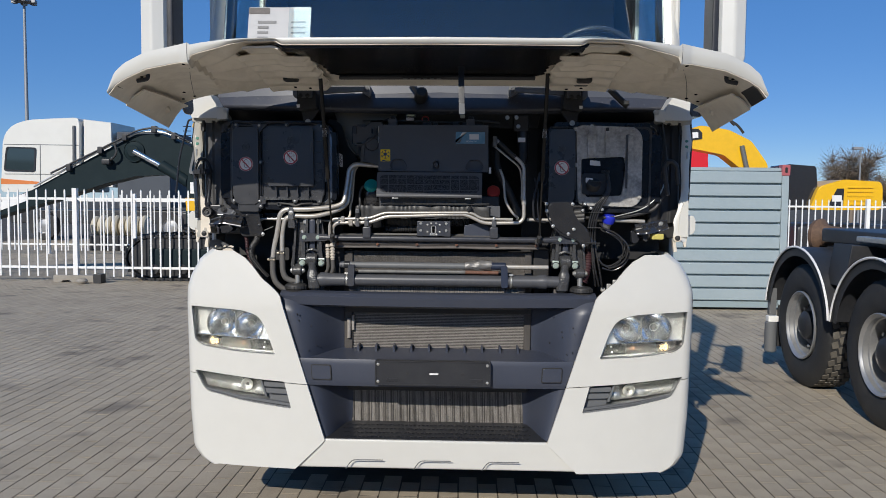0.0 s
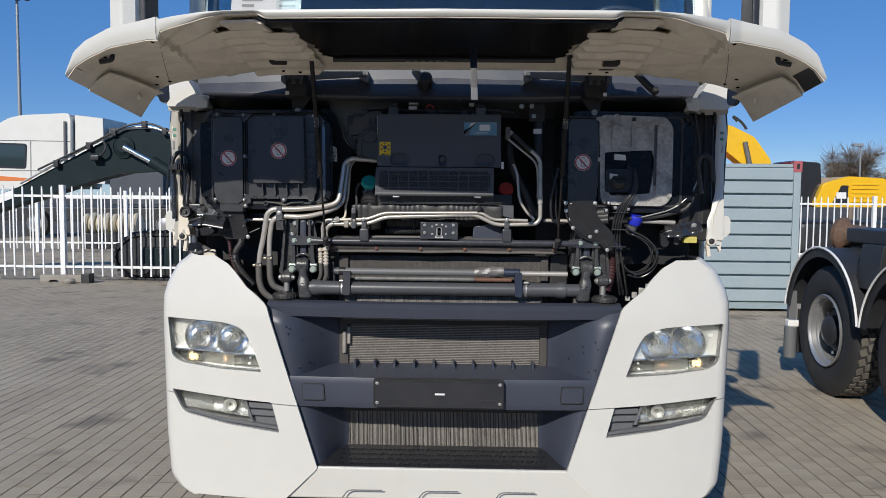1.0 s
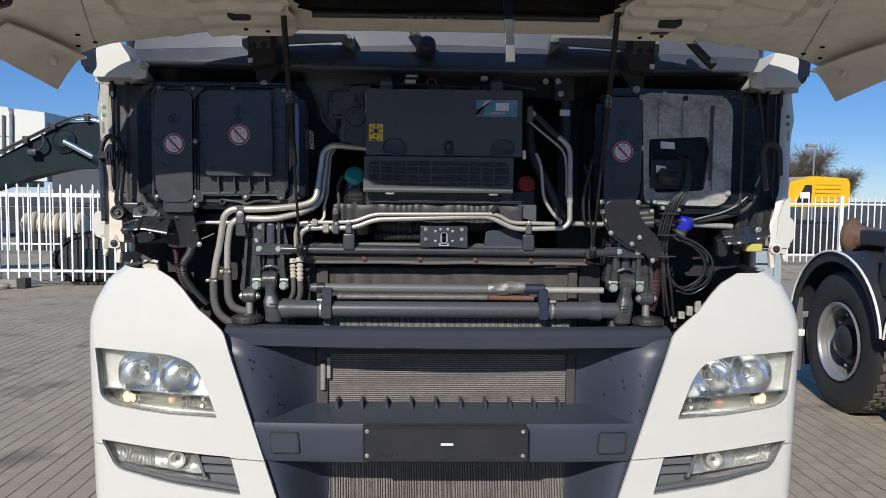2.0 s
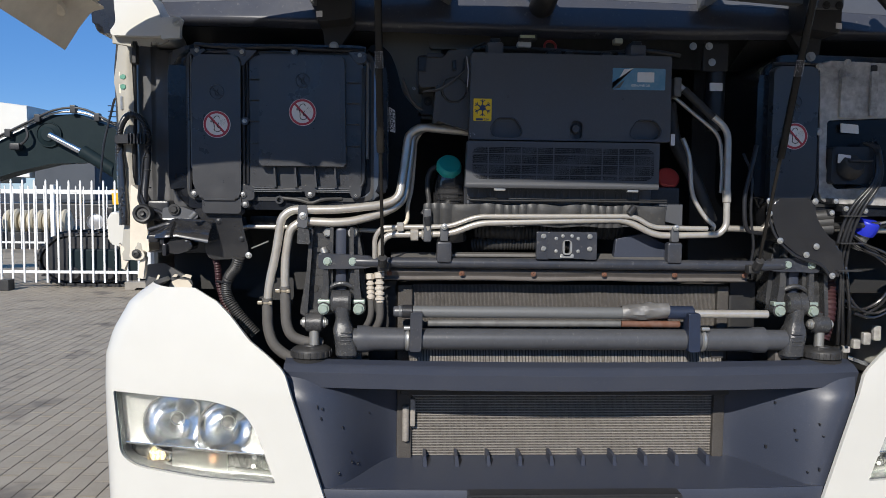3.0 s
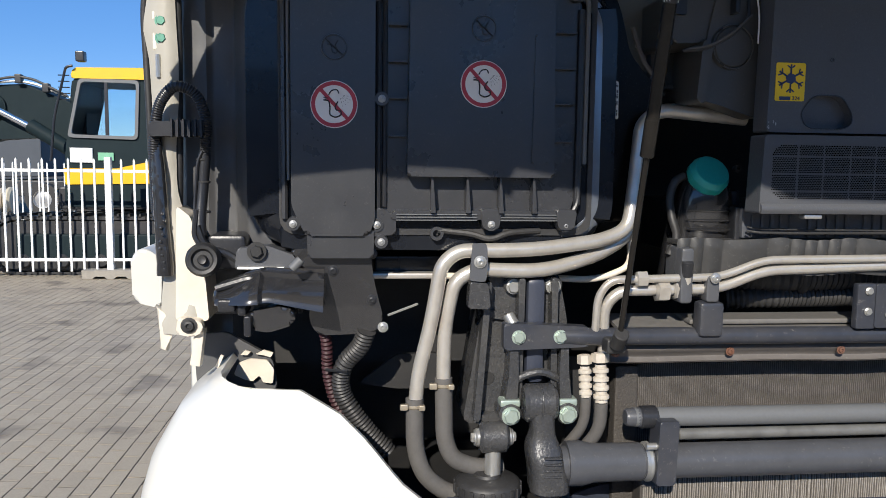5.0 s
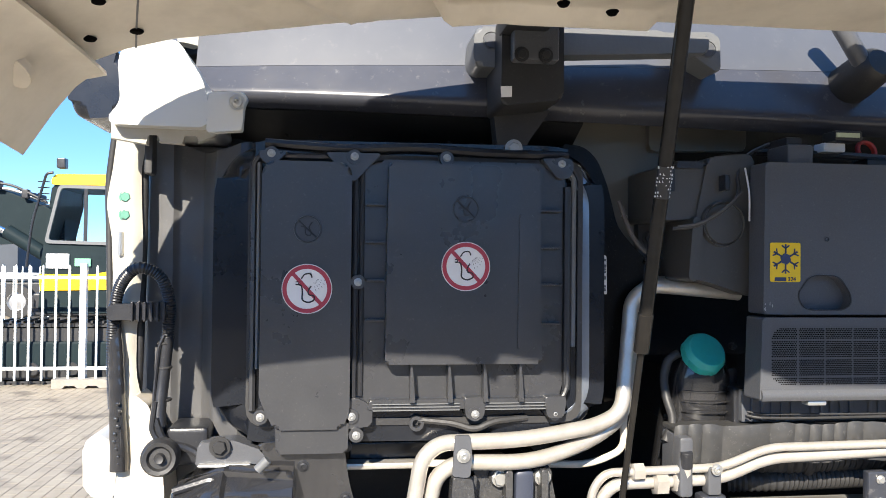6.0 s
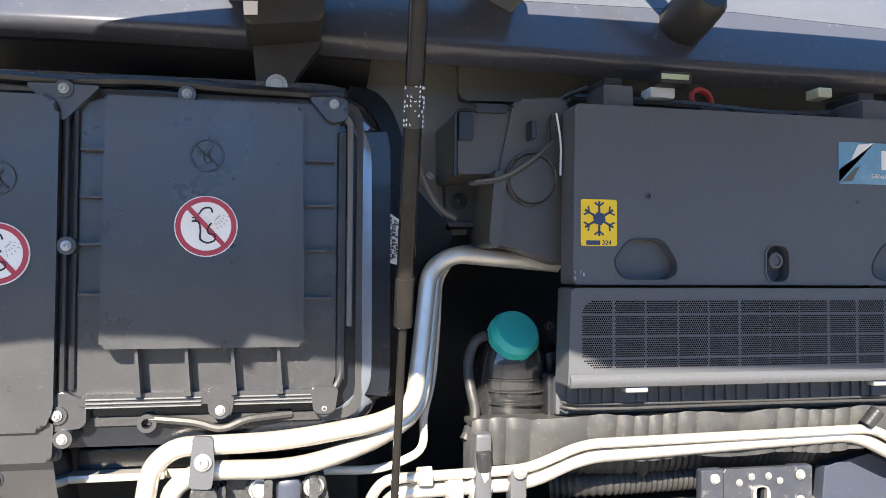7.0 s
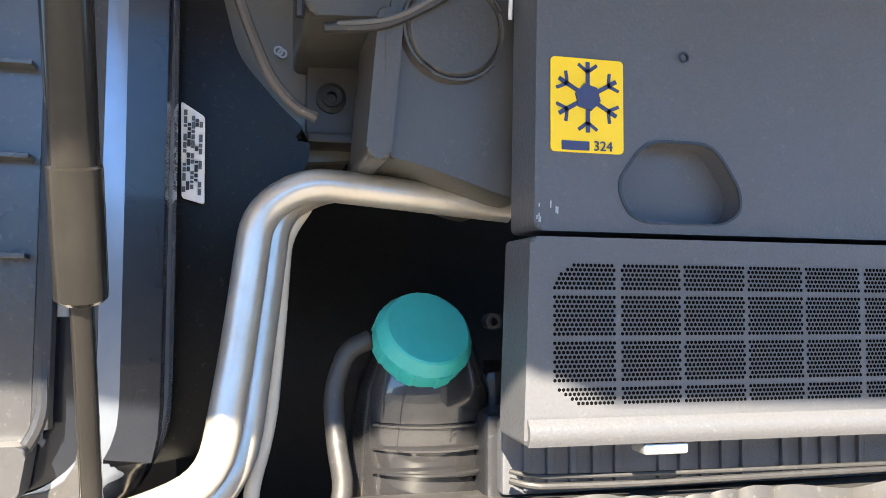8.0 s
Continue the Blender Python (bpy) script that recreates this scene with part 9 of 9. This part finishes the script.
# light mast and far lamp
def mast(name, at, h, r, label, head=True):
    m = empty(name, at, label, "lamp post")
    part("pole", tube([at, (at[0], at[1], h)], (r, r * 0.55), 0.1, 12), MASTGREY, m)
    if head:
        part("crown", lathe([(0.0, 0.0), (0.75, 0.0), (0.75, 0.08), (0, 0.12)], (at[0], at[1], h), (0, 0, 1), 16), MASTGREY, m)
        for k in range(6):
            an = 2 * math.pi * k / 6
            part("floodlight", box(at[0] + 0.8 * math.cos(an) - 0.2, at[0] + 0.8 * math.cos(an) + 0.2, at[1] + 0.8 * math.sin(an) - 0.2, at[1] + 0.8 * math.sin(an) + 0.2, h - 0.1, h + 0.15, 0.04), MASTGREY, m)
    else:
        part("lamp_head", box(at[0] - 0.5, at[0] + 0.1, at[1] - 0.15, at[1] + 0.15, h - 0.05, h + 0.12, 0.03), MASTGREY, m)


mast("light_mast", (-36.034, 60, 0), 17.264, 0.19, "tall grey light mast with a crown of floodlights")
mast("street_lamp", (23.982, 45, 0), 4.863, 0.07, "thin grey street lamp", False)


# bare tree
def bare_tree(x, y, h):
    t = empty("tree", (x, y, 0), "bare leafless tree with a dense round crown of twigs", "tree")
    rnd = random.Random(5)
    trunk = tube([(x, y, 0), (x + 0.05, y, h * 0.22), (x, y + 0.1, h * 0.4)], (0.22, 0.14), 0.2, 8)
    tips = []
    for k in range(11):
        a = 2 * math.pi * k / 11 + rnd.random()
        z0 = h * rnd.uniform(0.2, 0.4)
        e = Vector((x + math.cos(a) * h * rnd.uniform(0.16, 0.34), y + math.sin(a) * h * 0.3, h * rnd.uniform(0.55, 0.82)))
        trunk = tube([(x, y, z0), Vector((x, y, z0)).lerp(e, 0.5) + Vector((0, 0, 0.3)), e], (0.07, 0.02), 0.3, 6, trunk)
        tips += [Vector((x, y, z0)).lerp(e, f) for f in (0.4, 0.6, 0.8, 1.0)]
    part("trunk", trunk, TWIG, t)
    me = bmesh.new()
    for p in tips:
        for k in range(95):
            d = Vector((rnd.gauss(0, 1), rnd.gauss(0, 1), rnd.gauss(0.55, 0.8))).normalized()
            q = p + d * h * rnd.uniform(0.08, 0.24)
            s = d.orthogonal().normalized() * 0.0085
            w = d.cross(s)
            mid = p.lerp(q, 0.5) + Vector((rnd.uniform(-.1, .1), 0, rnd.uniform(-.05, .1)))
            for a, c in ((p, mid), (mid, q)):
                for off in (s, w):
                    vs = [me.verts.new(a - off), me.verts.new(a + off), me.verts.new(c + off * 0.5), me.verts.new(c - off * 0.5)]
                    me.faces.new(vs)
    part("crown", me, TWIG, t, smooth=0)


ty = 50
bare_tree(25.899, ty, 5.494)
bare_tree(33.903, 60, 4.362)
block = part("rubber_block", box(-6.65 - 0.09, -6.65 + 0.06, 10.35, 10.55, 0.0, 0.17, 0.01), RUBBER)
tagged(block, "small black rubber block lying by the fence", "block")
stone = part("stone", lathe([(0, 0), (0.09, 0.01), (0.11, 0.05), (0.07, 0.09), (0, 0.10)], (-6.92, 10.3, 0), (0, 0, 1), 9), CONCRETE)
tagged(stone, "pale yellow stone lying by the fence", "stone")


# ---- ground and pavers ----
PAVER = mat("concrete_paver", (0.365, 0.31, 0.232), 0.85, vary=0.28, scale=110, bump=0.6, stain=0.6, stain_scale=1.3, stain_color=(0.235, 0.20, 0.155), random_tint=0.06, specks=0.35, speck_scale=35, speck_color=(0.16, 0.135, 0.105))
pn, pl = PAVER.node_tree.nodes, PAVER.node_tree.links.new
place, spots, limit, soil = pn.new("ShaderNodeNewGeometry"), pn.new("ShaderNodeTexNoise"), pn.new("ShaderNodeMapRange"), pn.new("ShaderNodeMix")
spots.inputs["Scale"].default_value, spots.inputs["Detail"].default_value = 1.7, 6
pl(place.outputs["Position"], spots.inputs["Vector"])
limit.inputs["From Min"].default_value, limit.inputs["From Max"].default_value, limit.inputs["To Max"].default_value = 0.58, 0.68, 0.75
pl(spots.outputs["Fac"], limit.inputs["Value"])
soil.data_type = "RGBA"
soil.inputs["B"].default_value = (0.13, 0.11, 0.09, 1)
pl(limit.outputs["Result"], soil.inputs["Factor"])
pl(pn["Principled BSDF"].inputs["Base Color"].links[0].from_socket, soil.inputs["A"])
chalk, pale, faded = pn.new("ShaderNodeTexNoise"), pn.new("ShaderNodeMapRange"), pn.new("ShaderNodeMix")
chalk.inputs["Scale"].default_value, chalk.inputs["Detail"].default_value = 0.55, 6
pl(place.outputs["Position"], chalk.inputs["Vector"])
pale.inputs["From Min"].default_value, pale.inputs["From Max"].default_value, pale.inputs["To Max"].default_value = 0.55, 0.72, 0.5
pl(chalk.outputs["Fac"], pale.inputs["Value"])
faded.data_type = "RGBA"
faded.inputs["B"].default_value = (0.44, 0.385, 0.31, 1)
pl(pale.outputs["Result"], faded.inputs["Factor"])
pl(soil.outputs["Result"], faded.inputs["A"])
pl(faded.outputs["Result"], pn["Principled BSDF"].inputs["Base Color"])
JOINT = mat("joint_sand", (0.05, 0.042, 0.033), 0.95, vary=0.4, scale=120, bump=0.6, stain=0.8, stain_scale=1.1, stain_color=(0.17, 0.145, 0.11))
GROUND = mat("far_paving", (0.42, 0.36, 0.29), 0.9, vary=0.15, scale=8, stain=0.35, stain_scale=0.4)
gb = bmesh.new()
bmesh.ops.create_grid(gb, x_segments=2, y_segments=2, size=600)
for v in gb.verts:
    v.co.z = -0.0028
ground = part("ground", gb, JOINT, None, "paved yard of grey concrete block pavers")
tagged(ground, "paved yard of weathered grey concrete pavers", "ground", "", "structure")
far = bmesh.new()
for x0, x1, y0, y1 in ((-600, 600, 26, 600), (-600, -16, -600, 26), (16, 600, -600, 26), (-16, 16, -600, -8)):
    vs = [far.verts.new(c) for c in ((x0, y0, -0.004), (x1, y0, -0.004), (x1, y1, -0.004), (x0, y1, -0.004))]
    far.faces.new(vs)
tagged(part("pavement", far, GROUND, ground, "", 0))

PW, PL, GAP = 0.108, 0.210, 0.0085
rnd = random.Random(3)


def paver_mesh(w, l):
    bm = box(-w / 2, w / 2, -l / 2, l / 2, -0.02, 0, 0)
    bmesh.ops.delete(bm, geom=[f for f in bm.faces if f.normal.z < -0.9], context="FACES")
    return bm


first = part("paver", paver_mesh(PW - GAP, PL - GAP), PAVER, ground, smooth=0)
template = first.data
pv = [tuple(v.co) for v in template.vertices]
pf = [tuple(f.vertices) for f in template.polygons]
verts, faces, count = [], [], 0
used_first = False
for i in range(int(-16 / PW), int(16 / PW)):
    for j in range(int(-8 / PL), int(26 / PL)):
        x, y = (i + 0.5) * PW, (j + 0.5 * (i % 2)) * PL
        if -0.9 < x < 0.9 and y > 0.6 and y < 7:
            continue
        if y > 12.5 and abs(x) < 0.6 * y - 3 and abs(x) < 2:
            continue
        z = rnd.uniform(-0.0012, 0.0)
        near = 1.25 < x < 2.75 and 0.4 < y < 4.6
        if near and count < 300:
            ob = first if not used_first else new("paver", template)
            used_first = True
            ob.parent = ground
            ob.location = (x, y, z)
            ob.rotation_euler = (rnd.gauss(0, 0.003), rnd.gauss(0, 0.003), rnd.gauss(0, 0.012))
            count += 1
        else:
            a, b, c = rnd.gauss(0, 0.004), rnd.gauss(0, 0.004), rnd.gauss(0, 0.012)
            k = len(verts)
            verts += [(x + px - c * py, y + py + c * px, z + pz + a * px + b * py * 0.5) for px, py, pz in pv]
            faces += [tuple(q + k for q in f) for f in pf]
me = bpy.data.meshes.new("paving")
me.from_pydata(verts, [], faces)
me.materials.append(PAVER)
paving = new("paving", me)
paving.parent = ground
tagged(paving, "", "", "", "stuff")

# plain dark wall behind, unseen, added so the lids reflect less low sky
unseen_wall = part("unseen_wall_south", box(-70, 70, -29.0, -28.6, -0.0028, 5.2, 0.05), mat("dark_unseen_wall", (0.17, 0.16, 0.145), 0.9, vary=0.3, scale=3, stain=0.4, stain_scale=0.4), None, smooth=0)
tagged(unseen_wall, "plain dark unseen wall added to keep low sky out of reflections", "wall", "", "structure")
